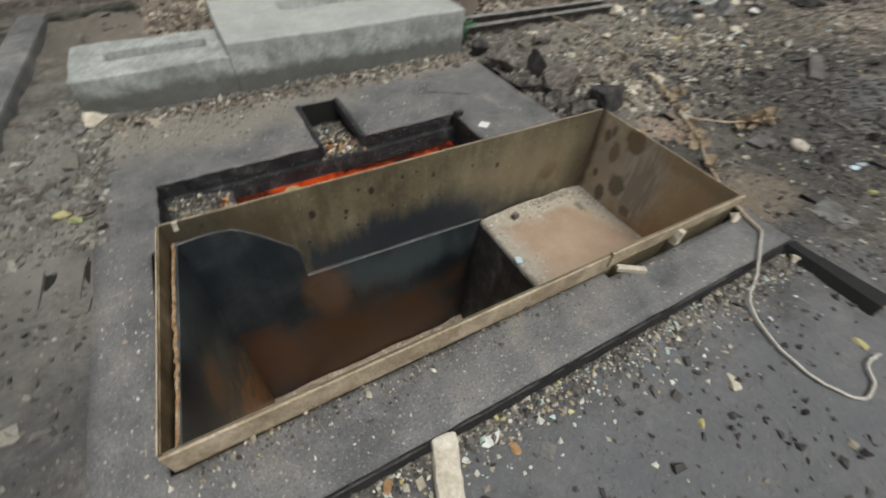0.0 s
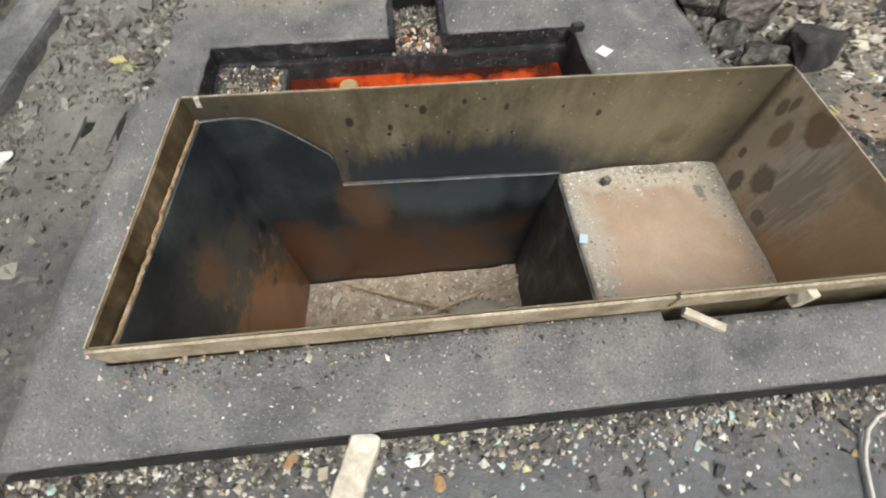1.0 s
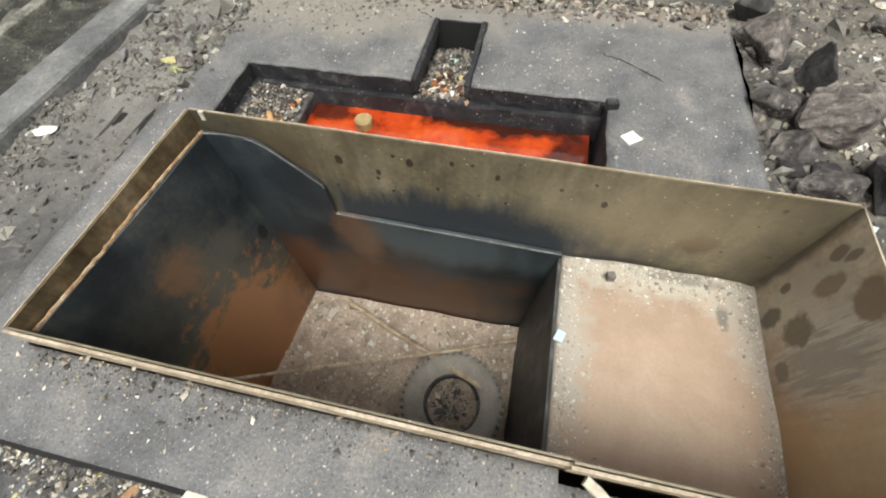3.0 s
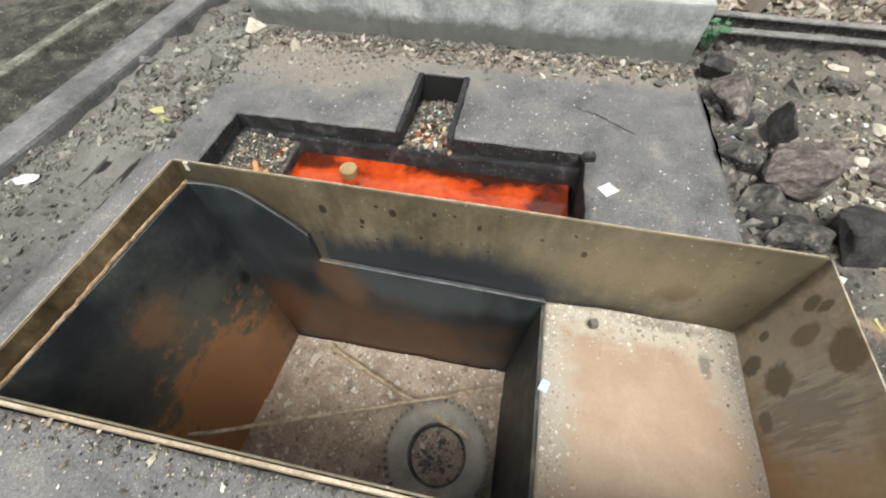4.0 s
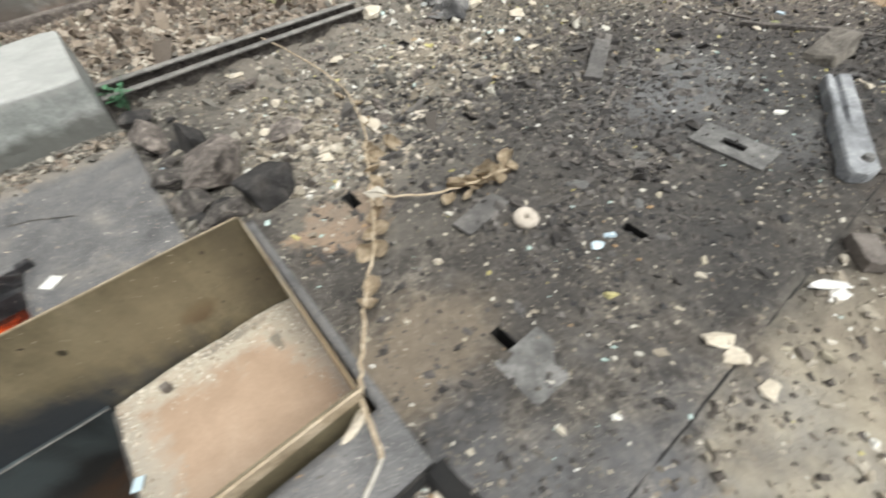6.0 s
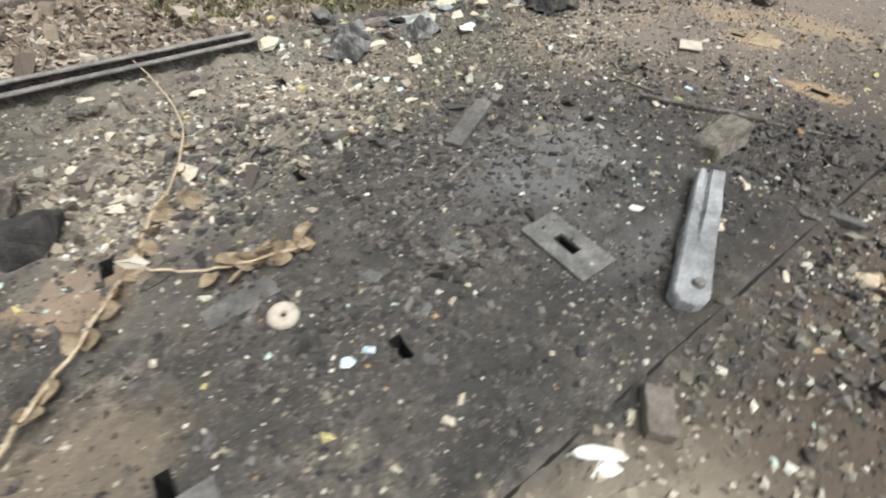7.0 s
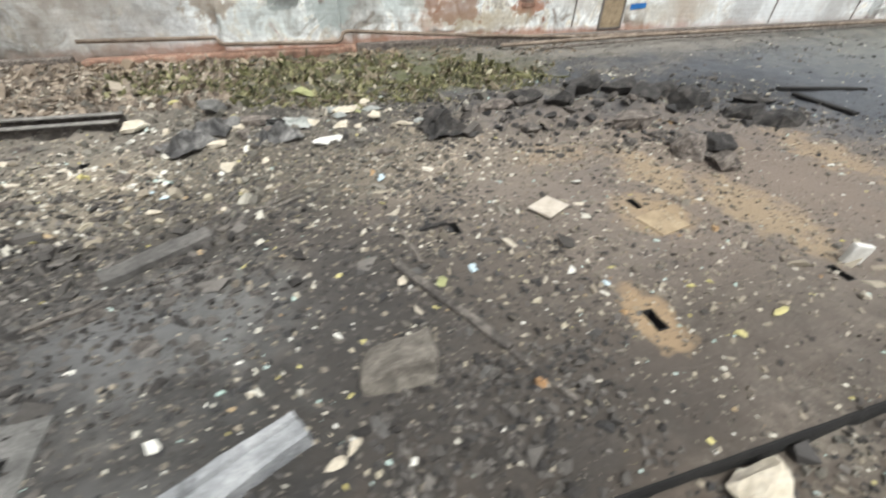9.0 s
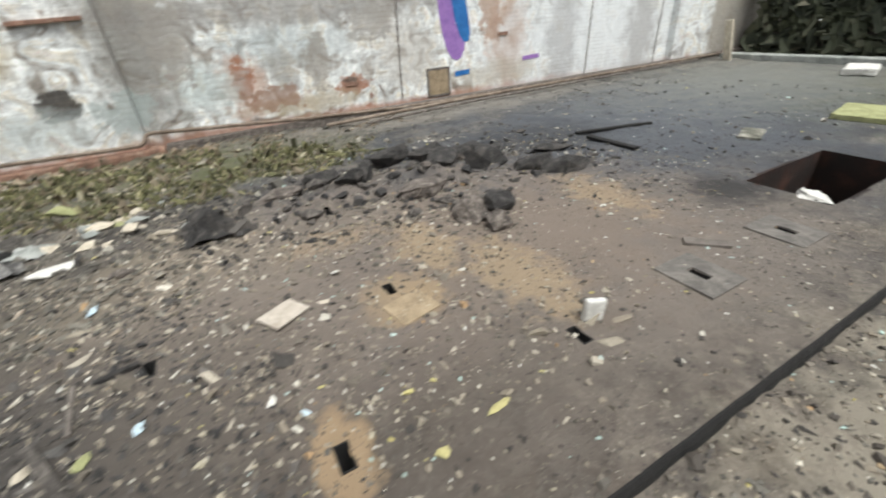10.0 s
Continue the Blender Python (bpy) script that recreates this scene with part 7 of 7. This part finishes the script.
# flat shale crumbs, twigs and single chips
bits("shale", *spread(5200, 3.2, 5.6, 0.0, 2.0, 60, 0.45, 1.6), 0.0135, 0.45, M_SHALE, "flat dark shale crumbs on the floor", "shale", 60, 2.0, 0.6)
bits("shale", *spread(2500, 2.5, 7.4, -0.75, 1.6, 61, 0.5, 1.9), 0.0115, 0.5, M_SHALE, "flat dark shale crumbs on the floor", "shale", 61, 2.2, 0.6)
bits("shale", *spread(2000, 6.2, 7.3, -0.78, -0.1, 62, 0.3, 1.9), 0.0105, 0.7, M_SHALE, "dark gravel gathered at the floor's edge", "gravel", 62, 1.5, 0.9)
bits("dry_stems", *spread(1500, 3.6, 10.5, 5.1, 5.95, 63, 0.1), 0.006, 0.7, M_STEMS, "dry twigs and stems at the foot of the wall", "dry stems", 63, 24, 0.25)
bits("brick_rubble", *spread(900, 3.2, 7.6, 5.35, 5.95, 64, 0.1), 0.024, 0.5, M_STEMS, "brown brick rubble at the foot of the wall", "rubble", 64, 1.6, 0.4)
bits("gutter_crumbs", *spread(2200, -3.9, -2.2, -1.0, 5.2, 65, 0.1), 0.008, 0.6, M_DUSTLUMP, "grey crumbs in the gutter", "crumbs", 65)
for x, y, w, d, m, label in ((3.59, -0.06, 0.1, 0.05, M_CYAN, "pale teal plastic chip on the floor"), (3.69, -0.07, 0.07, 0.06, M_CYAN, "pale teal tile chip on the floor"), (3.4, -0.28, 0.07, 0.05, M_YELLOW, "yellow foam crumb on the floor"), (2.94, 0.4, 0.06, 0.04, M_PALE, "pale plaster chip on the floor"),
                             (4.86, 1.93, 0.12, 0.05, M_CYAN, "pale blue plastic scrap in the rubble"), (5.01, 1.84, 0.14, 0.05, M_CYAN, "pale blue plastic scrap in the rubble"), (6.67, 0.45, 0.1, 0.07, M_YELLOWG, "yellow-green foam crumb on the floor"), (6.46, 0.51, 0.1, 0.06, M_PALE, "cream plaster chip on the floor"),
                             (6.55, 1.73, 0.12, 0.06, M_CYAN, "pale teal paint flake on the ground"), (6.88, 0.51, 0.11, 0.05, M_CYAN, "pale teal paint flake on the ground"), (7.56, 0.17, 0.07, 0.05, M_CYAN, "pale teal paint flake on the ground"), (5.57, -0.52, 0.06, 0.055, M_PALE, "cream pebble on the floor"),
                             (5.55, -0.88, 0.08, 0.045, M_PALE, "white crumpled scrap on the rubble strip"), (4.51, 0.05, 0.07, 0.06, M_PLATE, "grey pebble beside a steel plate"), 
 (4.16, -0.94, 0.14, 0.07, M_WHITE, "white plaster chip on the rubble strip"),
                             (3.51, -0.79, 0.12, 0.09, M_PALE, "cream plaster piece on the floor edge"), (2.03, -0.9, 0.09, 0.05, M_YELLOW, "yellow crumb on the dark ground"), (1.25, -0.72, 0.1, 0.07, M_PALE, "cream plaster piece on the dark ground"), (0.95, -0.78, 0.05, 0.04, M_YELLOW, "yellow crumb on the dark ground")):
    plank((x, y), (w, d, 0.03), 37 * x + 11, m, label, 4, "chip", "chip")
plank((3.33, 0.5, 0.0), (0.34, 0.13, 0.014), 8, M_FLATPLATE, "thin brown board half buried in dirt", 2, "board", "board")
plank((1.46, -0.54), (0.3, 0.07, 0.008), -60, M_SLAB, "thin grey concrete sliver on the ground", 1, "sliver", "sliver")
# crumpled plastic film among the pale lumps
def film_sheet(at, size, turn, seed, label, material=M_FILM):
    bm = bmesh.new()
    bmesh.ops.create_grid(bm, x_segments=22, y_segments=16, size=0.5)
    for v in bm.verts:
        q = Vector((v.co.x * size[0], v.co.y * size[1], 0))
        h = abs(noise.noise(q * 5 + Vector((seed, 0, 0)))) + 0.6 * abs(noise.noise(q * 11 + Vector((0, seed, 0))))
        e = 1 - max(abs(v.co.x), abs(v.co.y)) * 1.7
        v.co = q + Vector((0.04 * noise.noise(q * 9), 0.04 * noise.noise(q * 9 + Vector((3, 3, 3))), size[2] * h * max(0.08, e)))
    got = bmesh.ops.solidify(bm, geom=bm.faces[:], thickness=0.003)
    ob = part("plastic_film", bm, material)
    ob.matrix_world = pose(at[0], at[1], float(ground_z(*at)) + 0.012, 0, 0, turn)
    return tagged(ob, label, "plastic film", "crumpled films in the rubble")
film_sheet((5.75, 2.72), (0.45, 0.3, 0.24), 20, 1.0, "crumpled dark grey plastic film in the rubble")
film_sheet((5.2, 3.15), (0.42, 0.34, 0.26), 70, 2.0, "crumpled dark plastic film in the rubble")
film_sheet((5.95, 3.05), (0.36, 0.26, 0.2), -20, 3.0, "crumpled whitish plastic film before the moss", M_PLINTH)
film_sheet((5.0, 2.75), (0.45, 0.35, 0.25), 40, 4.0, "crumpled dark plastic film in the rubble")
film_sheet((7.3, 2.5), (0.42, 0.34, 0.34), 10, 5.0, "black crumpled scrap before the slag ridge", M_BLACKROCK)
for i in range(22):
    x, y = rr.uniform(-2.0, -1.38), rr.uniform(1.7, 3.3)
    w = rr.uniform(0.07, 0.16)
    rock("stone", (x, y), (w * 1.3, w, w * 0.55), rr.uniform(0, 180), rr.choice((M_KERB, M_STONE, M_KERB)), 420 + i, "dusty grey clod in the rubble beside the kerb", "stone", "stones beside the kerb", rough=0.07)
bits("flakes", *spread(260, 0.2, 2.3, -1.4, -0.4, 71, 0.2, 2.0), 0.0105, 0.5, M_SHALE, "dark curled flakes on the ground before the deck", "flakes", 71, 2.2, 0.7)
bits("flakes", *spread(320, -2.1, -1.36, -0.5, 1.5, 72, 0.2, 2.0), 0.0086, 0.5, M_SHALE, "dark flakes on the ground beside the deck", "flakes", 72, 2.2, 0.7)
bits("rubble", *spread(900, -2.1, -1.36, -0.3, 1.5, 73, 0.3, 2.0), 0.0085, 0.6, M_DUSTLUMP, "grey crumbs on the ground beside the deck", "crumbs", 73)
bits("pale_chips", *spread(560, 5.6, 8.2, -0.6, 1.6, 74, 0.3, 1.7), 0.0088, 0.3, M_BRIGHT, "pale yellowish plaster chips on the floor", "chips", 74, 2.0)
for i, (x, y, w, m) in enumerate(((5.87, -1.13, 0.13, M_PAPER), (5.97, -1.2, 0.12, M_PAPER), (5.84, -1.24, 0.11, M_PAPER), (5.92, -1.15, 0.08, M_SAND), (5.8, -1.19, 0.07, M_PAPER))):
    rock("foam_lump", (x, y), (w * 1.2, w, w * 0.8), 50 * i, m, 460 + i, "tan crumpled foam lump on the rubble strip", "foam", "foam lumps on the rubble strip", rough=0.13)
bits("pale_chips", *spread(3400, 8.0, 13, -2.6, -0.84, 75, 0.1, 1.6), 0.0095, 0.5, M_RUBBLE, "pale yellowish chips on the strip beyond the floor edge", "chips", 75)
bits("gravel", *spread(2600, 4.6, 8.6, -2.3, -0.83, 77, 0.1, 1.8), 0.0105, 0.6, M_DUSTLUMP, "dusty brown gravel on the strip beyond the floor edge", "gravel", 77)
bits("gravel", *spread(1800, 5.0, 8.2, -2.2, -0.83, 78, 0.2, 1.8), 0.0115, 0.6, M_SHALE, "dark gravel on the strip beyond the floor edge", "gravel", 78)
